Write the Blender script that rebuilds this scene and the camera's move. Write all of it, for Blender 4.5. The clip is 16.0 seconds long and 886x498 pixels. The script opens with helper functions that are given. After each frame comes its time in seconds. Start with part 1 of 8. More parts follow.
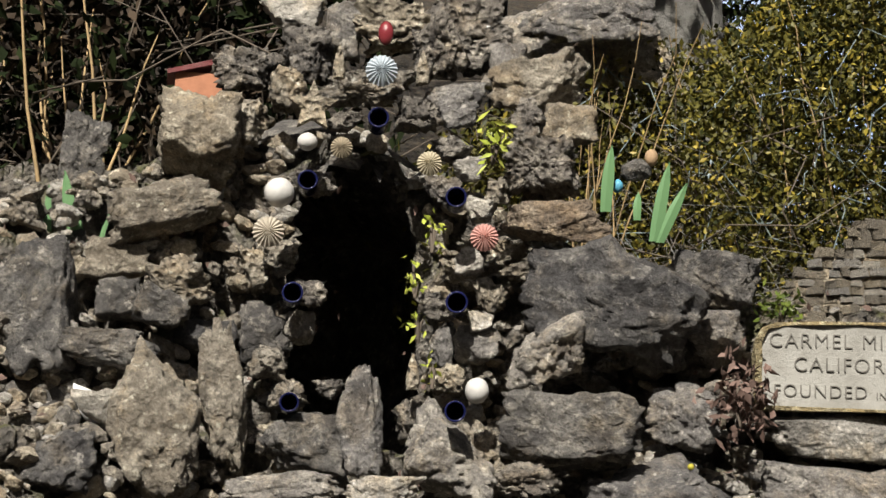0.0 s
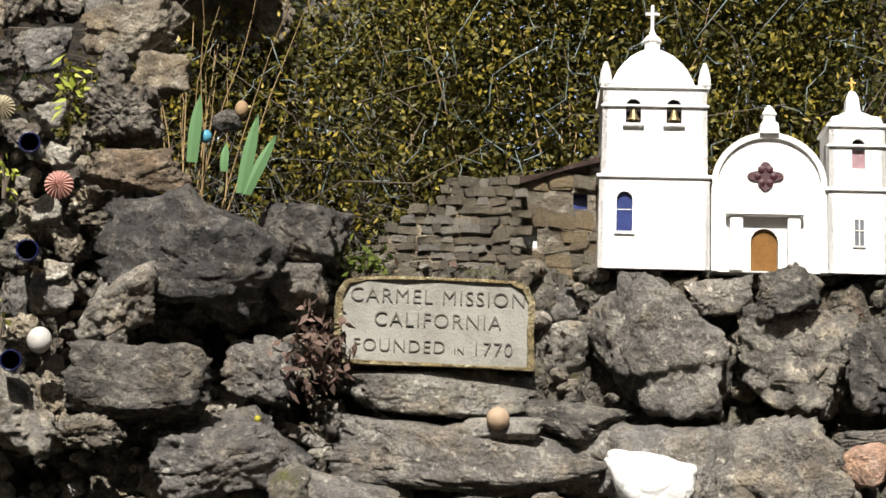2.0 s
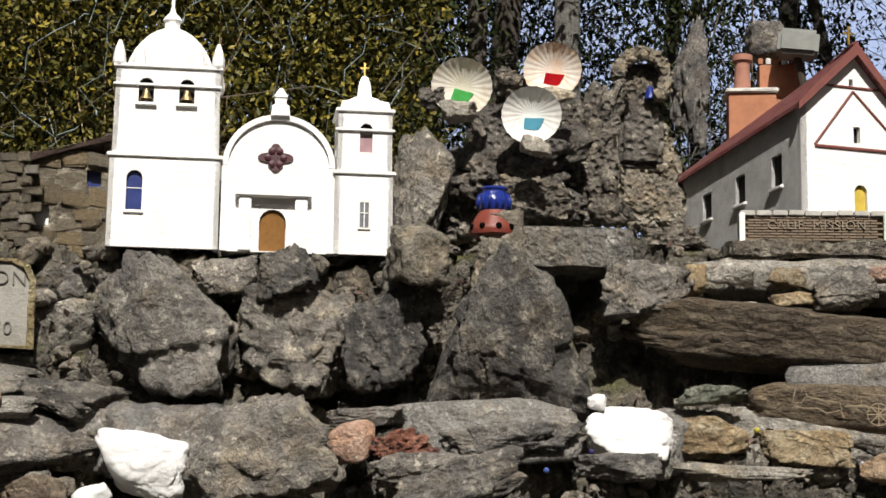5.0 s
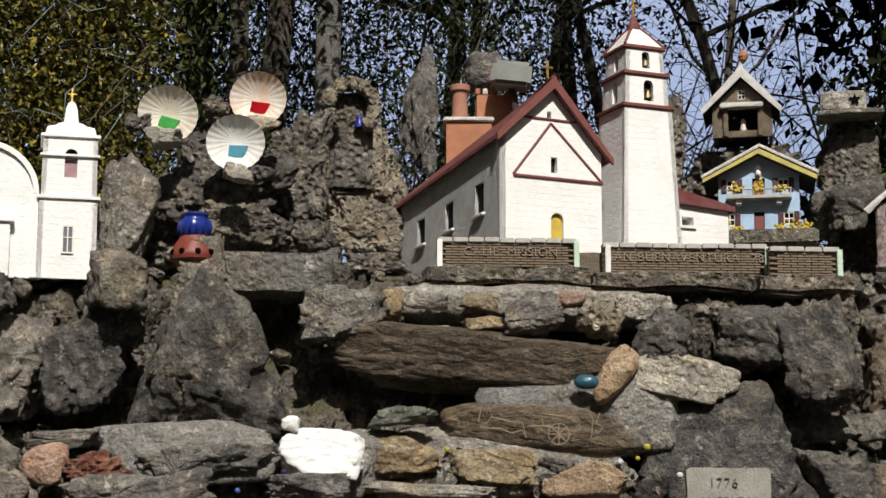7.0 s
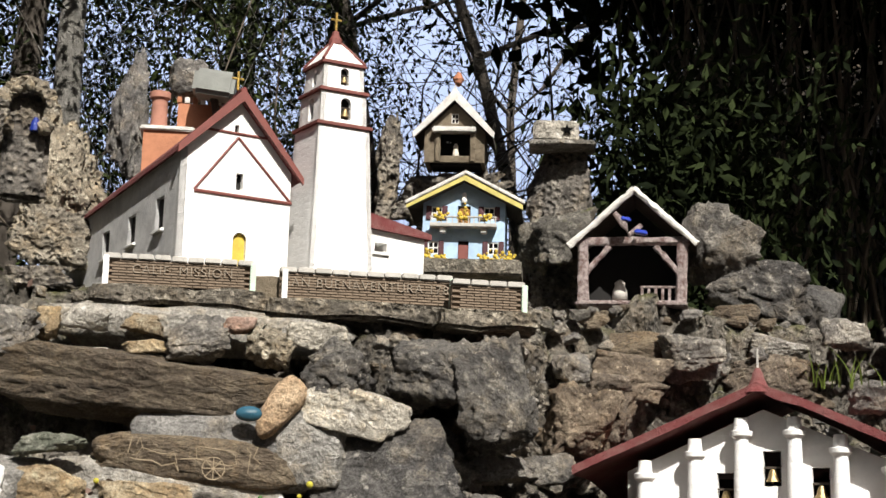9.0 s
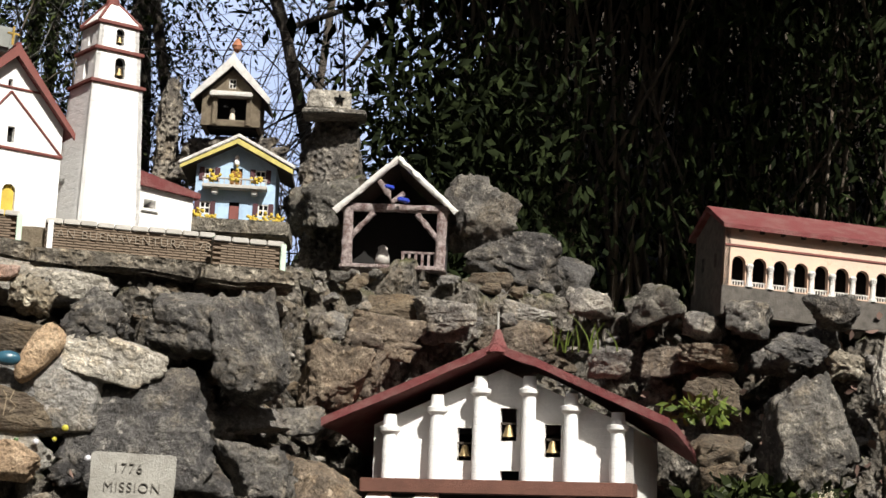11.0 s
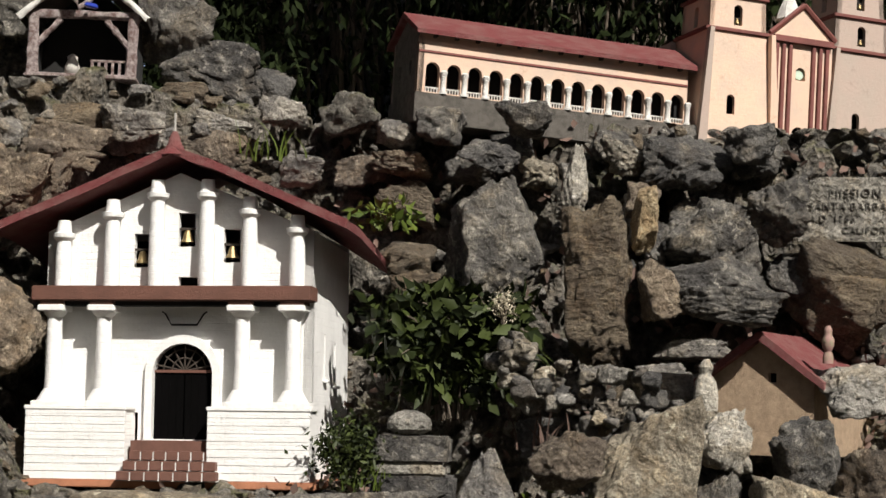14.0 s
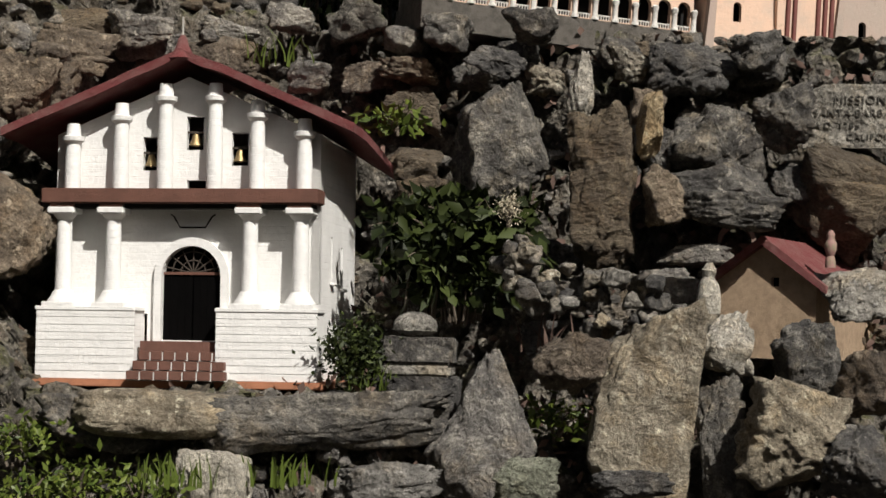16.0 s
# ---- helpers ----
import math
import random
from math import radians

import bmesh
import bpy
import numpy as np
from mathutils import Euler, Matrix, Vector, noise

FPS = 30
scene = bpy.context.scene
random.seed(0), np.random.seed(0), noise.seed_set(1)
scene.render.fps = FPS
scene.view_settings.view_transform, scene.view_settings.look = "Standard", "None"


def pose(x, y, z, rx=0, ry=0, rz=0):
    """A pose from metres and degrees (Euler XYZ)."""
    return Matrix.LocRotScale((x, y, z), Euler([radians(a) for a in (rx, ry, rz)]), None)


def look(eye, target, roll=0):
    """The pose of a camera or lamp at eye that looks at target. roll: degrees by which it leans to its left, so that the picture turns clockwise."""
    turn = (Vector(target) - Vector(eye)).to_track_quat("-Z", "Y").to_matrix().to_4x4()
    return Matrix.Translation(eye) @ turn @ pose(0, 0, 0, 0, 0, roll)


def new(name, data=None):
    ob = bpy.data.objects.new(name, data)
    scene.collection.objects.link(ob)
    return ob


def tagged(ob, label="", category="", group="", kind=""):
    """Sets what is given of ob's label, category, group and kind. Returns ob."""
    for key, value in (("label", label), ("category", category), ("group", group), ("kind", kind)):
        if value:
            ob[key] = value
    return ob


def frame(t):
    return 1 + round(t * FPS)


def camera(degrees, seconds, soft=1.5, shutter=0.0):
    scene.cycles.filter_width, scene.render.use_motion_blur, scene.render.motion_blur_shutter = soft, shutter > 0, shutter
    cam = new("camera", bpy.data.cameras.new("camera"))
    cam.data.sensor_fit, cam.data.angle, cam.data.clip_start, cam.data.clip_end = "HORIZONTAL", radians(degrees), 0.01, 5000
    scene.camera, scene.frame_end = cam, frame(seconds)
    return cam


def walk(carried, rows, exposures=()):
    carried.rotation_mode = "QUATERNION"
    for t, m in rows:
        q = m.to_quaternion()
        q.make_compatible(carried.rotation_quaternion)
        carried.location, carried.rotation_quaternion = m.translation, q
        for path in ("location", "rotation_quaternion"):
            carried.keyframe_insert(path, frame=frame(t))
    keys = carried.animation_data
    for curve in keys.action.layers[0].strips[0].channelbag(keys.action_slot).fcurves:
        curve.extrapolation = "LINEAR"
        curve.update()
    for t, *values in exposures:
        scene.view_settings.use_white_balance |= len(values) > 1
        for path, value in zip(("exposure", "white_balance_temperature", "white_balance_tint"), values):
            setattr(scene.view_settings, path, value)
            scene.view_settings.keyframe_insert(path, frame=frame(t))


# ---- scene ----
cam = camera(29.0, 16.0)
PATH = [
    (0, (-0.971, -0.546, 1.277), (-2.111, 1.056, 1.642), 2.0),
    (0.5, (-0.864, -0.488, 1.276), (-1.961, 1.146, 1.632), 2.3),
    (1, (-0.73, -0.423, 1.287), (-1.794, 1.236, 1.626), 2.4),
    (1.5, (-0.696, -0.383, 1.284), (-1.681, 1.325, 1.616), 2.1),
    (2, (-0.634, -0.298, 1.255), (-1.566, 1.439, 1.596), 1.8),
    (2.5, (-0.531, -0.22, 1.28), (-1.434, 1.536, 1.598), 1.6),
    (3, (-0.473, -0.19, 1.284), (-1.318, 1.597, 1.591), 1.4),
    (3.5, (-0.404, -0.192, 1.306), (-1.188, 1.626, 1.591), 1.4),
    (4, (-0.35, -0.204, 1.293), (-1.061, 1.644, 1.577), 1.2),
    (6.5, (-0.078, -0.158, 1.292), (-0.546, 1.758, 1.622), 0.4),
    (7, (0.006, -0.221, 1.3), (-0.391, 1.711, 1.626), 0.2),
    (7.5, (0.083, -0.196, 1.316), (-0.246, 1.75, 1.641), 0.6),
    (8, (0.143, -0.122, 1.33), (-0.122, 1.832, 1.663), 1.2),
    (8.5, (0.199, -0.042, 1.352), (-0.016, 1.917, 1.689), 1.7),
    (9, (0.252, 0.007, 1.364), (0.079, 1.97, 1.707), 1.8),
    (11.5, (0.432, -0.214, 1.301), (0.533, 1.759, 1.607), 3.3),
    (12, (0.488, -0.247, 1.301), (0.649, 1.726, 1.582), 3.5),
    (12.5, (0.53, -0.206, 1.277), (0.751, 1.764, 1.541), 3.0),
    (13, (0.572, -0.15, 1.25), (0.835, 1.818, 1.488), 2.4),
    (13.5, (0.613, -0.098, 1.224), (0.895, 1.871, 1.43), 1.9),
    (14, (0.638, -0.068, 1.198), (0.927, 1.903, 1.376), 1.8),
    (14.5, (0.648, -0.061, 1.186), (0.936, 1.913, 1.332), 1.9),
    (15, (0.654, -0.073, 1.176), (0.936, 1.903, 1.293), 1.9),
    (15.5, (0.644, -0.091, 1.164), (0.928, 1.886, 1.26), 2.0),
    (16, (0.644, -0.097, 1.154), (0.925, 1.881, 1.243), 2.0),
]
walk(cam, [(t, look(eye, target, roll)) for t, eye, target, roll in PATH],
     exposures=((0, 0.76), (1.5, 0.72), (4, 0.6), (6.3, 0.04), (7.2, 0.12), (8, 0.5), (9, 0.76), (11.4, 0.66), (13, 0.54), (14.5, 0.36), (16, 0.14)))

# ---- light ----
SUN_AZ, SUN_EL = 22.0, 44.0   # towards the sun: degrees to the right of -y, and up
_to_sun = Vector((math.sin(radians(SUN_AZ)) * math.cos(radians(SUN_EL)), -math.cos(radians(SUN_AZ)) * math.cos(radians(SUN_EL)), math.sin(radians(SUN_EL))))
world = bpy.data.worlds.new("sky")
scene.world = world
world.use_nodes = True
_wn = world.node_tree.nodes
_sky = _wn.new("ShaderNodeTexSky")
_sky.sky_type, _sky.sun_disc = "NISHITA", False
_sky.dust_density = 4.0
_sky.sun_elevation, _sky.sun_rotation = radians(SUN_EL), math.atan2(_to_sun.x, _to_sun.y)
world.node_tree.links.new(_sky.outputs[0], _wn["Background"].inputs[0])
_wn["Background"].inputs[1].default_value = 0.03
sun_data = bpy.data.lights.new("sun", "SUN")
sun_data.energy, sun_data.angle, sun_data.color = 5.0, radians(0.5), (1.0, 0.955, 0.89)
sun = new("sun", sun_data)
sun.matrix_world = look(_to_sun * 30, (0, 0, 0))

# glowing pale blue sheet far behind the woods, standing in for winter haze
_hm = bpy.data.materials.new("glowing_haze_sheet")
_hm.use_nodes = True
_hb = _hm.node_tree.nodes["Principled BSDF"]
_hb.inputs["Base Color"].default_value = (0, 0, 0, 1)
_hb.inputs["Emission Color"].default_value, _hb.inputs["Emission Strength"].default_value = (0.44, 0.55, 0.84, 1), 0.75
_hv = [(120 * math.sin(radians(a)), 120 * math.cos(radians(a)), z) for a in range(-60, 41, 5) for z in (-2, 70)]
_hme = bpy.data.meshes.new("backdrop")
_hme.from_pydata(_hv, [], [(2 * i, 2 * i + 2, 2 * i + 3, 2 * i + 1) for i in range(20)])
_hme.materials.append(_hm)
tagged(new("backdrop", _hme), "glowing pale blue sheet for a hazy winter sky", "sky", kind="structure")

# ---- materials ----
def material(name, rough=0.8, metal=0.0):
    m = bpy.data.materials.new(name)
    m.use_nodes = True
    b = m.node_tree.nodes["Principled BSDF"]
    b.inputs["Roughness"].default_value, b.inputs["Metallic"].default_value = rough, metal
    return m, m.node_tree.nodes, m.node_tree.links, b


def mixed(nodes, links, factor, a, b, mode="MIX"):
    n = nodes.new("ShaderNodeMix")
    n.data_type, n.blend_type = "RGBA", mode
    for socket, v in ((n.inputs[0], factor), (n.inputs[6], a), (n.inputs[7], b)):
        if isinstance(v, bpy.types.NodeSocket):
            links.new(v, socket)
        elif isinstance(v, (int, float)):
            socket.default_value = v
        else:
            socket.default_value = (*v, 1)
    return n.outputs[2]


def ramp(nodes, links, source, lo, hi):
    n = nodes.new("ShaderNodeMapRange")
    n.inputs[1].default_value, n.inputs[2].default_value = lo, hi
    links.new(source, n.inputs[0])
    return n.outputs[0]


def noise_at(nodes, links, where, scale, detail=6.0, rough=0.6):
    n = nodes.new("ShaderNodeTexNoise")
    n.inputs["Scale"].default_value, n.inputs["Detail"].default_value, n.inputs["Roughness"].default_value = scale, detail, rough
    links.new(where, n.inputs["Vector"])
    return n.outputs[0]


def place(nodes, links, spread=40.0):
    """Object coordinates, moved by the object's own random number."""
    c, info, add = nodes.new("ShaderNodeTexCoord"), nodes.new("ShaderNodeObjectInfo"), nodes.new("ShaderNodeVectorMath")
    s = nodes.new("ShaderNodeMath")
    s.operation, s.inputs[1].default_value = "MULTIPLY", spread
    links.new(info.outputs["Random"], s.inputs[0])
    links.new(c.outputs["Object"], add.inputs[0])
    links.new(s.outputs[0], add.inputs[1])
    return add.outputs[0], info.outputs["Random"]


def bumped(nodes, links, bsdf, height, strength, distance):
    n = nodes.new("ShaderNodeBump")
    n.inputs["Strength"].default_value, n.inputs["Distance"].default_value = strength, distance
    links.new(height, n.inputs["Height"])
    links.new(n.outputs[0], bsdf.inputs["Normal"])


def rock_material(name, dark, mid, light, pits=0.0, moss=0.0, rough=0.9, stain=0.58, layered=0.0, lichen=0.7, gain=1.5):
    m, ns, ls, b = material(name, rough)
    p, rnd = place(ns, ls)
    if layered:
        mp = ns.new("ShaderNodeMapping")
        mp.inputs["Scale"].default_value = (1, 1, layered)
        ls.new(p, mp.inputs[0])
        q = mp.outputs[0]
    else:
        q = p
    big, med, fine = noise_at(ns, ls, q, 7, 5), noise_at(ns, ls, q, 28, 8, 0.7), noise_at(ns, ls, p, 160, 6, 0.7)
    col = mixed(ns, ls, ramp(ns, ls, big, 0.38, 0.62), dark, mid)
    col = mixed(ns, ls, ramp(ns, ls, med, 0.5, 0.68), col, light)
    grains = mixed(ns, ls, ramp(ns, ls, fine, 0.3, 0.7), (0.42, 0.42, 0.42), (1.4, 1.4, 1.4))
    col = mixed(ns, ls, 0.85, col, grains, "MULTIPLY")
    blot = ramp(ns, ls, noise_at(ns, ls, p, 15, 7, 0.75), 0.54, 0.62)
    f = ns.new("ShaderNodeMath")
    f.operation, f.inputs[1].default_value = "MULTIPLY", stain
    ls.new(blot, f.inputs[0])
    col = mixed(ns, ls, f.outputs[0], col, tuple(c * 0.3 for c in dark))
    iron = ramp(ns, ls, noise_at(ns, ls, p, 10, 5, 0.7), 0.5, 0.64)
    col = mixed(ns, ls, iron, col, mixed(ns, ls, 1.0, col, (1.12, 1.03, 0.9) if lichen else (1.0, 1.0, 1.0), "MULTIPLY"))
    pale = ramp(ns, ls, noise_at(ns, ls, p, 42, 6, 0.65), 0.6, 0.68)
    g = ns.new("ShaderNodeMath")
    g.operation, g.inputs[1].default_value = "MULTIPLY", lichen
    ls.new(pale, g.inputs[0])
    col = mixed(ns, ls, g.outputs[0], col, tuple(min(0.55, c * 1.7) for c in light))
    if moss:
        geo = ns.new("ShaderNodeNewGeometry")
        up = ns.new("ShaderNodeSeparateXYZ")
        ls.new(geo.outputs["Normal"], up.inputs[0])
        a = ns.new("ShaderNodeMath")
        a.operation = "MULTIPLY"
        ls.new(ramp(ns, ls, up.outputs[2], 0.1, 0.9), a.inputs[0])
        ls.new(ramp(ns, ls, noise_at(ns, ls, p, 12, 6, 0.7), 0.62 - 0.3 * moss, 0.75 - 0.3 * moss), a.inputs[1])
        green = mixed(ns, ls, ramp(ns, ls, fine, 0.3, 0.7), (0.05, 0.055, 0.012), (0.13, 0.13, 0.03))
        col = mixed(ns, ls, a.outputs[0], col, green)
    vary = mixed(ns, ls, rnd, tuple(c * gain for c in (0.78, 0.77, 0.77)), tuple(c * gain for c in (1.22, 1.17, 1.08)))
    col = mixed(ns, ls, 1.0, col, vary, "MULTIPLY")
    ls.new(col, b.inputs["Base Color"])
    # chipped facets at two sizes, then grain
    shake = ns.new("ShaderNodeTexNoise")
    shake.inputs["Scale"].default_value, shake.inputs["Detail"].default_value = 12, 4
    ls.new(q, shake.inputs["Vector"])
    bent = ns.new("ShaderNodeVectorMath")
    bent.operation = "MULTIPLY_ADD"
    bent.inputs[1].default_value = (0.09, 0.09, 0.09)
    ls.new(shake.outputs["Color"], bent.inputs[0])
    ls.new(q, bent.inputs[2])
    turn = ns.new("ShaderNodeMapping")
    turn.inputs["Rotation"].default_value = (0.5, 0.7, 0.4)
    ls.new(bent.outputs[0], turn.inputs[0])
    height = None
    for size, gain_h in ((13.0, 0.55), (34.0, 0.22)):
        chip = ns.new("ShaderNodeTexVoronoi")
        chip.distance = "MANHATTAN"
        chip.inputs["Scale"].default_value = size
        ls.new(turn.outputs[0], chip.inputs["Vector"])
        a = ns.new("ShaderNodeMath")
        a.operation, a.inputs[1].default_value = "MULTIPLY_ADD", -gain_h
        ls.new(chip.outputs["Distance"], a.inputs[0])
        ls.new(height or med, a.inputs[2])
        height = a.outputs[0]
    h = ns.new("ShaderNodeMath")
    h.operation, h.inputs[1].default_value = "MULTIPLY_ADD", 0.3
    ls.new(fine, h.inputs[0])
    ls.new(height, h.inputs[2])
    height = h.outputs[0]
    if pits:
        v = ns.new("ShaderNodeTexVoronoi")
        v.inputs["Scale"].default_value = 55
        ls.new(p, v.inputs["Vector"])
        pit = ramp(ns, ls, v.outputs["Distance"], 0.1, 0.5)
        k = ns.new("ShaderNodeMath")
        k.operation, k.inputs[1].default_value = "MULTIPLY_ADD", pits
        ls.new(pit, k.inputs[0])
        ls.new(height, k.inputs[2])
        height = k.outputs[0]
    bumped(ns, ls, b, height, 1.0, 0.028)
    return m


def plain_material(name, colour, rough=0.7, metal=0.0, grime=0.35, scale=40.0, bump=0.3, depth=0.003, second=None):
    """Paint, wood or metal with a mottled second tone, grime and a fine relief."""
    m, ns, ls, b = material(name, rough, metal)
    p, rnd = place(ns, ls)
    second = second or tuple(c * 0.8 for c in colour)
    big, fine = noise_at(ns, ls, p, scale * 0.4, 6, 0.65), noise_at(ns, ls, p, scale * 4, 5, 0.7)
    col = mixed(ns, ls, ramp(ns, ls, big, 0.42, 0.62), colour, second)
    spot = ramp(ns, ls, noise_at(ns, ls, p, scale, 7, 0.75), 0.58, 0.72)
    g = ns.new("ShaderNodeMath")
    g.operation, g.inputs[1].default_value = "MULTIPLY", grime
    ls.new(spot, g.inputs[0])
    col = mixed(ns, ls, g.outputs[0], col, tuple(c * 0.45 + 0.01 for c in colour))
    ls.new(col, b.inputs["Base Color"])
    bumped(ns, ls, b, fine, bump, depth)
    return m


def white_brick(name, colour, rows=42.0):
    """Whitewash over small courses of brick."""
    m, ns, ls, b = material(name, 0.75)
    p, rnd = place(ns, ls, 0.0)
    br = ns.new("ShaderNodeTexBrick")
    br.inputs["Scale"].default_value = rows
    br.inputs["Mortar Size"].default_value, br.inputs["Brick Width"].default_value, br.inputs["Row Height"].default_value = 0.03, 2.6, 0.62
    warp = ns.new("ShaderNodeMapping")
    warp.inputs["Rotation"].default_value = (radians(90), 0, 0)
    ls.new(p, warp.inputs[0])
    ls.new(warp.outputs[0], br.inputs["Vector"])
    big = noise_at(ns, ls, p, 14, 6, 0.7)
    col = mixed(ns, ls, ramp(ns, ls, big, 0.45, 0.75), colour, tuple(c * 0.86 for c in colour))
    spot = ramp(ns, ls, noise_at(ns, ls, p, 60, 7, 0.8), 0.62, 0.78)
    col = mixed(ns, ls, spot, col, (0.42, 0.4, 0.36))
    ls.new(col, b.inputs["Base Color"])
    h = ns.new("ShaderNodeMath")
    h.operation, h.inputs[1].default_value = "MULTIPLY_ADD", -0.5
    ls.new(br.outputs["Fac"], h.inputs[0])
    ls.new(noise_at(ns, ls, p, 90, 5), h.inputs[2])
    bumped(ns, ls, b, h.outputs[0], 0.55, 0.004)
    return m


def leaf_material(name, a, c, shine=0.45):
    m, ns, ls, b = material(name, shine)
    geo = ns.new("ShaderNodeNewGeometry")
    col = mixed(ns, ls, geo.outputs["Random Per Island"], a, c)
    ls.new(col, b.inputs["Base Color"])
    b.inputs["Specular IOR Level"].default_value = 0.25
    return m


ROCKS = {
    "grey": rock_material("grey_limestone", (0.10, 0.095, 0.09), (0.2, 0.19, 0.175), (0.3, 0.285, 0.25)),
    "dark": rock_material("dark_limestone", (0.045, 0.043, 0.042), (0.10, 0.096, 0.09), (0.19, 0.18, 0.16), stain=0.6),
    "tan": rock_material("tan_sandstone", (0.145, 0.125, 0.095), (0.24, 0.215, 0.17), (0.34, 0.31, 0.25), stain=0.55),
    "brown": rock_material("brown_slate", (0.07, 0.054, 0.038), (0.115, 0.092, 0.064), (0.17, 0.14, 0.1), layered=2.0, stain=0.35, lichen=0.15),
    "rust": rock_material("rusty_sandstone", (0.085, 0.068, 0.052), (0.15, 0.12, 0.09), (0.23, 0.195, 0.15)),
    "tufa": rock_material("pitted_tufa", (0.075, 0.068, 0.06), (0.15, 0.137, 0.118), (0.27, 0.25, 0.21), pits=0.8),
    "paletufa": rock_material("pale_tufa", (0.13, 0.115, 0.09), (0.24, 0.215, 0.17), (0.37, 0.34, 0.28), pits=0.8),
    "pale": rock_material("pale_limestone", (0.22, 0.21, 0.19), (0.33, 0.315, 0.28), (0.43, 0.41, 0.37), stain=0.3),
    "moss": rock_material("mossy_limestone", (0.07, 0.065, 0.055), (0.15, 0.14, 0.12), (0.25, 0.235, 0.2), moss=0.3),
    "concrete": rock_material("weathered_concrete", (0.12, 0.115, 0.105), (0.2, 0.195, 0.18), (0.28, 0.27, 0.25), stain=0.5, pits=0.25),
    "pink": rock_material("pink_granite", (0.30, 0.19, 0.14), (0.40, 0.27, 0.21), (0.46, 0.34, 0.28), stain=0.25, rough=0.7),
    "red": rock_material("red_lava", (0.11, 0.04, 0.03), (0.20, 0.085, 0.06), (0.28, 0.15, 0.11), pits=0.8),
    "ochre": rock_material("ochre_sandstone", (0.2, 0.15, 0.09), (0.29, 0.235, 0.15), (0.36, 0.315, 0.23), stain=0.35, lichen=0.4),
    "cobble": rock_material("warm_cobble", (0.27, 0.19, 0.12), (0.33, 0.245, 0.165), (0.38, 0.3, 0.215), stain=0.15, lichen=0.0, rough=0.75),
    "green": rock_material("greenish_stone", (0.10, 0.11, 0.085), (0.16, 0.17, 0.135), (0.23, 0.235, 0.2), stain=0.2),
}
ROCKS["white"] = plain_material("white_painted_stone", (0.82, 0.815, 0.8), 0.6, grime=0.3, scale=26, second=(0.74, 0.73, 0.71), bump=0.5, depth=0.006)
RUBBLE = rock_material("rubble_and_mortar", (0.07, 0.063, 0.052), (0.145, 0.13, 0.106), (0.26, 0.24, 0.2), pits=0.5, moss=0.45, stain=0.6)
LITTER = rock_material("leaf_litter", (0.02, 0.016, 0.01), (0.045, 0.035, 0.022), (0.08, 0.065, 0.04), lichen=0.1, gain=0.9)
SOIL = rock_material("path_gravel", (0.12, 0.11, 0.095), (0.2, 0.185, 0.16), (0.28, 0.26, 0.23))
MORTAR = rock_material("pale_mortar", (0.2, 0.195, 0.185), (0.28, 0.275, 0.26), (0.36, 0.35, 0.33), stain=0.4, gain=1.25)
# near-black colour standing in for shade inside openings and under a beam
SHADEFILL = plain_material("painted_inner_shade", (0.012, 0.011, 0.01), 0.95)
WHITE = white_brick("whitewashed_brick", (0.8, 0.79, 0.765))
CREAM = white_brick("cream_plaster", (0.76, 0.735, 0.67), 60)
ROUGHCAST = plain_material("pale_roughcast", (0.8, 0.79, 0.77), 0.95, grime=0.35, scale=45, bump=1.0, depth=0.025)
PLASTER = plain_material("white_plaster", (0.78, 0.77, 0.74), 0.8, grime=0.25, scale=60)
PEACH = plain_material("peach_plaster", (0.66, 0.46, 0.34), 0.85, grime=0.5, scale=30, second=(0.55, 0.42, 0.33), bump=0.5)
GREYBRICK = plain_material("grey_stone_courses", (0.2, 0.18, 0.155), 0.9, grime=0.8, scale=110, second=(0.13, 0.118, 0.1), bump=1.0, depth=0.01)
# greyer copy of the peach plaster, darkened for its shaded parts
PEACHSHADE = plain_material("shaded_peach_plaster", (0.4, 0.31, 0.26), 0.9, grime=0.6, scale=30, second=(0.38, 0.31, 0.26), bump=0.5)
ORANGE = plain_material("orange_brickwork", (0.4, 0.17, 0.09), 0.85, grime=0.6, scale=60, bump=0.6)
REDROOF = plain_material("red_painted_roof", (0.17, 0.036, 0.036), 0.75, grime=0.8, scale=70, second=(0.2, 0.08, 0.072), bump=0.9, depth=0.006)
REDTRIM = plain_material("red_brown_trim", (0.17, 0.05, 0.04), 0.7, grime=0.5, scale=60)
BROWNTRIM = plain_material("brown_beam", (0.14, 0.06, 0.04), 0.75, grime=0.6, scale=60, bump=0.6)
BRICKRED = plain_material("brown_brick", (0.15, 0.07, 0.05), 0.85, grime=0.5, scale=80, bump=0.6)
WALLBRICK = plain_material("brown_clay_brick", (0.2, 0.15, 0.105), 0.9, grime=0.5, scale=70, bump=0.8)
COPING = plain_material("grey_coping", (0.46, 0.44, 0.4), 0.9, grime=0.6, scale=70, bump=0.6)
GREENPOST = plain_material("pale_green_paint", (0.5, 0.62, 0.5), 0.7, grime=0.3, scale=60)
GOLD = plain_material("gilded_brass", (0.62, 0.42, 0.12), 0.35, 0.9, scale=80)
BRASS = plain_material("old_brass", (0.35, 0.26, 0.13), 0.4, 0.9, grime=0.6, scale=150)
YELLOW = plain_material("yellow_paint", (0.55, 0.4, 0.05), 0.6, scale=120)
OCHRE = plain_material("embossed_ochre_door", (0.36, 0.17, 0.04), 0.55, grime=0.7, scale=150, bump=1.0, depth=0.006)
BLACK = plain_material("black_paint", (0.003, 0.0028, 0.0028), 0.6, grime=0.0, scale=120)
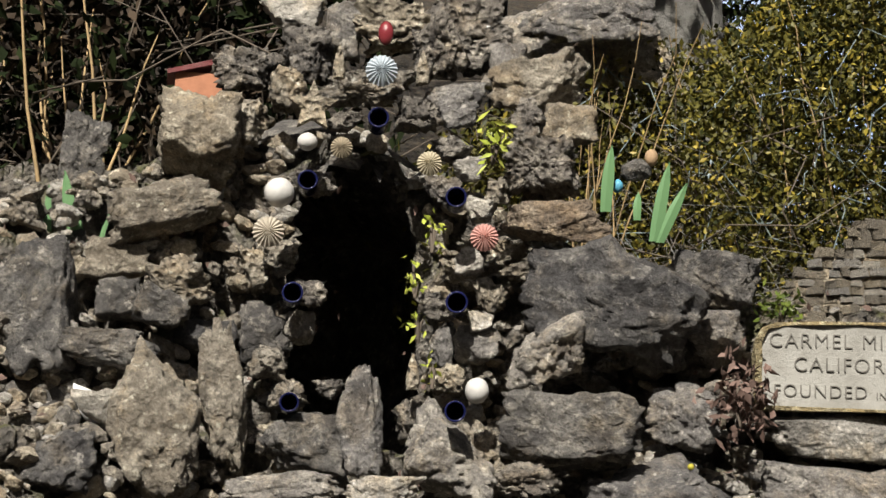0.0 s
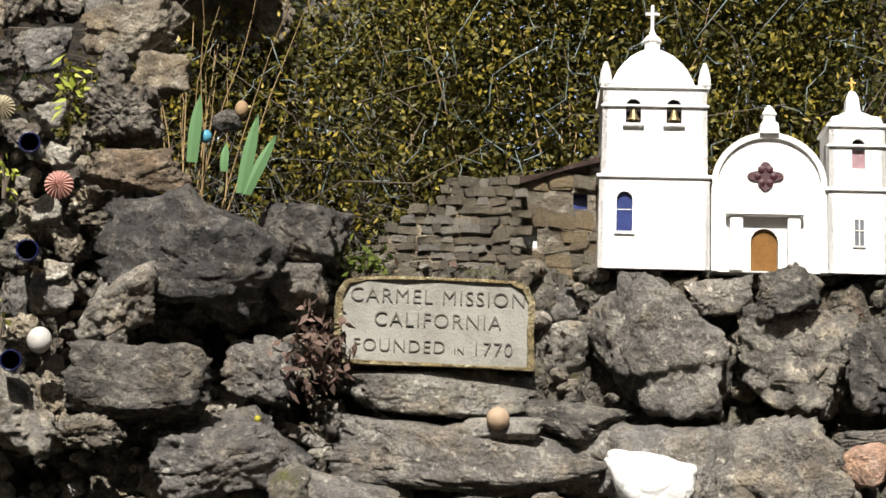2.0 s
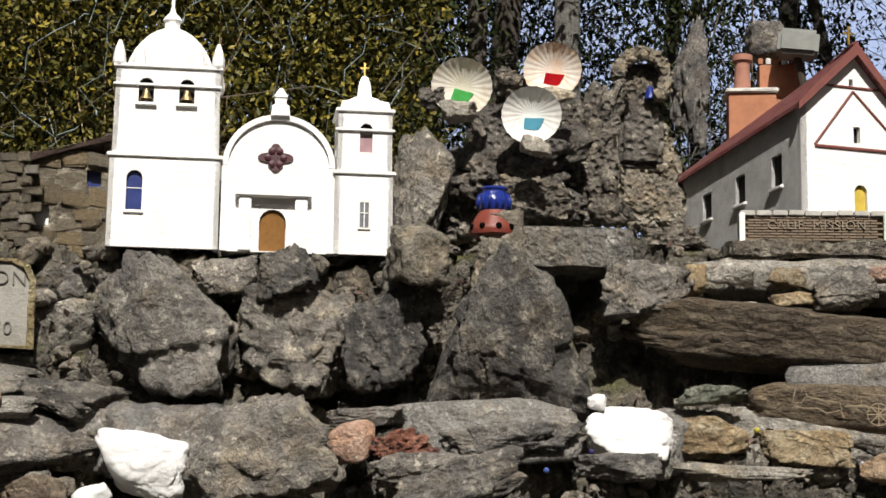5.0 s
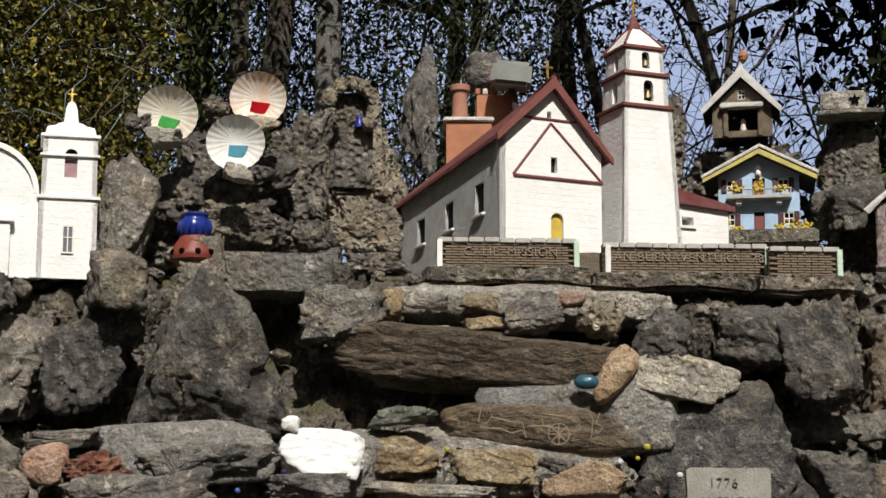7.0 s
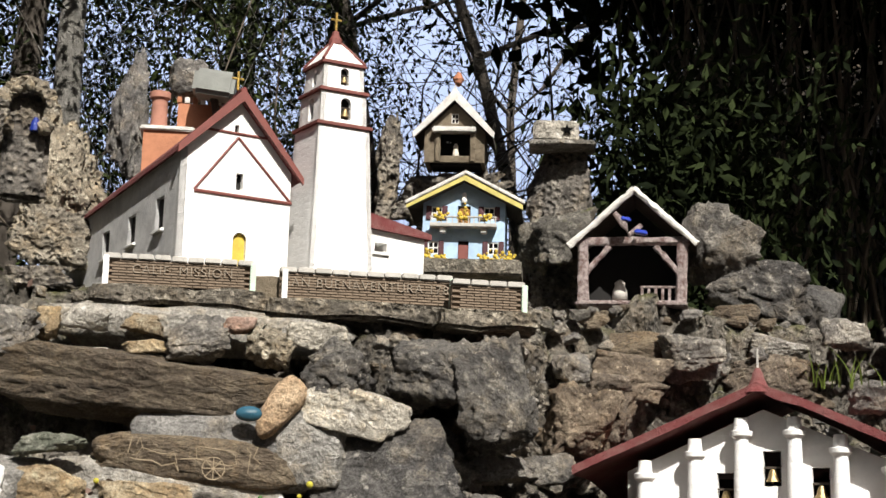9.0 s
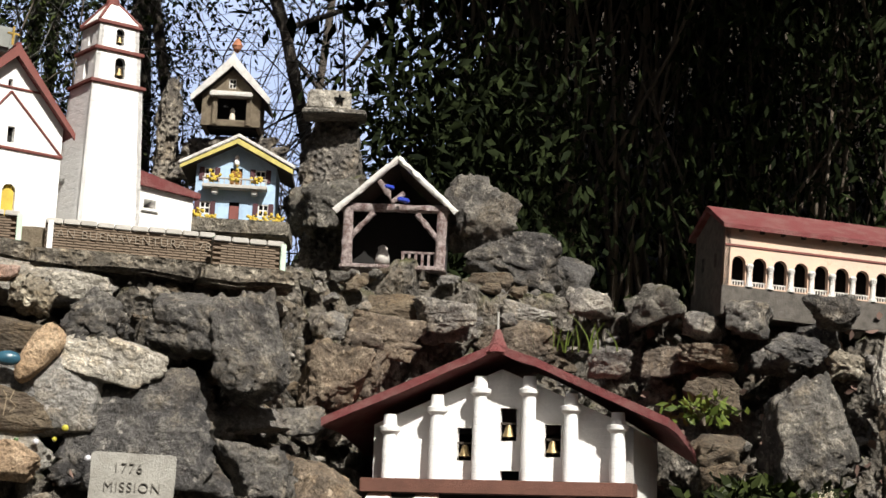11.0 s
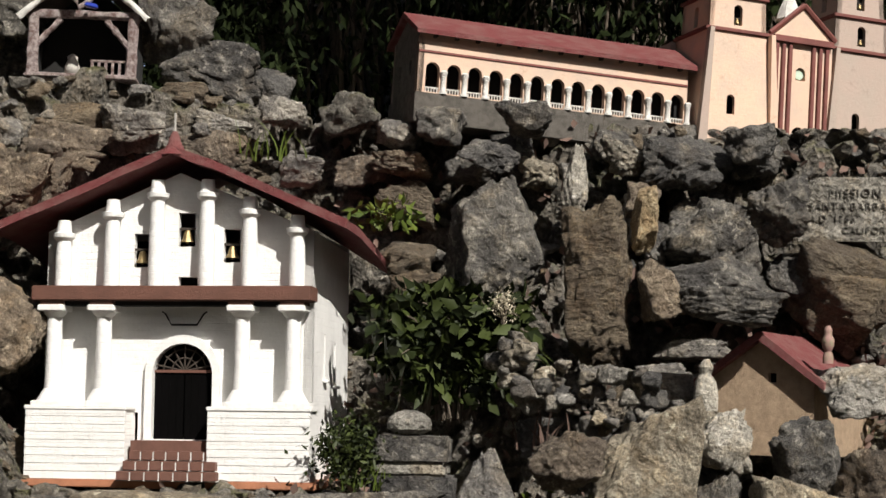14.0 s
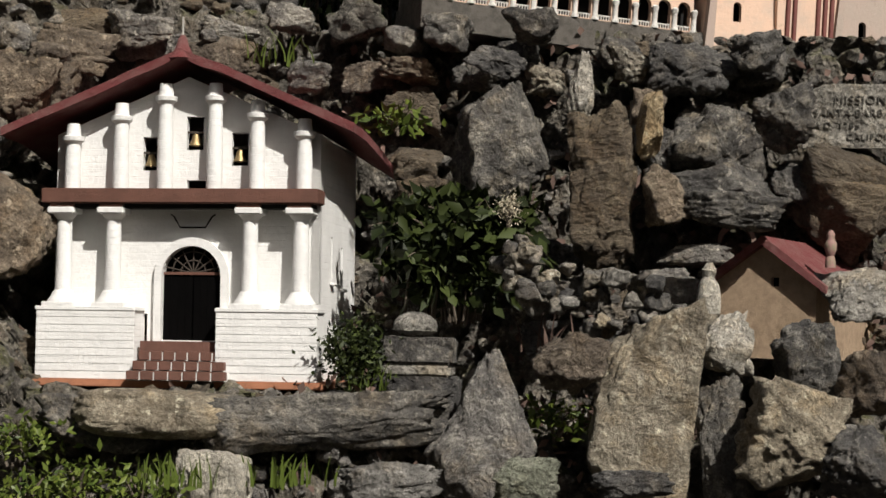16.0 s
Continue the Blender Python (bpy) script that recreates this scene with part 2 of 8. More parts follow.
BLACK.node_tree.nodes["Principled BSDF"].inputs["Specular IOR Level"].default_value = 0.02
WINE = plain_material("wine_red_paint", (0.055, 0.01, 0.016), 0.5, scale=120)
BLUEGLASS = plain_material("blue_glass_pane", (0.035, 0.05, 0.17), 0.15, scale=80)
GREYGLASS = plain_material("grey_glass_pane", (0.16, 0.17, 0.19), 0.2, scale=80)
PINKGLASS = plain_material("pink_glass_pane", (0.36, 0.22, 0.24), 0.25, scale=80)
SKYBLUE = plain_material("pale_blue_plaster", (0.36, 0.5, 0.66), 0.8, scale=60)
TILEYELLOW = plain_material("yellow_edging", (0.5, 0.43, 0.12), 0.7, scale=90)
SNOW = plain_material("white_roof_edging", (0.75, 0.73, 0.68), 0.85, grime=0.5, scale=90, bump=0.8, depth=0.006)
WOODDARK = plain_material("dark_wood", (0.05, 0.038, 0.028), 0.85, scale=80, bump=0.8)
STONEWALL = plain_material("small_stonework", (0.27, 0.22, 0.15), 0.9, grime=0.8, scale=110, second=(0.19, 0.15, 0.1), bump=1.0, depth=0.01)
BARK = plain_material("brown_grey_bark", (0.12, 0.1, 0.08), 0.95, grime=0.7, scale=25, bump=1.0, depth=0.03)
PALEBARK = plain_material("pale_flaking_bark", (0.33, 0.315, 0.285), 0.95, grime=0.8, scale=22, second=(0.21, 0.2, 0.175), bump=1.0, depth=0.05)
TWIG = plain_material("thin_twigs", (0.12, 0.095, 0.07), 0.9, scale=60)
STRAW = plain_material("dry_stems", (0.36, 0.25, 0.12), 0.85, scale=60)
CRUST = plain_material("shell_crusted_beam", (0.74, 0.63, 0.6), 0.9, grime=1.0, scale=170, second=(0.3, 0.19, 0.17), bump=1.0, depth=0.02)
TERRACOTTA = plain_material("glazed_terracotta", (0.19, 0.04, 0.025), 0.4, grime=0.4, scale=80)
COBALT = plain_material("cobalt_glaze", (0.015, 0.03, 0.2), 0.12, scale=60)
SHELL = plain_material("ribbed_shell", (0.68, 0.64, 0.56), 0.55, grime=0.3, scale=60, second=(0.6, 0.53, 0.42))
HEDGELEAF = leaf_material("hedge_leaves", (0.012, 0.017, 0.003), (0.13, 0.112, 0.018), 0.55)
YELLOWLEAF = leaf_material("yellowing_leaves", (0.14, 0.12, 0.014), (0.28, 0.21, 0.035))
# evergreen green taken near black, so the colour carries the wood's shade
SHADELEAF = leaf_material("shade_darkened_leaves", (0.005, 0.008, 0.003), (0.02, 0.028, 0.009), 0.85)
SHADELEAF.node_tree.nodes["Principled BSDF"].inputs["Specular IOR Level"].default_value = 0.08
BRAMBLE = leaf_material("dark_bramble_leaves", (0.012, 0.009, 0.006), (0.05, 0.033, 0.018), 0.8)
BUSHLEAF = leaf_material("shrub_leaves", (0.008, 0.013, 0.003), (0.042, 0.056, 0.011), 0.6)
LIMELEAF = leaf_material("lime_green_leaves", (0.22, 0.27, 0.03), (0.4, 0.42, 0.08))
IRISLEAF = leaf_material("iris_blades", (0.10, 0.2, 0.09), (0.16, 0.28, 0.12))
GRASSLEAF = leaf_material("grass_blades", (0.04, 0.065, 0.01), (0.13, 0.16, 0.03))
PALELEAF = leaf_material("dried_flowers", (0.3, 0.26, 0.18), (0.5, 0.45, 0.34), 0.9)
DEADLEAF = leaf_material("dead_leaves", (0.07, 0.045, 0.035), (0.19, 0.125, 0.1), 0.8)


# ---- building blocks ----
def mesh_of(bm, name):
    bmesh.ops.recalc_face_normals(bm, faces=bm.faces)
    me = bpy.data.meshes.new(name)
    bm.to_mesh(me)
    bm.free()
    return me


def part(name, bm, mat, parent=None, label="", smooth=False):
    if smooth:
        for f in bm.faces:
            f.smooth = True
        for e in bm.edges:
            e.smooth = len(e.link_faces) == 2 and e.calc_face_angle(0.0) < 0.7
    me = mesh_of(bm, name)
    me.materials.append(mat)
    ob = new(name, me)
    if parent is not None:
        ob.parent = parent
    if label:
        tagged(ob, label)
    return ob


def data_part(name, verts, faces, mat, parent=None, label="", smooth=False):
    me = bpy.data.meshes.new(name)
    me.from_pydata(verts, [], faces)
    me.update()
    me.materials.append(mat)
    if smooth:
        me.shade_smooth()
    ob = new(name, me)
    if parent is not None:
        ob.parent = parent
    if label:
        tagged(ob, label)
    return ob


def thing(name, m, label, category, group="", kind=""):
    ob = new(name)
    ob.empty_display_size = 0.05
    ob.matrix_world = m
    return tagged(ob, label, category, group, kind)


def box(x0, x1, y0, y1, z0, z1, bevel=0.0, bm=None, taper=0.0):
    """A box, bevelled; taper: how far each upper edge draws in."""
    bm2 = bmesh.new()
    v = [bm2.verts.new((x, y, z)) for z, k in ((z0, 0), (z1, taper)) for x, y in ((x0 + k, y0 + k), (x1 - k, y0 + k), (x1 - k, y1 - k), (x0 + k, y1 - k))]
    for f in ((0, 1, 2, 3), (4, 5, 6, 7), (0, 1, 5, 4), (1, 2, 6, 5), (2, 3, 7, 6), (3, 0, 4, 7)):
        bm2.faces.new([v[i] for i in f])
    if bevel:
        bmesh.ops.bevel(bm2, geom=bm2.edges[:], offset=bevel, segments=2, affect="EDGES")
    if bm is None:
        return bm2
    return merged(bm, bm2)


def merged(bm, other):
    me = bpy.data.meshes.new("joined")
    other.to_mesh(me)
    other.free()
    bm.from_mesh(me)
    bpy.data.meshes.remove(me)
    return bm


def moved(bm, m):
    bmesh.ops.transform(bm, matrix=m, verts=bm.verts)
    return bm


def panel(outline, holes=(), thick=0.02, y=0.0):
    """An upright wall in the plane y, seen from -y, with openings through it; points are (x, z)."""
    bm = bmesh.new()
    edges = []
    for loop in (outline, *holes):
        v = [bm.verts.new((px, y, pz)) for px, pz in loop]
        edges += [bm.edges.new((v[i], v[(i + 1) % len(v)])) for i in range(len(v))]
    bmesh.ops.triangle_fill(bm, use_beauty=True, edges=edges, normal=(0, -1, 0))
    out = bmesh.ops.extrude_face_region(bm, geom=bm.faces[:])
    bmesh.ops.translate(bm, vec=(0, thick, 0), verts=[g for g in out["geom"] if isinstance(g, bmesh.types.BMVert)])
    return bm


def rect(x0, x1, z0, z1):
    return [(x0, z0), (x1, z0), (x1, z1), (x0, z1)]


def arch(x, w, z0, z1, n=8):
    """A round-headed opening, w wide, its crown at z1."""
    r = w / 2
    return [(x - r, z0), (x + r, z0)] + [(x + r * math.cos(math.pi * i / n), z1 - r + r * math.sin(math.pi * i / n)) for i in range(n + 1)]


def turned(profile, n=16, m=None):
    """A turned solid from (radius, height) pairs."""
    bm = bmesh.new()
    rings = [[bm.verts.new((r * math.cos(2 * math.pi * i / n), r * math.sin(2 * math.pi * i / n), z)) for i in range(n)] for r, z in profile]
    for a, b in zip(rings, rings[1:]):
        for i in range(n):
            bm.faces.new((a[i], a[(i + 1) % n], b[(i + 1) % n], b[i]))
    bm.faces.new(rings[0]), bm.faces.new(rings[-1])
    return moved(bm, m) if m else bm


def tube(points, radii, n=7):
    """A bent, tapered rod as vertices and faces."""
    verts, faces = [], []
    pts = [Vector(p) for p in points]
    for i, p in enumerate(pts):
        d = (pts[min(i + 1, len(pts) - 1)] - pts[max(i - 1, 0)]).normalized()
        a = d.orthogonal().normalized()
        b = d.cross(a)
        for k in range(n):
            c, s = math.cos(2 * math.pi * k / n), math.sin(2 * math.pi * k / n)
            verts.append(tuple(p + (a * c + b * s) * radii[i]))
    for i in range(len(pts) - 1):
        for k in range(n):
            faces.append((i * n + k, i * n + (k + 1) % n, (i + 1) * n + (k + 1) % n, (i + 1) * n + k))
    return verts, faces


def tube_bm(points, radii, n=7):
    v, f = tube(points, radii, n)
    bm = bmesh.new()
    vs = [bm.verts.new(p) for p in v]
    for q in f:
        bm.faces.new([vs[i] for i in q])
    bm.faces.new(vs[:n]), bm.faces.new(vs[-n:])
    return bm


def worn(bm, amount, scale=18.0, cuts=1):
    """Makes a surface slightly uneven, as hand-laid work is."""
    bmesh.ops.subdivide_edges(bm, edges=bm.edges[:], cuts=cuts, use_grid_fill=True)
    for v in bm.verts:
        v.co += noise.noise_vector(v.co * scale) * amount
    return bm


# ---- rocks ----
_ico = {}


def sphere_points(level):
    if level not in _ico:
        bm = bmesh.new()
        bmesh.ops.create_icosphere(bm, subdivisions=level, radius=1.0)
        bm.verts.ensure_lookup_table()
        _ico[level] = (np.array([v.co[:] for v in bm.verts]), [[v.index for v in f.verts] for f in bm.faces])
        bm.free()
    return _ico[level]


def rock_shape(seed, w, d, h, rough=0.08, facets=12, level=4, point=0.0, boxy=0.8):
    """A broken stone: a ball cut by random planes, cracked into blocks and weathered."""
    rng = np.random.RandomState(seed)
    v, faces = sphere_points(level)
    n = rng.normal(size=(facets, 3))
    n /= np.linalg.norm(n, axis=1)[:, None]
    n = np.vstack([n, np.eye(3), -np.eye(3)])
    n[facets:] += rng.normal(size=(6, 3)) * 0.2
    n /= np.linalg.norm(n, axis=1)[:, None]
    off = np.r_[rng.uniform(0.5, 0.95, facets), rng.uniform(boxy * 0.7, boxy, 6)]
    reach = off / np.maximum(v @ n.T, 1e-3)
    k = 45.0 if rough > 0.04 else 14.0 if rough > 0.03 else 4.0
    r = (reach ** -k).sum(1) ** (-1 / k)
    p = v * r[:, None]
    shift = Vector(rng.uniform(-50, 50, 3))
    size = np.array([w, d, h])
    if level > 2:
        grain = Vector((1.0, 1.0, rng.uniform(0.9, 1.4)))
        extra = np.empty(len(p))
        for i, q in enumerate(p):
            c = Vector(q)
            s1 = Vector((c.x * grain.x, c.y * grain.y, c.z * grain.z))
            warp = noise.noise_vector(c * 2.5 + shift) * 0.22
            dist, pts = noise.voronoi(s1 * 2.1 + warp + shift)
            d2, pts2 = noise.voronoi(s1 * 5.0 + warp * 2 + shift)
            block = math.sin(pts[0].x * 91.7 + pts[0].y * 37.3 + pts[0].z * 53.9)
            small = math.sin(pts2[0].x * 71.7 + pts2[0].y * 47.3 + pts2[0].z * 33.9)
            crack = max(0.0, 1 - (dist[1] - dist[0]) * 9) + 0.5 * max(0.0, 1 - (d2[1] - d2[0]) * 8)
            extra[i] = 0.95 * block + 0.6 * small - 1.1 * crack + 0.6 * noise.fractal(c * 2.0 + shift, 1.0, 2.1, 4) + 0.35 * noise.noise(c * 14 + shift) + 0.3 * noise.noise(c * 31 + shift)
        p = p * (1 + rough * extra)[:, None]
    else:
        fr = np.array([noise.noise(Vector(q) * 2.2 + shift) for q in p])
        p = p * (1 + 2 * rough * fr)[:, None]
    lo, hi = p.min(0), p.max(0)
    p = (p - (lo + hi) / 2) / (hi - lo)
    if point:
        t = (p[:, 2] + 0.5)[:, None]
        p[:, :2] = p[:, :2] * (1 - point * t ** 1.3) + np.array([[rng.uniform(-0.15, 0.15), 0]]) * point * t
    return p * size, faces


STONE = {"grey": "grey limestone", "dark": "dark weathered limestone", "tan": "tan lichen-stained sandstone", "brown": "brown layered slate", "rust": "rust-stained sandstone", "tufa": "dark pitted tufa", "paletufa": "pale pitted tufa",
         "pale": "pale grey limestone", "white": "white-painted", "moss": "moss-topped limestone", "concrete": "weathered grey concrete", "pink": "pink granite", "red": "red lava", "green": "greenish-grey stone", "ochre": "ochre-stained sandstone", "cobble": "warm tan river-worn"}


def rock(x, y, z, w, h, d, yaw, roll, mat, seed, point=0.0, name="rock", shape="", level=4, rough=None, boxy=0.8):
    rough = rough if rough is not None else {"tufa": 0.15, "paletufa": 0.15, "red": 0.15, "brown": 0.045, "white": 0.035, "concrete": 0.06}.get(mat, 0.078)
    level = 5 if max(w, h) > 0.14 else level
    v, f = rock_shape(seed, w, d, h, rough, 8, level, point, boxy)
    ob = data_part(name, v, f, ROCKS[mat], smooth=True)
    ob.matrix_world = pose(x, y, z, 0, 0, yaw) @ pose(0, 0, 0, 0, roll, 0)
    size = "large" if max(w, h) > 0.22 else "small" if max(w, h) < 0.09 else "mid-sized"
    form = shape or ("upright pointed" if point else "long flat" if w > 2.4 * h else "tall narrow" if h > 1.7 * w else "rugged")
    return tagged(ob, f"{size} {form} {STONE[mat]} rock set in the mortared bank", "rock", "rocks of the bank")

# ---- ground and bank ----
PIVOT = (0.0, -0.25)


def polar(bearing, r, z):
    a = radians(bearing)
    return Vector((PIVOT[0] + r * math.sin(a), PIVOT[1] + r * math.cos(a), z))


BEARINGS = [-95, -66, -60, -52, -45, -40, -34, -24, -18, -12, 0, 5, 14, 20, 28, 60, 80]
FOOT_Z = [1.5, 1.5, 1.5, 1.5, 1.5, 1.45, 1.45, 1.45, 1.45, 1.45, 1.35, 0.98, 1.0, 0.94, 0.9, 0.9, 0.9]
FOOT_R = [4.0, 3.95, 3.95, 3.97, 3.88, 3.8, 3.72, 3.7, 3.68, 3.7, 3.72, 3.7, 3.68, 3.86, 3.92, 3.98, 4.0]
STEP_R = [4.1, 4.05, 4.05, 4.03, 3.95, 3.88, 3.8, 3.78, 3.78, 3.8, 3.84, 4.2, 4.2, 4.2, 4.32, 4.4, 4.4]
LEDGE_R = [4.2, 4.12, 4.1, 4.1, 4.0, 3.92, 3.82, 3.8, 3.84, 3.86, 3.9, 4.36, 4.4, 4.42, 4.6, 4.7, 4.7]
LEDGE_Z = [1.95, 1.95, 2.02, 2.2, 1.95, 1.84, 1.835, 1.83, 1.9, 1.86, 1.84, 1.95, 1.84, 1.86, 1.87, 1.9, 1.9]
TOP_Z = [2.0, 2.05, 2.18, 2.25, 2.0, 1.95, 1.95, 1.95, 2.0, 2.0, 2.0, 1.98, 1.86, 1.9, 1.95, 2.0, 2.0]


def bank_profile(b):
    fz, fr, sr, lr, lz, tz = (float(np.interp(b, BEARINGS, k)) for k in (FOOT_Z, FOOT_R, STEP_R, LEDGE_R, LEDGE_Z, TOP_Z))
    rr = [fr - 0.25, fr - 0.04, fr, sr, lr, lr + 0.5, lr + 0.62, 6.5]
    zz = [-0.1, fz - 0.25, fz, fz + 0.02, lz, lz + 0.01, tz, tz + 0.05]
    return np.array(rr), np.array(zz)


def bank_mesh():
    na, ns = 820, 250
    verts, faces = [], []
    for i in range(na + 1):
        b = -90 + 165 * i / na
        rr, zz = bank_profile(b)
        s = np.r_[0, np.cumsum(np.hypot(np.diff(rr), np.diff(zz)))]
        for j in range(ns + 1):
            q = s[-1] * (j / ns) ** 1.25
            v = polar(b, np.interp(q, s, rr), np.interp(q, s, zz))
            w = v + noise.noise_vector(v * 5.0) * 0.05 + noise.noise_vector(v * 16.0) * 0.012 + noise.noise_vector(v * 45.0) * 0.006
            # packed rubble: blocks standing out, deep joints between them
            e = v + noise.noise_vector(v * 9.0) * 0.03
            d1, p1 = noise.voronoi(e * 11.0)
            d2, p2 = noise.voronoi(e * 27.0)
            lift = 0.022 * math.sin(p1[0].x * 91.7 + p1[0].y * 37.3 + p1[0].z * 53.9) + 0.009 * math.sin(p2[0].x * 71.7 + p2[0].y * 47.3)
            joint = 0.04 * max(0.0, 1 - (d1[1] - d1[0]) * 7) + 0.014 * max(0.0, 1 - (d2[1] - d2[0]) * 6)
            out_dir = Vector((PIVOT[0] - v.x, PIVOT[1] - v.y, 1.2)).normalized()
            w += out_dir * (lift - joint - 0.012)
            verts.append(tuple(w))
    for i in range(na):
        for j in range(ns):
            a = i * (ns + 1) + j
            faces.append((a, a + ns + 1, a + ns + 2, a + 1))
    return verts, faces


CAVE_B, CAVE_TOP, CAVE_FLOOR, CAVE_HALF = -51.85, 2.17, 1.5, 0.145   # bearing, crown, floor and half width of the grotto's mouth
_v, _f = bank_mesh()


def in_mouth(p, grow=0.0):
    a = math.degrees(math.atan2(p[0] - PIVOT[0], p[1] - PIVOT[1]))
    x, r = radians(a - CAVE_B) * 3.95, math.hypot(p[0] - PIVOT[0], p[1] - PIVOT[1])
    if r > 4.3 or p[2] < CAVE_FLOOR or p[2] > CAVE_TOP:
        return False
    k = (p[2] - 1.85) / (CAVE_TOP - 1.85)
    return abs(x) < CAVE_HALF * (1.0 if k < 0 else math.sqrt(max(0, 1 - k * k)))


_f = [q for q in _f if not all(in_mouth(_v[i]) for i in q)]
bank = data_part("rock_bank", _v, _f, RUBBLE, smooth=True)
tagged(bank, "stony terraced bank of rubble and mortar", "bank", kind="structure")

# the hollow of the grotto behind its mouth; dark stone paints its inner shade
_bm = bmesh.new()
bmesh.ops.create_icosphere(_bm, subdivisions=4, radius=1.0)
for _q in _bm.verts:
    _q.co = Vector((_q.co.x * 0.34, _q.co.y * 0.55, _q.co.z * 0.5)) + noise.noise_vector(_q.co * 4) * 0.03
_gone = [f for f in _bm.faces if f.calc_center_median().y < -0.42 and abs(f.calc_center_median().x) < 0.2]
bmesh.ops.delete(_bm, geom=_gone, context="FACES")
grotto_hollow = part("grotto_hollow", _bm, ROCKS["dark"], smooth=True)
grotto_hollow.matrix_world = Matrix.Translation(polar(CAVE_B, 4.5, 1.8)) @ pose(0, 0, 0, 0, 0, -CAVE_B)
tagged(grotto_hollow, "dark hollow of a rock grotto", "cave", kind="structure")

# the ground: one sheet from the path below the bank to the horizon
_gv, _gf = [], []
_rings = [0.0, 1.0, 2.0, 3.0, 3.7, 4.6, 6.0, 8.0, 11.0, 15.0, 22.0, 40.0, 90.0, 250.0, 900.0, 2500.0]
for _i, _r in enumerate(_rings):
    for _j in range(72):
        _p = polar(_j * 5, _r, 0)
        _z = np.interp(_r, [4.3, 5.5, 9, 16, 30, 60], [0.0, 1.75, 2.0, 1.9, 1.2, 0.0]) if -100 < (_j * 5 + 180) % 360 - 180 < 85 else 0.0
        _side = (_j * 5 + 180) % 360 - 180
        if (5 <= _side <= 75 or -95 <= _side <= -30) and 9.0 < _r < 200:
            _z += float(np.interp(_r, [9, 11, 15, 22, 40, 90, 200], [0, 1.2, 4.5, 7.0, 9.0, 6.0, 0]))   # wooded slopes to either side, added as a dark backing
        _gv.append((_p.x, _p.y, float(_z) + (noise.noise(_p * 0.8) * 0.08 if _r > 4 else 0.0)))
for _i in range(len(_rings) - 1):
    for _j in range(72):
        _k = (_j + 1) % 72
        _gf.append((_i * 72 + _j, _i * 72 + _k, (_i + 1) * 72 + _k, (_i + 1) * 72 + _j))
ground = data_part("ground", _gv, _gf, LITTER, smooth=True)
tagged(ground, "brown leaf-littered woodland ground", "ground", kind="structure")

# ---- the miniature buildings ----
class Site:
    """A miniature with its parts built in small units of u metres, its base at the origin, its front towards -y."""

    def __init__(self, name, m, u, label, category="model building", group="miniature buildings"):
        self.ob, self.u = thing(name, m, label, category, group), u

    def add(self, name, bm, mat, label="", parent=None, smooth=False):
        return part(name, moved(bm, Matrix.Scale(self.u, 4)), mat, parent or self.ob, label, smooth)


def bell(site, x, y, z, s, parent=None):
    """A small bell on its yoke; z is the mouth, s its width."""
    b = turned([(s * 0.52, 0), (s * 0.5, s * 0.08), (s * 0.36, s * 0.3), (s * 0.28, s * 0.65), (s * 0.2, s * 0.85), (s * 0.05, s * 0.92)], 14, Matrix.Translation((x, y, z)))
    ob = site.add("bell", b, BRASS, "small brass bell", parent, True)
    site.add("yoke", box(x - s * 0.6, x + s * 0.6, y - s * 0.08, y + s * 0.08, z + s * 0.92, z + s * 1.08), WOODDARK, "", ob)
    site.add("clapper", turned([(s * 0.02, -s * 0.12), (s * 0.1, -s * 0.08), (s * 0.1, 0.02), (s * 0.03, s * 0.3)], 8, Matrix.Translation((x, y, z))), BRASS, "", ob)


def cross_bm(x, y, z, h, w, t):
    bm = box(x - t, x + t, y - t, y + t, z, z + h, t * 0.4)
    return box(x - w / 2, x + w / 2, y - t * 0.9, y + t * 0.9, z + h * 0.55, z + h * 0.55 + 2 * t, t * 0.4, bm)


def window_pane(site, x, w, z0, z1, y, mat, arched=False, parent=None, bar=True):
    pane = site.add("pane", panel(arch(x, w, z0, z1) if arched else rect(x - w / 2, x + w / 2, z0, z1), (), 1.0, y), mat, "", parent)
    if bar:
        site.add("glazing_bar", box(x - w / 2, x + w / 2, y - 1.0, y - 0.1, (z0 + z1) / 2 + 4, (z0 + z1) / 2 + 5.5), PLASTER, "", pane)
    return pane


def stepped_tower(site, x, w, levels, depth, mat, trim, y0=0.0, windows=(), name="tower"):
    """A square tower of storeys (z0, z1, half width at the bottom, at the top), with a cornice on each."""
    made = None
    for i, (z0, z1, a, b) in enumerate(levels):
        cut = [wd for wd in windows if z0 <= wd[1] < z1]
        yc = y0 + depth / 2
        sides = []
        for turn in range(4):
            hole = [arch(wx, ww, wz0, wz1) for wx, wz0, wz1, ww, all_round in cut if turn == 0 or all_round]
            pl = panel([(-a, z0), (a, z0), (b, z1), (-b, z1)], hole, 9.0, 0.0)
            for v in pl.verts:
                k = (v.co.z - z0) / (z1 - z0)
                v.co.y += -(a + (b - a) * k)
            sides.append(moved(pl, pose(x, yc, 0, 0, 0, 90 * turn)))
        made = site.add(name if i == 0 else "belfry", sides[0], mat)
        for s in sides[1:]:
            site.add("tower_wall", s, mat, "", made)
        site.add("floor_slab", box(x - b + 4, x + b - 4, yc - b + 4, yc + b - 4, z1 - 5, z1 - 0.5), mat, "", made)
        lip = box(x - b - 5, x + b + 5, yc - b - 5, yc + b + 5, z1 - 4, z1 + 3, 1.2)
        site.add("cornice", lip, trim, "", made)
    return made


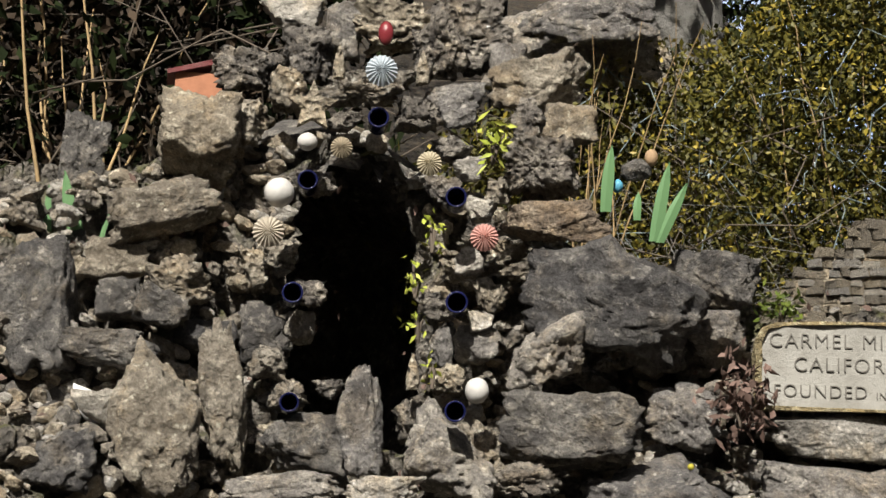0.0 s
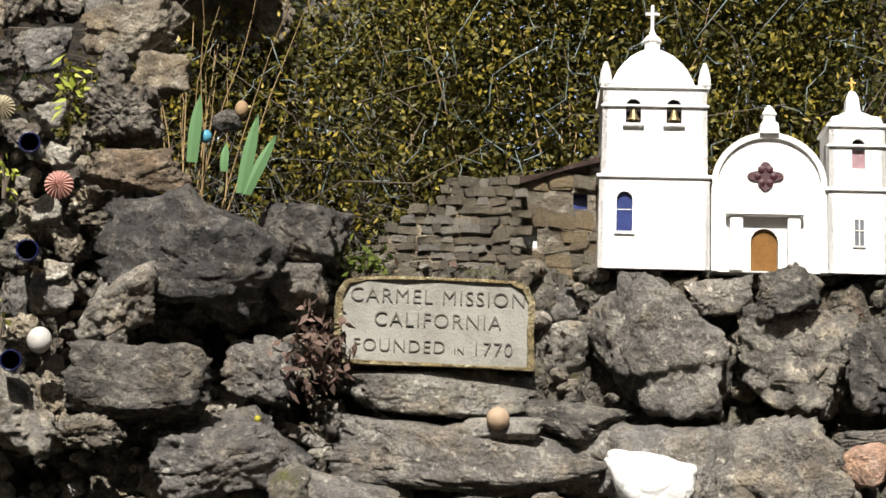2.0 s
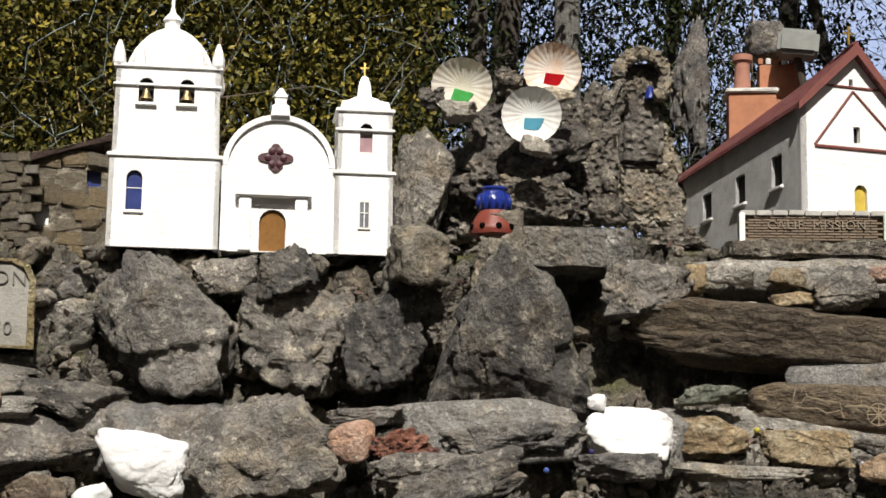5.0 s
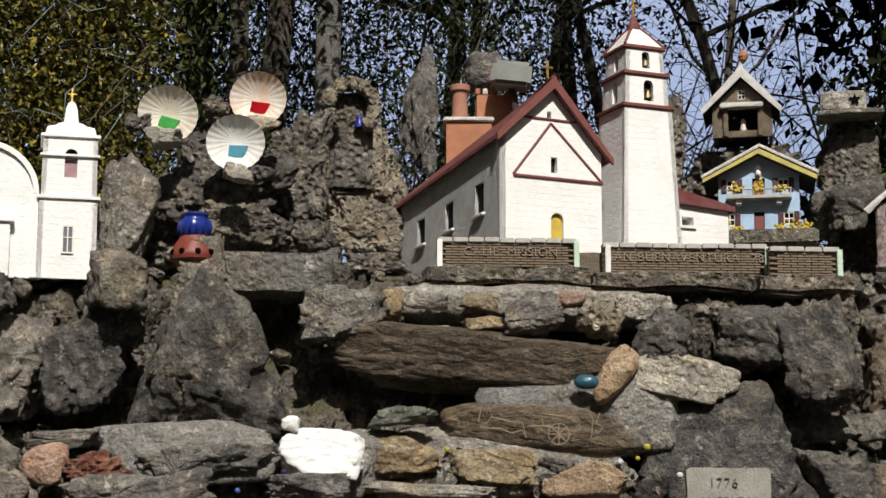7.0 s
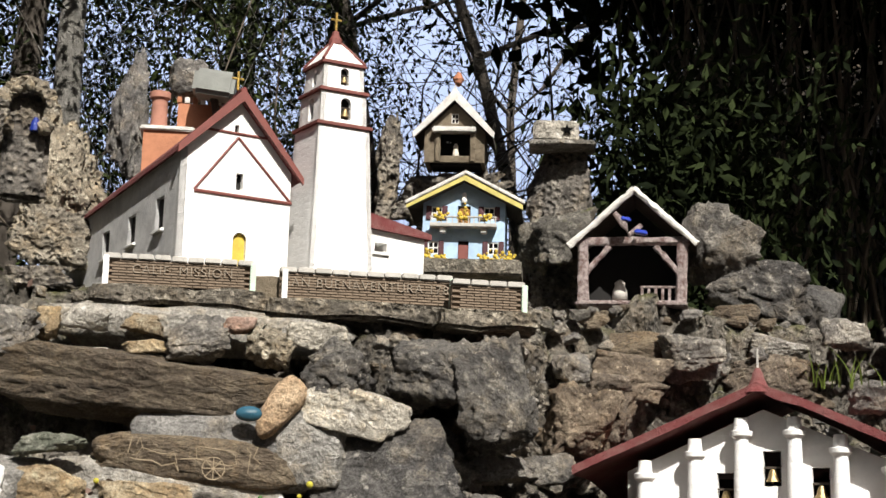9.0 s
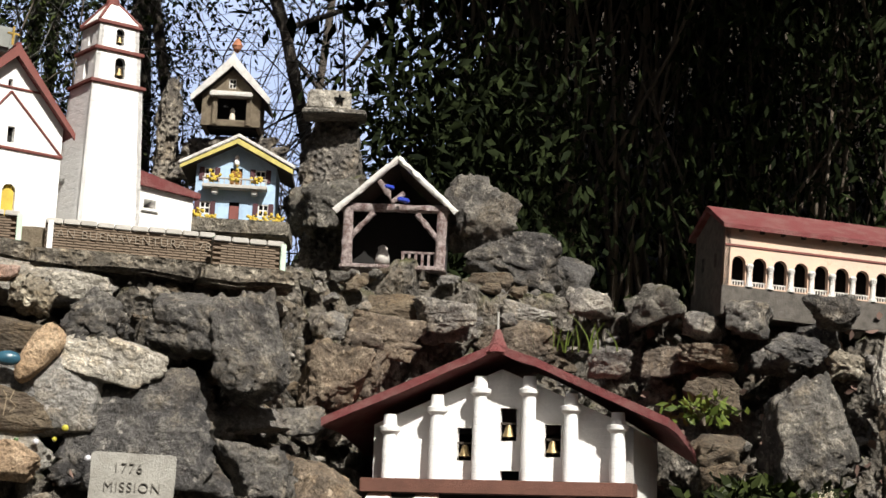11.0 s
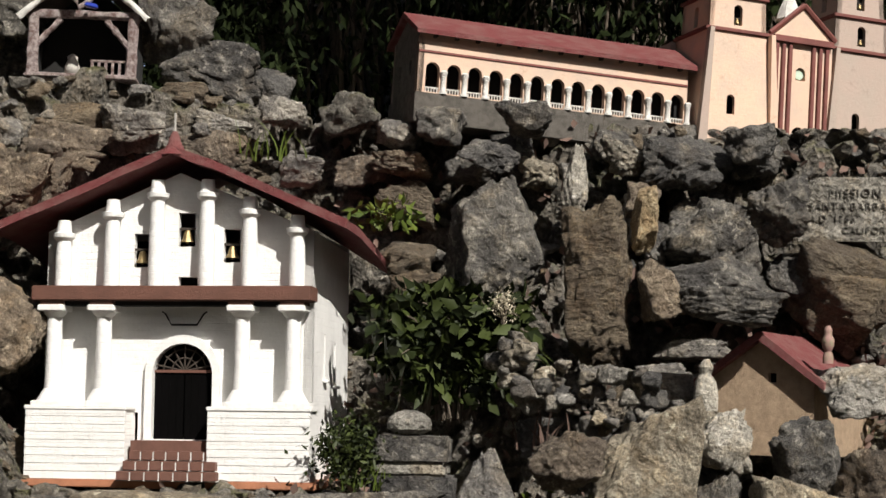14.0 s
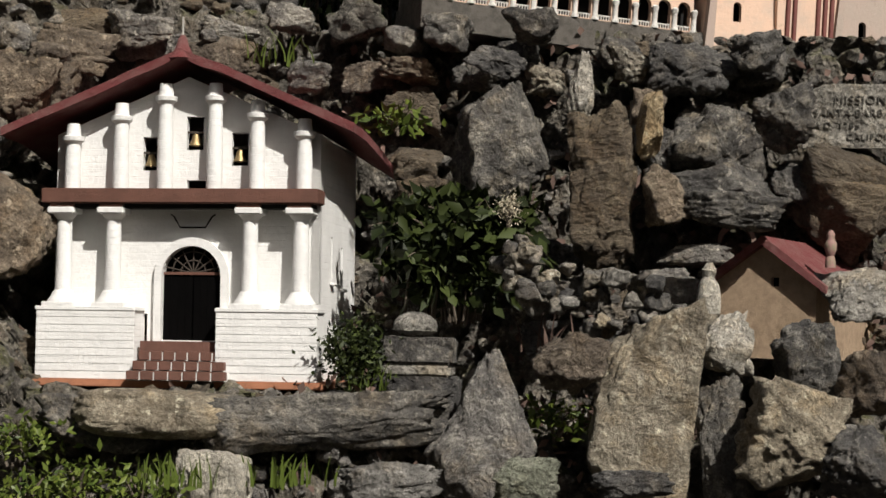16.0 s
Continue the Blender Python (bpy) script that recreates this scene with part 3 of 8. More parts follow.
def carmel(m, u):
    s = Site("mission_church_model", m, u, "white model mission church with domed bell tower and arched front")
    tower = stepped_tower(s, -156, 198, [(0, 166, 98, 97), (168, 330, 94, 92)], 190, WHITE, WHITE, 0, [(-52, 66, 138, 28, False), (-38, 262, 308, 27, False), (34, 262, 308, 27, False)])
    window_pane(s, -208, 27, 67, 137, 6, BLUEGLASS, True, tower)
    s.add("sill", box(-226, -190, -7, 3, 60, 66, 1), WHITE, "", tower)
    # near-black block paints the shade inside the belfry
    s.add("dark_inside", box(-236, -76, 12, 180, 170, 325), SHADEFILL, "", tower)
    for bx in (-194, -122):
        bell(s, bx, 3, 268, 22, tower)
        s.add("sill", box(bx - 19, bx + 19, -6, 2, 256, 262, 1), WHITE, "", tower)
    s.add("moulding", box(-252, -60, -3, 2, 292, 297, 1), WHITE, "", tower)
    dome = turned([(82, 330), (82, 352), (78, 362), (70, 378), (58, 394), (42, 410), (26, 420), (15, 425), (15, 436), (19, 440), (15, 447), (7, 455), (3, 468)], 8, pose(-156, 95, 0, 0, 0, 22.5))
    d = s.add("dome", dome, WHITE, "white eight-sided dome", tower)
    s.add("cross", cross_bm(-156, 95, 466, 46, 26, 3), WHITE, "white cross on the dome", d)
    for fx, fy in ((-244, 6), (-208, 14), (-104, 14), (-68, 6), (-244, 180), (-68, 180)):
        h = 46 if abs(fx + 156) > 60 else 40
        s.add("finial", turned([(10, 330), (12, 334), (11, 348), (8, 362), (3, 330 + h)], 8, Matrix.Translation((fx, fy, 0))), WHITE, "", tower)
    # nave with its curved gable
    cx, half = 46, 101
    curve = [(cx - half, 0), (cx + half, 0), (cx + half, 150)] + [(cx + 100 * math.cos(a), 158 + 92 * math.sin(a)) for a in np.linspace(0.08, math.pi - 0.08, 22)] + [(cx - half, 150)]
    nave = s.add("nave", panel(curve, [arch(cx - 8, 48, 2, 78)], 14, 10), WHITE)
    rim_o = [(cx + 101 * math.cos(a), 156 + 95 * math.sin(a)) for a in np.linspace(0, math.pi, 26)]
    rim_i = [(cx + 91 * math.cos(a), 156 + 85 * math.sin(a)) for a in np.linspace(math.pi, 0, 26)]
    s.add("gable_moulding", panel(rim_o + rim_i, (), 12, 3), WHITE, "", nave)
    s.add("pilaster", box(cx - 101, cx - 89, 4, 12, 0, 160, 1), WHITE, "", nave)
    s.add("pilaster", box(cx + 89, cx + 101, 4, 12, 0, 160, 1), WHITE, "", nave)
    s.add("nave_body", moved(panel([(-98, 0), (98, 0), (98, 150), (60, 215), (0, 238), (-60, 215), (-98, 150)], (), 330, 24), Matrix.Translation((cx, 0, 0))), WHITE, "", nave)
    fin = turned([(24, 248), (22, 266), (15, 270), (14, 280), (18, 283), (12, 292), (3, 302)], 4, pose(cx, 12, 0, 0, 0, 45))
    s.add("gable_finial", fin, WHITE, "", nave)
    rose = [(cx - 6 + (22 + 7 * math.cos(4 * a)) * math.cos(a) * 1.1, 172 + (20 + 6 * math.cos(4 * a)) * math.sin(a)) for a in np.linspace(0, 2 * math.pi, 40, endpoint=False)]
    r = s.add("rose_window", panel(rose, (), 6, 6), WINE, "dark wine-red quatrefoil window", nave)
    for a in range(6):
        s.add("lobe", turned([(7, 0), (6, 3), (1, 5)], 10, pose(cx - 6 + 14 * math.cos(a * 1.047), 7, 172 + 14 * math.sin(a * 1.047), 90)), WINE, "", r, True)
    door = s.add("door", panel(arch(cx - 8, 46, 1, 77), (), 3, 17), OCHRE, "ochre embossed arched door", nave)
    for px_ in (cx - 58, cx + 42):
        s.add("door_column", box(px_ - 11, px_ + 11, -6, 9, 0, 98, 1.5), WHITE, "", nave)
    s.add("door_lintel", box(cx - 76, cx + 60, -12, 9, 98, 108, 2), WHITE, "", nave)
    s.add("door_hood", box(cx - 70, cx + 54, -3, 9, 108, 130, 2, None, 3), WHITE, "", nave)
    # small tower
    t2 = stepped_tower(s, 200, 106, [(0, 150, 53, 52), (152, 266, 50, 49)], 106, WHITE, WHITE, 0, [(2, 188, 242, 23, True)], "small_tower")
    s.add("moulding", box(146, 254, -2, 5, 226, 231, 1), WHITE, "", t2)
    s.add("pane", box(190, 214, 10, 12, 188, 222), PINKGLASS, "pinkish pane", t2)
    s.add("dark_inside", box(160, 240, 14, 90, 156, 262), SHADEFILL, "", t2)
    w = s.add("window", box(192, 210, -2, 2, 48, 96), GREYGLASS, "grey window with a cross bar", t2)
    s.add("window_frame", panel(rect(190, 212, 46, 98), [rect(193, 209, 49, 95)], 3, -3), CREAM, "", w)
    s.add("glazing_bar", cross_bm(201, -3, 49, 46, 15, 1.0), CREAM, "", w)
    roof = s.add("tower_roof", turned([(66, 268), (60, 284), (40, 290), (30, 296), (19, 300), (17, 312), (15, 326), (9, 338), (3, 342)], 4, pose(200, 53, 0, 0, 0, 45)), WHITE, "", t2)
    s.add("cross", cross_bm(200, 53, 340, 28, 17, 1.8), GOLD, "small gilded cross", roof)
    return s.ob


def ventura(m, u):
    s = Site("gabled_church_model", m, u, "white model mission church with red gable roof and bell tower")
    w, eave, top, long = 206, 222, 336, 680
    c, high = w / 2, 242          # the side wall towards the path is the higher one

    def low(bm):
        """The model sinks towards its back."""
        for q in bm.verts:
            sink = 0.25 + 0.1 * min(1.0, max(0.0, (q.co.z - 250) / 90))
            q.co.z *= 1 - sink * max(0.0, q.co.y) / long
        return bm

    front = s.add("front_wall", panel([(0, 0), (w, 0), (w, eave), (c, top), (0, high)], [arch(115, 25, 40, 104), rect(103, 116, 178, 207), rect(96, 104, 276, 292)], 12, 0), WHITE)
    holes = [rect(-(90 + 145 * i) - 20, -(90 + 145 * i) + 20, 112, 172) for i in range(4)]
    side = s.add("side_wall", low(moved(panel([(-long, 0), (0, 0), (0, high), (-long, high)], holes, 12, 0), pose(0, 0, 0, 0, 0, -90))), ROUGHCAST, "pale roughcast side wall with slit windows")
    for i in range(4):
        yy = 90 + 145 * i
        s.add("window_sill", low(box(-6, 3, yy - 26, yy + 26, 105, 112, 2)), PLASTER, "", side)
        # painted shade in each slit window
        s.add("slit_dark", low(box(7, 11, yy - 26, yy + 26, 106, 178)), SHADEFILL, "", side)
    s.add("back_wall", low(panel([(0, 0), (w, 0), (w, eave), (c, top), (0, high)], (), 12, long - 12)), WHITE)
    s.add("side_wall", low(box(w - 12, w, 12, long - 12, 0, eave)), WHITE)
    # near-black block paints the nave's shade behind the front openings
    s.add("dark_inside", low(box(20, w - 20, 14, long - 30, 4, eave - 6)), SHADEFILL, "", front)
    slope, rise = (top - eave) / c, (top - high) / c
    roof = s.add("roof", low(panel([(-9, high - 9 * rise - 2), (c, top), (w + 14, eave - 14 * slope - 2), (w + 14, eave - 14 * slope + 12), (c, top + 14), (-9, high - 9 * rise + 6)], (), long + 26, -13)), REDROOF, "red-painted gable roof")
    s.add("ridge_tile", low(tube_bm([(c, -16, top + 16), (c, long + 10, top + 16)], [6, 6], 8)), REDROOF, "", roof, True)
    s.add("verge", panel([(-12, high - 12 * rise - 6), (c, top - 4), (w + 16, eave - 16 * slope - 6), (w + 16, eave - 16 * slope + 6), (c, top + 18), (-12, high - 12 * rise + 8)], (), 6, -20), REDTRIM, "", roof)
    s.add("cross", cross_bm(c - 6, 0, top + 18, 34, 22, 2.0), GOLD, "small gilded cross", roof)
    line = lambda a, b, t=2.2: tube_bm([(a[0], -1, a[1]), (b[0], -1, b[1])], [t, t], 6)
    s.add("red_line", line((27, 168), (208, 166), 3), REDTRIM, "red-brown line", front)
    s.add("red_line", line((27, 170), (103, 270)), REDTRIM, "", front)
    s.add("red_line", line((103, 270), (206, 168)), REDTRIM, "", front)
    s.add("red_line", line((40, 278), (170, 276)), REDTRIM, "", front)
    s.add("door", panel(arch(115, 24, 40, 103), (), 2, 7), YELLOW, "yellow arched door", front)
    s.add("door_step", box(100, 130, -6, 6, 34, 40, 1), PLASTER, "", front)
    tw = stepped_tower(s, 294, 130, [(0, 316, 63, 50), (318, 380, 46, 44), (383, 432, 41, 39)], 130, WHITE, REDTRIM, -38, [(4, 328, 368, 20, True), (2, 392, 424, 16, True)])
    # tower rooms get their shade from a near-black block
    s.add("dark_inside", box(263, 323, -3, 56, 320, 428), SHADEFILL, "", tw)
    bell(s, 297, -17, 333, 16, tw)
    bell(s, 295, -12, 396, 13, tw)
    roof2 = s.add("tower_roof", turned([(58, 434), (46, 446), (30, 462), (14, 476), (9, 480)], 4, pose(293, 27, 0, 0, 0, 45)), PLASTER, "white hipped roof with red ribs", tw)
    for k in range(4):
        a = math.pi / 4 + k * math.pi / 2
        s.add("red_rib", tube_bm([(293 + r * math.cos(a), 27 + r * math.sin(a), z) for r, z in ((60, 435), (46, 447), (30, 463), (12, 478))], [2.6] * 4, 6), REDTRIM, "", roof2)
    s.add("finial", turned([(13, 476), (12, 486), (8, 492), (6, 500), (2, 504)], 10, Matrix.Translation((293, 27, 0))), REDTRIM, "", roof2)
    s.add("cross", cross_bm(293, 27, 502, 36, 22, 2.0), GOLD, "small gilded cross", roof2)
    annex = s.add("annex", panel([(345, 0), (476, 0), (476, 138), (345, 144)], [rect(375, 400, 100, 117)], 90, 0), WHITE, "low white annex")
    s.add("annex_roof", panel([(340, 142), (486, 132), (486, 142), (340, 172)], (), 108, -10), REDROOF, "", annex)
    s.add("window_sill", box(370, 404, -5, 2, 94, 100, 1), PLASTER, "", annex)
    # shade of the annex window, put in as a near-black block
    s.add("dark_inside", box(372, 403, 91, 93, 96, 120), SHADEFILL, "", annex)
    return s.ob


def letters(name, body, m, size, mat, parent, depth=0.0015, label="", gap=1.0):
    cu = bpy.data.curves.new(name, "FONT")
    cu.body, cu.size, cu.extrude, cu.align_x, cu.align_y, cu.space_character = body, size, depth, "CENTER", "CENTER", gap
    cu.offset = -size * 0.018
    cu.materials.append(mat)
    tmp = bpy.data.objects.new("tmp", cu)
    me = bpy.data.meshes.new_from_object(tmp)
    bpy.data.objects.remove(tmp)
    ob = new(name, me)
    ob.parent = parent
    ob.matrix_local = m @ pose(0, 0, 0, 90)
    return tagged(ob, label) if label else ob


LETTERCLAY = plain_material("pale_clay_letters", (0.3, 0.25, 0.19), 0.9, grime=0.4, scale=70)


def brick_wall(name, m, long, high, thick, words, ends, label):
    """A low wall of tiny bricks with a coping of blocks, end posts and raised words."""
    w = thing(name, m, label, "wall", "low brick walls")
    part("footing", worn(box(-0.03, long + 0.03, -0.022, thick + 0.06, -0.045, 0.0, 0.008), 0.012, 14, 4), RUBBLE, w, "brown earthy footing")
    core = part("wall_core", box(0, long, 0.006, thick, 0, high - 0.012), WALLBRICK, w)
    rng, n_row = random.Random(len(words) + 3), 9
    hrow = (high - 0.012) / n_row
    bm = box(0.0008, 0.030, 0.0, 0.01, 0.0006, hrow - 0.0009, 0.0006)
    me = mesh_of(bm, "brick")
    me.materials.append(WALLBRICK)
    for r in range(n_row):
        x = -0.015 * (r % 2)
        while x < long - 0.004:
            if x >= -0.0001 and x + 0.031 <= long + 0.004:
                b = new("brick", me)
                b.parent = w
                b.location = (x, rng.uniform(-0.0012, 0.0006), r * hrow)
            x += 0.031
    n = max(3, round(long / 0.036))
    me = mesh_of(box(0, long / n - 0.0025, -0.006, thick + 0.004, high - 0.012, high, 0.0018), "coping_block")
    me.materials.append(COPING)
    for i in range(n):
        b = new("coping_block", me)
        b.parent = w
        b.location = (i * long / n, rng.uniform(-0.001, 0.001), rng.uniform(-0.0008, 0.0008))
    for x in ends:
        part("end_post", box(x - 0.006, x + 0.006, -0.009, thick, -0.004, high - 0.006, 0.0015), GREENPOST if x > 0.01 else PLASTER, w, "pale painted post")
    if words:
        letters("lettering", words, pose(long * 0.52, -0.0025, high * 0.5), 0.027, LETTERCLAY, w, 0.0016, "raised pale brown letters", 1.15)
    return w


def blue_house(m, u):
    s = Site("blue_house_model", m, u, "pale blue model chalet house with flowered balcony")
    body = s.add("front_wall", panel([(-77, 0), (77, 0), (77, 112), (0, 152), (-77, 112)], [rect(-66, -46, 14, 38), rect(46, 66, 14, 38), rect(-10, 10, 0, 40), rect(-62, -40, 80, 104), rect(36, 58, 80, 104), rect(-12, 12, 72, 106)], 8, 0), SKYBLUE)
    s.add("side_wall", box(-77, -70, 8, 130, 0, 112), SKYBLUE)
    s.add("side_wall", box(70, 77, 8, 130, 0, 112), SKYBLUE)
    # shade behind the house's openings, painted as one near-black block
    s.add("dark_inside", box(-68, 68, 9, 128, 1, 108), SHADEFILL, "", body)
    for x, z in ((-56, 14), (56, 14), (-51, 80), (47, 80)):
        win = s.add("window", panel(rect(x - 10, x + 10, z, z + 24), [rect(x - 8, x - 1, z + 2, z + 11), rect(x + 1, x + 8, z + 2, z + 11), rect(x - 8, x - 1, z + 13, z + 22), rect(x + 1, x + 8, z + 13, z + 22)], 3, 1), PLASTER, "white window with dark red shutters", body)
        for k in (-1, 1):
            s.add("shutter", box(x + k * 15 - 5, x + k * 15 + 5, -3, 0, z - 1, z + 25, 0.6), WINE, "", win)
    s.add("door", box(-9, 9, 2, 5, 0, 32), REDTRIM, "red door", body)
    s.add("balcony_door", panel(arch(0, 22, 73, 105), (), 3, 3), OCHRE, "ochre balcony door", body)
    bal = s.add("balcony", box(-62, 62, -26, 0, 62, 69, 1), COPING, "grey balcony", body)
    for i in range(13):
        s.add("baluster", box(-61 + i * 10, -59 + i * 10, -25, -23, 69, 80), COPING, "", bal)
    s.add("handrail", box(-62, 62, -26, -22, 79, 82, 0.6), COPING, "", bal)
    for x in (-38, 38):
        s.add("bracket", box(x - 6, x + 6, -18, 0, 52, 62, 1.5), PLASTER, "", bal)
    rng = random.Random(5)
    for x, z in ((-44, 74), (0, 76), (42, 74), (-66, 0), (-40, 0), (40, 0), (66, 0), (88, 0)):
        bm = bmesh.new()
        for _ in range(22):
            g = bmesh.new()
            bmesh.ops.create_icosphere(g, subdivisions=1, radius=rng.uniform(2.0, 4.2))
            merged(bm, moved(g, Matrix.Translation((x + rng.gauss(0, 6), -24 + rng.gauss(0, 3), z + abs(rng.gauss(0, 8))))))
        s.add("flower_clump", bm, YELLOW, "yellow flowers", bal if z > 50 else body)
    s.add("statuette", turned([(5, 112), (6, 116), (4, 122), (5, 126), (2, 131)], 8, Matrix.Translation((0, -3, 0))), PLASTER, "", body)
    roof = s.add("roof", panel([(-104, 96), (0, 150), (108, 96), (108, 106), (0, 163), (-104, 106)], (), 168, -26), WOODDARK, "dark chalet roof edged yellow and white")
    s.add("verge", panel([(-106, 95), (0, 149), (110, 95), (110, 104), (0, 160), (-106, 104)], (), 4, -30), TILEYELLOW, "", roof)
    for k, (x1, z1) in enumerate(((-108, 107), (112, 107))):
        for i in range(9):
            t0 = i / 9
            s.add("edging_tile", box(-1, 15, -3, 8, -2, 5, 1.5), SNOW, "", roof).matrix_local = Matrix.Translation(Vector((x1 * t0, -30, 164 + (z1 - 164) * t0)) * u) @ pose(0, 0, 0, 0, math.degrees(math.atan2(57, 110)) if k else 180 - math.degrees(math.atan2(57, 110)), 0)
    s.add("plinth", box(-100, 110, -40, 135, -30, 0, 4), ROCKS["moss"])
    return s.ob


def chalet(m, u):
    s = Site("stone_chalet_model", m, u, "tan stone model chapel with white-edged steep roof")
    body = s.add("front_wall", panel([(-64, 0), (64, 0), (64, 66), (0, 128), (-64, 66)], [rect(-30, 34, 14, 62), rect(-8, 8, 84, 106)], 8, 0), STONEWALL)
    s.add("side_wall", box(-64, -56, 8, 110, 0, 66), STONEWALL)
    s.add("side_wall", box(56, 64, 8, 110, 0, 66), STONEWALL)
    s.add("dark_inside", box(-54, 54, 40, 108, 2, 110), SHADEFILL, "", body)
    s.add("column", box(-40, -30, -8, 2, 0, 64, 1.5), STONEWALL, "", body)
    s.add("column", box(34, 44, -8, 2, 0, 64, 1.5), STONEWALL, "", body)
    win = s.add("window", panel(rect(-8, 8, 84, 106), [rect(-6, -1, 86, 94), rect(1, 6, 86, 94), rect(-6, -1, 96, 104), rect(1, 6, 96, 104)], 3, 2), SNOW, "", body)
    s.add("canopy", worn(box(-46, 46, -20, 6, 62, 74, 2), 1.5, 0.2), SNOW, "white canopy with a fringed edge", body)
    s.add("statuette", turned([(6, 14), (7, 20), (5, 32), (6, 38), (2, 44)], 8, Matrix.Translation((2, 16, 0))), SHELL, "", body)
    roof = s.add("roof", panel([(-84, 50), (0, 134), (82, 50), (82, 60), (0, 150), (-84, 60)], (), 140, -16), WOODDARK, "steep roof with white bargeboards")
    s.add("bargeboard", worn(panel([(-86, 48), (0, 130), (84, 48), (86, 60), (6, 150), (0, 164), (-6, 150), (-88, 60)], (), 7, -22), 1.2, 0.15), SNOW, "", roof)
    s.add("roof_ornament", worn(turned([(2, 160), (9, 168), (12, 176), (7, 186), (2, 192)], 8, Matrix.Translation((6, -18, 0))), 1.5, 0.2), ORANGE, "small orange gable ornament", roof)
    return s.ob


def creche(m, u):
    s = Site("creche_stable_model", m, u, "open model stable with white crusted roof edges")
    base = s.add("base_slab", worn(box(-98, 98, -14, 125, -10, 0, 3), 2, 0.1), CRUST)
    rng = random.Random(8)
    post = lambda a, b, r: worn(tube_bm([Vector(a).lerp(Vector(b), k / 5) for k in range(6)], [r] * 6, 9), 2.2, 0.12)
    for x in (-88, 88):
        p = s.add("post", post((x * 0.97, 0, 0), (x, 0, 106), 10), CRUST, "shell-crusted post", None, True)
        s.add("brace", post((x * 0.95, 0, 48), (x * 0.45, 0, 98), 5.5), CRUST, "", p, True)
    s.add("tie_beam", post((-100, 0, 106), (100, 0, 108), 8), CRUST, "", None, True)
    # back and side walls near-black: the stable's inner shade is in their colour
    s.add("back_wall", panel([(-94, 0), (94, 0), (94, 104), (0, 190), (-94, 104)], (), 6, 118), SHADEFILL, "")
    s.add("side_wall", box(-94, -88, 8, 118, 0, 104), SHADEFILL)
    s.add("side_wall", box(88, 94, 8, 118, 0, 104), SHADEFILL)
    roof = s.add("roof", panel([(-110, 90), (0, 192), (112, 96), (114, 102), (0, 202), (-112, 98)], (), 150, -14), WOODDARK, "dark roof boards")
    for x0, z0, x1, z1 in ((-112, 94, 2, 198), (114, 100, 0, 198)):
        s.add("roof_edging", worn(tube_bm([Vector((x0, -16, z0)).lerp(Vector((x1, -16, z1)), k / 9) for k in range(10)], [6] * 10, 8), 2.4, 0.12), SNOW, "white crusted edging", roof, True)
    rail = s.add("handrail", box(14, 78, 2, 7, 24, 28, 0.8), CRUST, "little wooden railing")
    for i in range(6):
        s.add("baluster", box(15 + i * 12, 20 + i * 12, 3, 6, 0, 24, 0.6), CRUST, "", rail)
    return s.ob


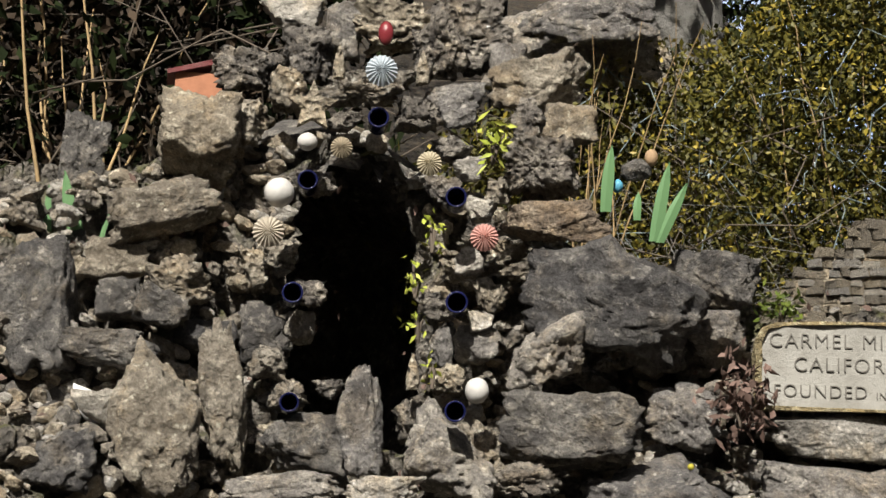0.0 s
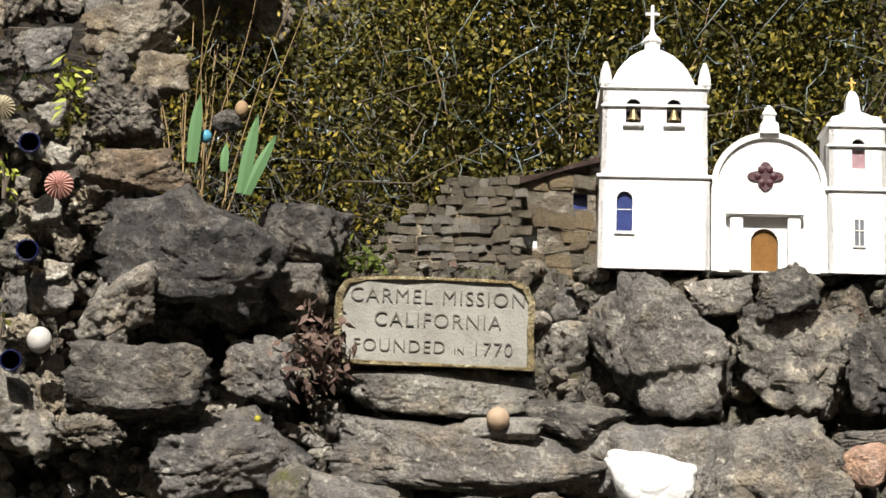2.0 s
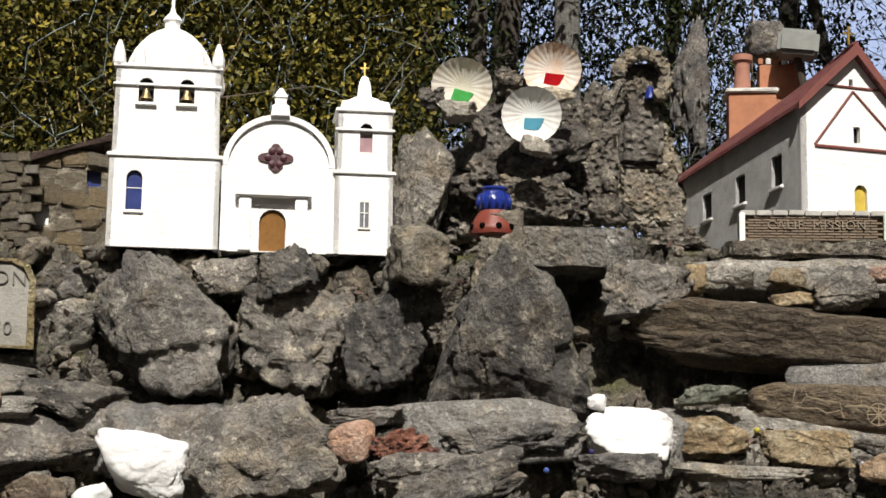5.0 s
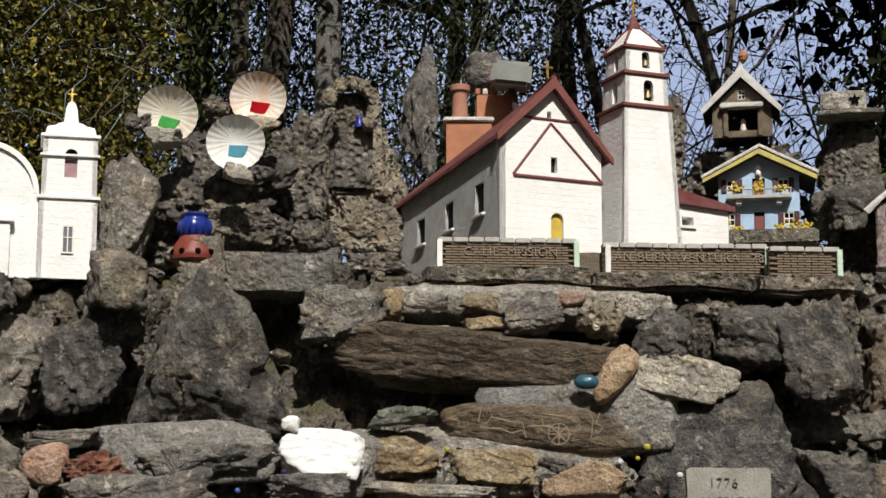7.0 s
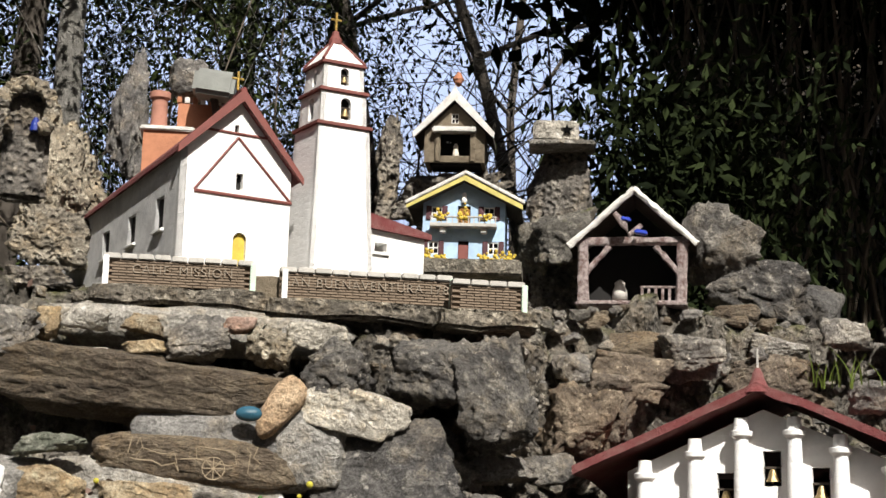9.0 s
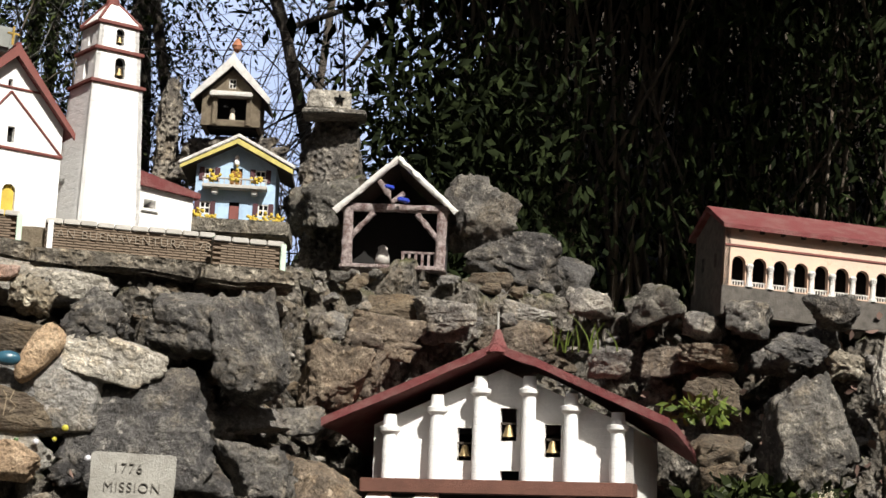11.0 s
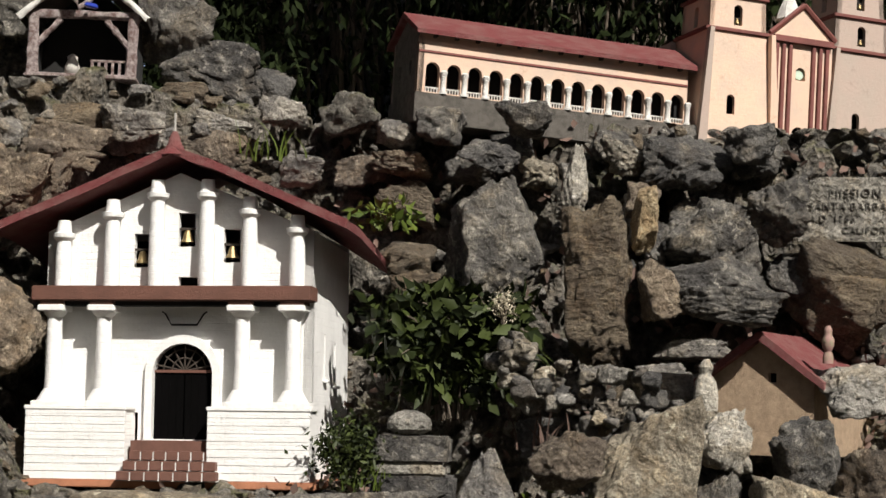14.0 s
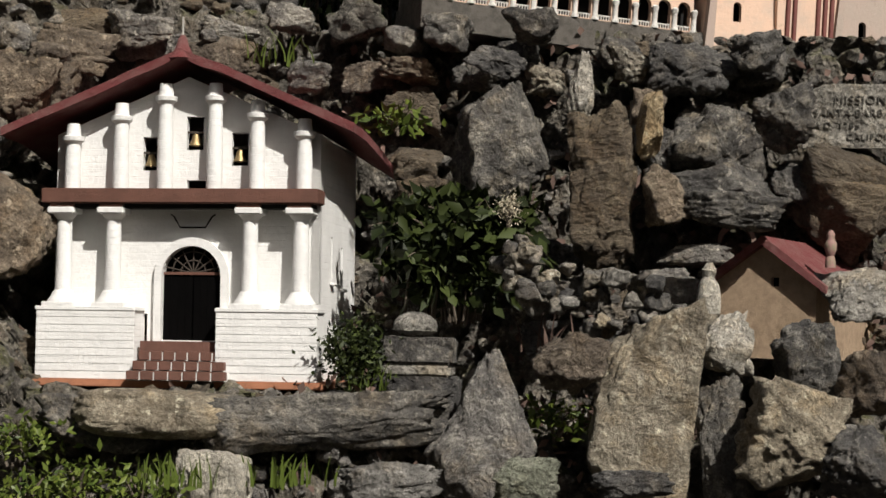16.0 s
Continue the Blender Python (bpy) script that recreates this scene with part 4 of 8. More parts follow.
def dolores(m, u):
    s = Site("pillared_church_model", m, u, "white brick model mission church with columns and red roof")
    front = s.add("front_wall", panel([(-250, 120), (-70, 120), (-70, 68), (92, 68), (92, 120), (252, 120), (252, 452), (0, 560), (-250, 452)],
                                      [arch(14, 112, 72, 246, 14), rect(-85, -54, 386, 448), rect(-2, 30, 424, 486), rect(84, 115, 395, 456), rect(0, 36, 345, 368)], 16, 0), WHITE)
    # near-black block stands in for the shade inside the church
    s.add("dark_inside", box(-225, 225, 70, 300, 80, 440), SHADEFILL, "", front)
    wall = s.add("side_wall", moved(panel([(0, 0), (340, 0), (340, 440), (0, 452)], [rect(105, 121, 190, 270), rect(205, 221, 180, 255)], 16, 0), pose(252, 0, 0, 0, 0, 90)), WHITE)
    for y, z in ((113, 184), (213, 174)):
        s.add("window_sill", box(250, 262, y - 13, y + 13, z - 6, z, 2), WHITE, "", wall)
        s.add("pane", box(240, 242, y - 10, y + 10, z, z + 84), GREYGLASS, "", wall)
    s.add("side_wall", box(-250, -234, 0, 340, 0, 452), WHITE)
    s.add("back_wall", panel([(-250, 0), (252, 0), (252, 452), (0, 560), (-250, 452)], (), 16, 330), WHITE)
    # podium blocks of thin whitewashed courses
    for x0, x1 in ((-262, -76), (76, 262)):
        block = s.add("podium", box(x0 + 2, x1 - 2, -56, 10, 0, 126), WHITE, "whitewashed brick podium")
        for r in range(9):
            s.add("brick_course", worn(box(x0, x1, -59, -50, r * 14 + 0.25, r * 14 + 13.75, 0.7), 0.6, 0.06), WHITE, "", block)
        s.add("podium_cap", box(x0 - 2, x1 + 2, -61, 10, 124, 132, 1.5), WHITE, "", block)
    # steps
    stair = s.add("stairs", box(-70, 90, -40, 60, 0, 70), BRICKRED, "brown brick steps with pale joints")
    for i, (hw, y0) in enumerate(((92, -92), (86, -74), (81, -56), (76, -38))):
        s.add("mortar_bed", box(12 - hw + 2, 12 + hw - 2, y0 + 2, 60, i * 17.5, i * 17.5 + 15), PLASTER, "", stair)
        n = 7
        for k in range(n):
            x0 = 12 - hw + 2 * hw * k / n
            s.add("brick", box(x0 + 1.4, x0 + 2 * hw / n - 1.4, y0, y0 + 20, i * 17.5 + 1, i * 17.5 + 16.8, 0.8), BRICKRED, "", stair)
    # door and its frame
    outer, inner = arch(14, 140, 70, 262, 14), arch(14, 112, 72, 246, 14)
    s.add("door_frame", panel([(14 - 70, 70), (14 - 56, 70)] + [p for p in reversed(inner[2:])] + [(14 + 56, 70), (14 + 70, 70)] + outer[2:], (), 12, -10), WHITE, "", front)
    door = s.add("door_leaf", box(-42, 13, 6, 10, 70, 194, 1), BLACK, "black double door with lattice fanlight", front)
    door2 = s.add("door_leaf", box(15, 70, 6, 10, 70, 194, 1), BLACK, "", front)
    for x in (-28, -14, 0, 28, 42, 56):
        s.add("door_groove", box(x - 0.7, x + 0.7, 5.4, 6.2, 74, 190), BLACK, "", door)
    s.add("transom", box(-42, 70, 3, 9, 193, 198), BROWNTRIM, "", front)
    for k in range(7):
        a = math.pi * (k + 0.5) / 7
        s.add("fanlight_bar", tube_bm([(14, 6, 196), (14 + 54 * math.cos(a), 6, 196 + 50 * math.sin(a))], [1.6, 1.6], 6), WOODDARK, "", front)
    for r in (24, 40):
        s.add("fanlight_bar", tube_bm([(14 + r * math.cos(a), 6, 196 + r * math.sin(a)) for a in np.linspace(0, math.pi, 14)], [1.5] * 14, 6), WOODDARK, "", front)
    iron = [(-28, -3, 304), (-22, -3, 300), (-16, -4, 290), (-10, -4, 280), (38, -4, 280), (44, -4, 290), (50, -3, 300), (56, -3, 304)]
    s.add("iron_bracket", tube_bm(iron, [1.6] * len(iron), 6), BLACK, "thin black iron bracket", front)
    # columns
    for x in (-222, -128, 130, 224):
        col = s.add("column", turned([(16, 160), (15, 200), (13.5, 300)], 16, Matrix.Translation((x, -30, 0))), WHITE, "", None, True)
        s.add("column_base", turned([(30, 132), (30, 140), (26, 146), (22, 152), (19, 158), (16, 162)], 16, Matrix.Translation((x, -30, 0))), WHITE, "", col, True)
        s.add("plinth_block", box(x - 31, x + 31, -60, 0, 126, 140, 1.5), WHITE, "", col)
        s.add("capital", box(x - 25, x + 25, -56, -4, 302, 314, 2), WHITE, "", col)
        s.add("capital_neck", turned([(14, 292), (20, 298), (22, 303)], 16, Matrix.Translation((x, -30, 0))), WHITE, "", col, True)
        s.add("corbel", box(x - 22, x + 22, -52, 0, 314, 322, 1), BROWNTRIM, "", col)
    beam = s.add("beam", worn(box(-258, 260, -58, 2, 321, 348, 2), 0.8, 0.05), BROWNTRIM, "weathered brown beam")
    # near-black strip put in as the shade under the beam
    s.add("beam_underside", box(-244, 246, -40, 0, 313, 321), SHADEFILL, "", beam)
    for x, top in ((-212, 448), (-120, 486), (-36, 522), (58, 522), (138, 490), (226, 456)):
        col = s.add("column", turned([(15, 348), (15, 400), (13, top - 14)], 14, Matrix.Translation((x, -22, 0))), WHITE, "", None, True)
        s.add("capital", turned([(13, top - 16), (20, top - 10), (21, top - 2), (14, top), (12, top + 22)], 14, Matrix.Translation((x, -22, 0))), WHITE, "", col, True)
    for x, z in ((-70, 394), (14, 432), (99, 403)):
        bell(s, x, 5, z, 25, front)
    # roof: boards that droop towards the back
    bm = bmesh.new()
    prof = [(-338, 460), (-170, 530), (-70, 574), (-30, 590), (0, 604), (30, 590), (74, 576), (170, 534), (324, 466)]
    grid = []
    for y, drop, wide in ((-62, 0, 0), (60, -4, 2), (200, -24, 8), (360, -52, 14)):
        grid.append([bm.verts.new((x + (wide if x > 0 else -wide if x < 0 else 0), y, z + drop * (abs(x) / 312))) for x, z in prof])
    for a, b in zip(grid, grid[1:]):
        for i in range(len(prof) - 1):
            bm.faces.new((a[i], a[i + 1], b[i + 1], b[i]))
    out = bmesh.ops.extrude_face_region(bm, geom=bm.faces[:])
    bmesh.ops.translate(bm, vec=(0, 0, -16), verts=[g for g in out["geom"] if isinstance(g, bmesh.types.BMVert)])
    roof = s.add("roof", worn(bm, 1.5, 0.04, 2), REDROOF, "chipped red-painted board roof")
    s.add("ridge_knob", turned([(26, 586), (18, 598), (12, 610), (9, 622), (4, 630)], 10, Matrix.Translation((0, -46, 0))), REDROOF, "", roof, True)
    s.add("spike", turned([(2.4, 626), (2, 664)], 6, Matrix.Translation((0, -46, 0))), COPING, "", roof)
    s.add("footing", worn(box(-275, 275, -66, 345, -14, 0, 2), 1, 0.05), ORANGE, "thin orange brick footing")
    return s.ob


def barbara(m, u):
    s = Site("arcaded_church_model", m, u, "peach model mission church with arcade and twin towers")
    n, pitch, long = 13, 38.4, 506
    holes = [arch(16 + pitch * (i + 0.28), 25, 24, 76) for i in range(n)]
    arc = s.add("arcade_wall", panel(rect(0, long, 22, 128), [[(x, max(z, 24.5)) for x, z in h] for h in holes], 12, 0), PEACH, "peach arcade wall with round arches")
    s.add("plinth", worn(box(-4, long + 4, -6, 150, -30, 22, 1), 1.0, 0.1), GREYBRICK, "low grey stone plinth")
    # shade behind the arches is put in as a near-black block
    s.add("dark_inside", box(20, long, 40, 140, 24, 120), SHADEFILL, "", arc)
    for i in range(n):
        x = 16 + pitch * (i + 0.78)
        col = s.add("column", turned([(7, 22), (7, 25), (4.6, 28), (4.2, 52), (6, 56), (6.6, 60), (4.5, 63)], 12, Matrix.Translation((x, -3, 0))), SNOW, "pale stone column", arc, True)
        hx = 16 + pitch * (i + 0.28)
        for k in range(5):
            s.add("baluster", box(hx - 11 + k * 5, hx - 9.4 + k * 5, 1, 3, 22, 31), SNOW, "", col)
        s.add("rail", box(hx - 12, hx + 12, 0.5, 3.5, 31, 33), SNOW, "", col)
        s.add("rafter_end", box(hx - 3, hx + 3, -10, 2, 118, 127), WOODDARK, "", arc)
    s.add("red_band", box(0, long, -2, 1, 92, 95.5), REDTRIM, "", arc)
    end = s.add("end_wall", moved(panel([(-150, -30), (0, -30), (0, 124), (-75, 162), (-150, 124)], [rect(-52, -38, 58, 84), rect(-115, -100, 58, 84), rect(-60, -46, 0, 20)], 10, 0), pose(0, 0, 0, 0, 0, -90)), GREYBRICK, "grey stone gable end")
    s.add("back_wall", box(0, long, 140, 150, -30, 128), PEACHSHADE)
    roof = bmesh.new()
    pr = [(-16, 120), (75, 164), (166, 120), (166, 128), (75, 174), (-16, 128)]
    roof = moved(panel([(y, z) for y, z in pr], (), long + 20, 0), pose(long + 10, 0, 0, 0, 0, 90))
    s.add("roof", worn(roof, 1.2, 0.05, 2), REDROOF, "weathered red roof")
    # the second tower's shade is in its darker peach
    for k, (x, y0, mat) in enumerate(((long + 84, -26, PEACH), (long + 352, -6, PEACHSHADE))):
        tw = stepped_tower(s, x, 150, [(-30, 200, 74, 63), (203, 266, 57, 55), (269, 330, 50, 47)], 124, mat, REDTRIM, y0, [(-14, 46, 82, 16, False), (0, 212, 250, 17, True), (0, 282, 318, 17, True)])
        s.add("dark_inside", box(x - 38, x + 38, y0 + 26, y0 + 106, -10, 326), SHADEFILL, "", tw)
        bell(s, x, y0 + 10, 216, 10, tw)
        bell(s, x, y0 + 17, 286, 10, tw)
        for q in (-1, 1):
            # left buttresses take the shade-darkened peach
            s.add("buttress", panel([(x + q * 72 - 9, -30), (x + q * 72 + 9, -30), (x + q * 61 + 4, 198), (x + q * 61 - 4, 198)], (), 14, y0 - 18), mat if q > 0 else PEACHSHADE, "", tw)
        d = s.add("dome", turned([(54, 332), (50, 340), (42, 352), (30, 366), (16, 376), (8, 380), (7, 388), (9, 392), (3, 402)], 12, Matrix.Translation((x, y0 + 65, 0))), REDROOF, "red dome", tw, True)
        s.add("cross", cross_bm(x, y0 + 65, 400, 22, 12, 1.4), GOLD, "", d)
    x0, x1 = long + 164, long + 272
    c = (x0 + x1) / 2
    fac = s.add("church_front", panel(rect(x0 - 10, x1 + 10, -30, 200), [arch(c, 27, -14, 42), arch(c, 20, 128, 152)], 14, -16), PEACH, "peach church front with red pilasters")
    s.add("dark_inside", box(x0, x1, 6, 20, -20, 100), SHADEFILL, "", fac)
    s.add("round_window", turned([(10, 0), (9, 3)], 14, pose(c, -8, 140, 90)), GREENPOST, "", fac)
    for x in (x0 + 2, x0 + 16, c - 24, c + 24, x1 - 16, x1 - 2):
        s.add("pilaster", box(x - 3.5, x + 3.5, -22, -15, -20, 192, 0.8), REDTRIM, "dark red pilaster", fac)
    s.add("base_band", box(x0 - 6, x1 + 6, -24, -15, -28, -18), REDTRIM, "", fac)
    s.add("entablature", box(x0 - 8, x1 + 8, -26, 0, 194, 206, 1), REDTRIM, "", fac)
    ped = s.add("pediment", panel([(x0 - 8, 206), (x1 + 8, 206), (c, 262)], (), 12, -18), PEACH, "", fac)
    for a, b in (((x0 - 14, 208), (c, 268)), ((x1 + 14, 208), (c, 268))):
        s.add("raking_cornice", tube_bm([(a[0], -20, a[1]), (b[0], -20, b[1])], [5, 5], 6), REDTRIM, "", ped)
    s.add("pinnacle", turned([(24, 250), (20, 268), (10, 290), (4, 300)], 8, Matrix.Translation((c - 4, 30, 0))), SNOW, "white pinnacle with a cross", ped)
    s.add("cross", cross_bm(c - 4, 30, 298, 26, 15, 1.5), SNOW, "", ped)
    s.add("church_body", box(long + 20, long + 390, 120, 420, -30, 200), PEACHSHADE)
    return s.ob


def casita(m, u):
    s = Site("adobe_house_model", m, u, "tan stucco model house with dark red roof")
    adobe = plain_material("tan_stucco", (0.54, 0.39, 0.26), 0.95, grime=0.5, scale=120, bump=1.0, depth=0.008)
    w = s.add("gable_wall", panel([(-95, -80), (95, -80), (95, 50), (0, 118), (-95, 50)], [rect(12, 27, 46, 62)], 14, 0), adobe)
    s.add("side_wall", box(-95, -81, 14, 330, -80, 50), adobe)
    s.add("side_wall", box(81, 95, 14, 330, -80, 50), adobe)
    # thin near-black block paints the shade behind the little window
    s.add("dark_inside", box(-60, 60, 20, 24, -40, 90), SHADEFILL, "", w)
    s.add("roof", worn(panel([(-118, 34), (0, 118), (118, 34), (118, 48), (0, 134), (-118, 48)], (), 360, -18), 1.5, 0.05, 2), REDROOF, "dark red board roof")
    return s.ob


carmel(pose(-1.748, 3.105, 1.838, 0, 0, 25), 0.001194)
ventura(pose(-0.648, 3.607, 1.903, 0, 0, 34), 0.001287)
blue_house(pose(-0.07, 4.236, 2.071, 0, 0, 1), 0.00135)
chalet(pose(-0.112, 4.381, 2.36, 0, 0, 0), 0.00124)
creche(pose(0.351, 4.143, 1.966, 0, 0, -4), 0.00138)
dolores(pose(0.620, 3.56, 1.021, 0, -1.2, -16), 0.001145)
barbara(pose(1.135, 3.834, 1.885, 0, 2, 10), 0.00137)
casita(pose(1.838, 3.421, 1.205, 0, 0, -40), 0.00122)
WALL_YAW = 15
brick_wall("brick_wall", pose(-0.767, 3.483, 1.887, 0, 0, WALL_YAW), 0.315, 0.066, 0.03, "CALIF. MISSION", (0.004, 0.312), "low brown brick wall with raised lettering and pale coping")
brick_wall("brick_wall", pose(-0.403, 3.543, 1.873, 0, 0, WALL_YAW), 0.372, 0.066, 0.03, "SAN BUENAVENTURA 1782", (0.01, 0.37), "long brown brick wall with raised lettering and pale coping")
brick_wall("brick_wall", pose(-0.039, 3.567, 1.859, 0, 0, WALL_YAW), 0.158, 0.064, 0.03, "", (0.155,), "short end of a brown brick wall with pale coping")

# ---- rocks of the bank, from the grotto along to the arcaded church ----
# round the grotto
rock(-3.582, 1.75, 1.769, 0.228, 0.331, 0.205, 49, -2, "dark", 1)
rock(-3.595, 1.765, 1.517, 0.228, 0.251, 0.182, 49, -2, "dark", 2)
rock(-3.399, 1.964, 2.134, 0.194, 0.217, 0.155, 44, 10, "tan", 3)
rock(-3.416, 1.901, 1.976, 0.249, 0.121, 0.097, 45, -16, "tan", 4)
rock(-3.729, 1.965, 2.141, 0.107, 0.182, 0.096, 48, 2, "dark", 5)
rock(-3.388, 2.104, 2.319, 0.165, 0.128, 0.116, 42, -2, "tufa", 6)
rock(-3.265, 2.178, 2.351, 0.146, 0.158, 0.131, 40, -2, "tufa", 7)
rock(-3.268, 2.109, 2.25, 0.096, 0.12, 0.077, 41, -2, "paletufa", 8)
rock(-3.460, 1.838, 1.557, 0.123, 0.139, 0.090, 46, -20, "white", 18, rough=0.08)
rock(-3.486, 1.85, 1.859, 0.139, 0.093, 0.074, 46, 8, "tan", 10)
rock(-3.381, 1.928, 1.818, 0.137, 0.131, 0.118, 44, -12, "paletufa", 11)
rock(-3.449, 1.837, 1.78, 0.108, 0.091, 0.082, 46, -2, "dark", 12)
rock(-3.368, 1.874, 1.763, 0.113, 0.079, 0.071, 45, 13, "dark", 13)
# rocks 14, 17, 19, 20 in dark stone, standing in for shade here
rock(-3.428, 1.802, 1.678, 0.213, 0.084, 0.076, 46, 4, "dark", 14)
rock(-3.314, 1.824, 1.534, 0.234, 0.327, 0.141, 45, 4, "tan", 15, point=0.45)
rock(-3.252, 1.936, 1.586, 0.105, 0.322, 0.084, 43, -10, "tan", 16, point=0.3)
rock(-3.432, 1.697, 1.44, 0.164, 0.142, 0.113, 48, -27, "dark", 17)
rock(-3.424, 1.802, 1.567, 0.123, 0.117, 0.094, 46, -32, "pale", 18)
rock(-3.28, 2.082, 1.735, 0.116, 0.127, 0.093, 41, -2, "dark", 19)
rock(-3.131, 2.046, 1.505, 0.183, 0.133, 0.106, 40, -2, "dark", 20)
rock(-3.035, 2.091, 1.552, 0.108, 0.226, 0.065, 38, 0, "grey", 21, point=0.3)
rock(-2.865, 2.175, 1.496, 0.206, 0.179, 0.143, 35, 18, "grey", 22)
rock(-2.986, 2.21, 1.558, 0.095, 0.095, 0.086, 36, -2, "tufa", 23)
rock(-3.313, 2.083, 1.867, 0.082, 0.106, 0.066, 42, -2, "paletufa", 24)
rock(-3.347, 2.068, 2.188, 0.12, 0.12, 0.096, 42, -2, "paletufa", 25)
rock(-3.244, 2.045, 1.671, 0.091, 0.08, 0.064, 41, -2, "paletufa", 26)
rock(-3.059, 1.902, 1.404, 0.243, 0.074, 0.067, 40, -6, "grey", 27)
rock(-2.921, 2.032, 1.416, 0.16, 0.059, 0.053, 37, 2, "pale", 28)
rock(-3.128, 2.278, 2.432, 0.183, 0.134, 0.121, 37, -2, "paletufa", 29)
rock(-3.033, 2.317, 2.377, 0.133, 0.206, 0.12, 36, -2, "tufa", 30)
rock(-3.223, 2.223, 2.405, 0.086, 0.135, 0.077, 39, -2, "grey", 31)
rock(-3.383, 2.236, 2.48, 0.153, 0.089, 0.08, 41, -2, "pale", 32)
rock(-3.117, 2.176, 2.259, 0.225, 0.095, 0.076, 38, -2, "paletufa", 33)
rock(-3.02, 2.228, 2.198, 0.106, 0.082, 0.066, 36, -2, "tufa", 34)
rock(-2.994, 2.311, 2.233, 0.143, 0.119, 0.095, 35, -2, "grey", 35)
rock(-2.885, 2.483, 2.311, 0.232, 0.141, 0.098, 32, -6, "tan", 36, boxy=0.72)
rock(-2.818, 2.494, 2.211, 0.133, 0.103, 0.092, 31, -2, "tan", 37)
rock(-2.809, 2.371, 2.091, 0.173, 0.156, 0.141, 32, -2, "tufa", 38)
rock(-2.834, 2.362, 2.194, 0.088, 0.111, 0.079, 33, -2, "tufa", 39, point=0.4)
rock(-2.76, 2.362, 1.968, 0.246, 0.097, 0.078, 32, -5, "rust", 40)
rock(-2.81, 2.393, 1.881, 0.208, 0.069, 0.062, 32, -10, "paletufa", 41)
rock(-2.668, 2.437, 1.814, 0.384, 0.254, 0.178, 30, 6, "dark", 42, level=5)
rock(-2.753, 2.32, 1.7, 0.161, 0.155, 0.14, 32, -2, "grey", 43)
rock(-2.706, 2.344, 1.545, 0.287, 0.154, 0.139, 31, 0, "dark", 44)
rock(-2.529, 2.626, 1.881, 0.164, 0.129, 0.116, 26, 10, "dark", 45)
rock(-2.518, 2.593, 1.752, 0.127, 0.116, 0.104, 26, -2, "grey", 46)
rock(-2.559, 2.544, 1.593, 0.154, 0.137, 0.096, 27, 10, "grey", 47)
rock(-2.862, 2.283, 1.492, 0.123, 0.156, 0.098, 34, -2, "paletufa", 48)
rock(-3.026, 2.918, 2.613, 0.347, 0.18, 0.144, 31, -2, "grey", 49)
rock(-3.089, 2.491, 2.467, 0.216, 0.216, 0.13, 35, -2, "tufa", 50)
rock(-3.142, 3.032, 2.605, 0.474, 0.273, 0.137, 31, -2, "grey", 51)
rock(-2.973, 3.082, 2.535, 0.17, 0.17, 0.102, 29, -2, "tan", 52)
rock(-2.943, 2.447, 2.348, 0.086, 0.111, 0.069, 33, -2, "grey", 53)
rock(-3.424, 2.081, 2.095, 0.109, 0.169, 0.087, 43, -2, "paletufa", 54)
rock(-3.422, 2.065, 1.944, 0.167, 0.096, 0.077, 43, -2, "paletufa", 55)
rock(-3.368, 1.993, 1.716, 0.139, 0.081, 0.065, 43, -2, "dark", 56)
rock(-3.609, 1.873, 1.932, 0.132, 0.072, 0.065, 47, -2, "grey", 57)
rock(-2.888, 2.383, 1.921, 0.105, 0.07, 0.063, 33, -2, "paletufa", 58)
rock(-2.613, 2.518, 1.724, 0.126, 0.103, 0.083, 28, -2, "dark", 59)
rock(-2.749, 2.253, 1.446, 0.142, 0.076, 0.069, 32, -2, "tufa", 60)
# small stones that frame the mouth
rock(-3.122, 2.112, 2.171, 0.081, 0.052, 0.047, 39, -2, "tufa", 61)
rock(-3.17, 2.089, 2.04, 0.087, 0.058, 0.052, 40, -2, "tufa", 62)
rock(-3.19, 2.103, 1.815, 0.08, 0.063, 0.057, 40, -2, "tufa", 63)
rock(-3.221, 2.118, 1.748, 0.069, 0.069, 0.062, 40, -2, "grey", 64)
rock(-3.251, 2.088, 1.899, 0.081, 0.07, 0.063, 41, -2, "paletufa", 65)
rock(-3.191, 2.059, 1.603, 0.09, 0.068, 0.061, 40, -2, "tufa", 66)
rock(-3.126, 2.103, 1.616, 0.068, 0.045, 0.041, 39, -2, "tufa", 67)
rock(-2.966, 2.252, 2.035, 0.087, 0.069, 0.062, 35, -2, "tufa", 68)
rock(-2.952, 2.257, 2.124, 0.093, 0.058, 0.052, 35, -2, "tufa", 69)
rock(-2.927, 2.286, 2.085, 0.07, 0.058, 0.052, 35, -2, "pale", 70)
rock(-2.987, 2.266, 1.797, 0.08, 0.069, 0.062, 36, -2, "tufa", 71)
rock(-2.934, 2.306, 1.894, 0.064, 0.064, 0.057, 35, -2, "pale", 72)
rock(-2.963, 2.288, 1.875, 0.058, 0.058, 0.052, 35, -2, "paletufa", 73)
rock(-2.891, 2.325, 1.823, 0.069, 0.08, 0.055, 34, -2, "paletufa", 74)
rock(-2.909, 2.309, 1.723, 0.103, 0.08, 0.064, 34, -2, "grey", 75)
rock(-2.898, 2.301, 1.768, 0.057, 0.046, 0.041, 34, -2, "pale", 76)
rock(-2.979, 2.28, 1.723, 0.063, 0.103, 0.051, 35, -2, "grey", 77)
rock(-2.957, 2.282, 1.653, 0.08, 0.069, 0.055, 35, -2, "paletufa", 78)
rock(-2.916, 2.315, 2.006, 0.07, 0.058, 0.052, 34, -2, "pale", 79)
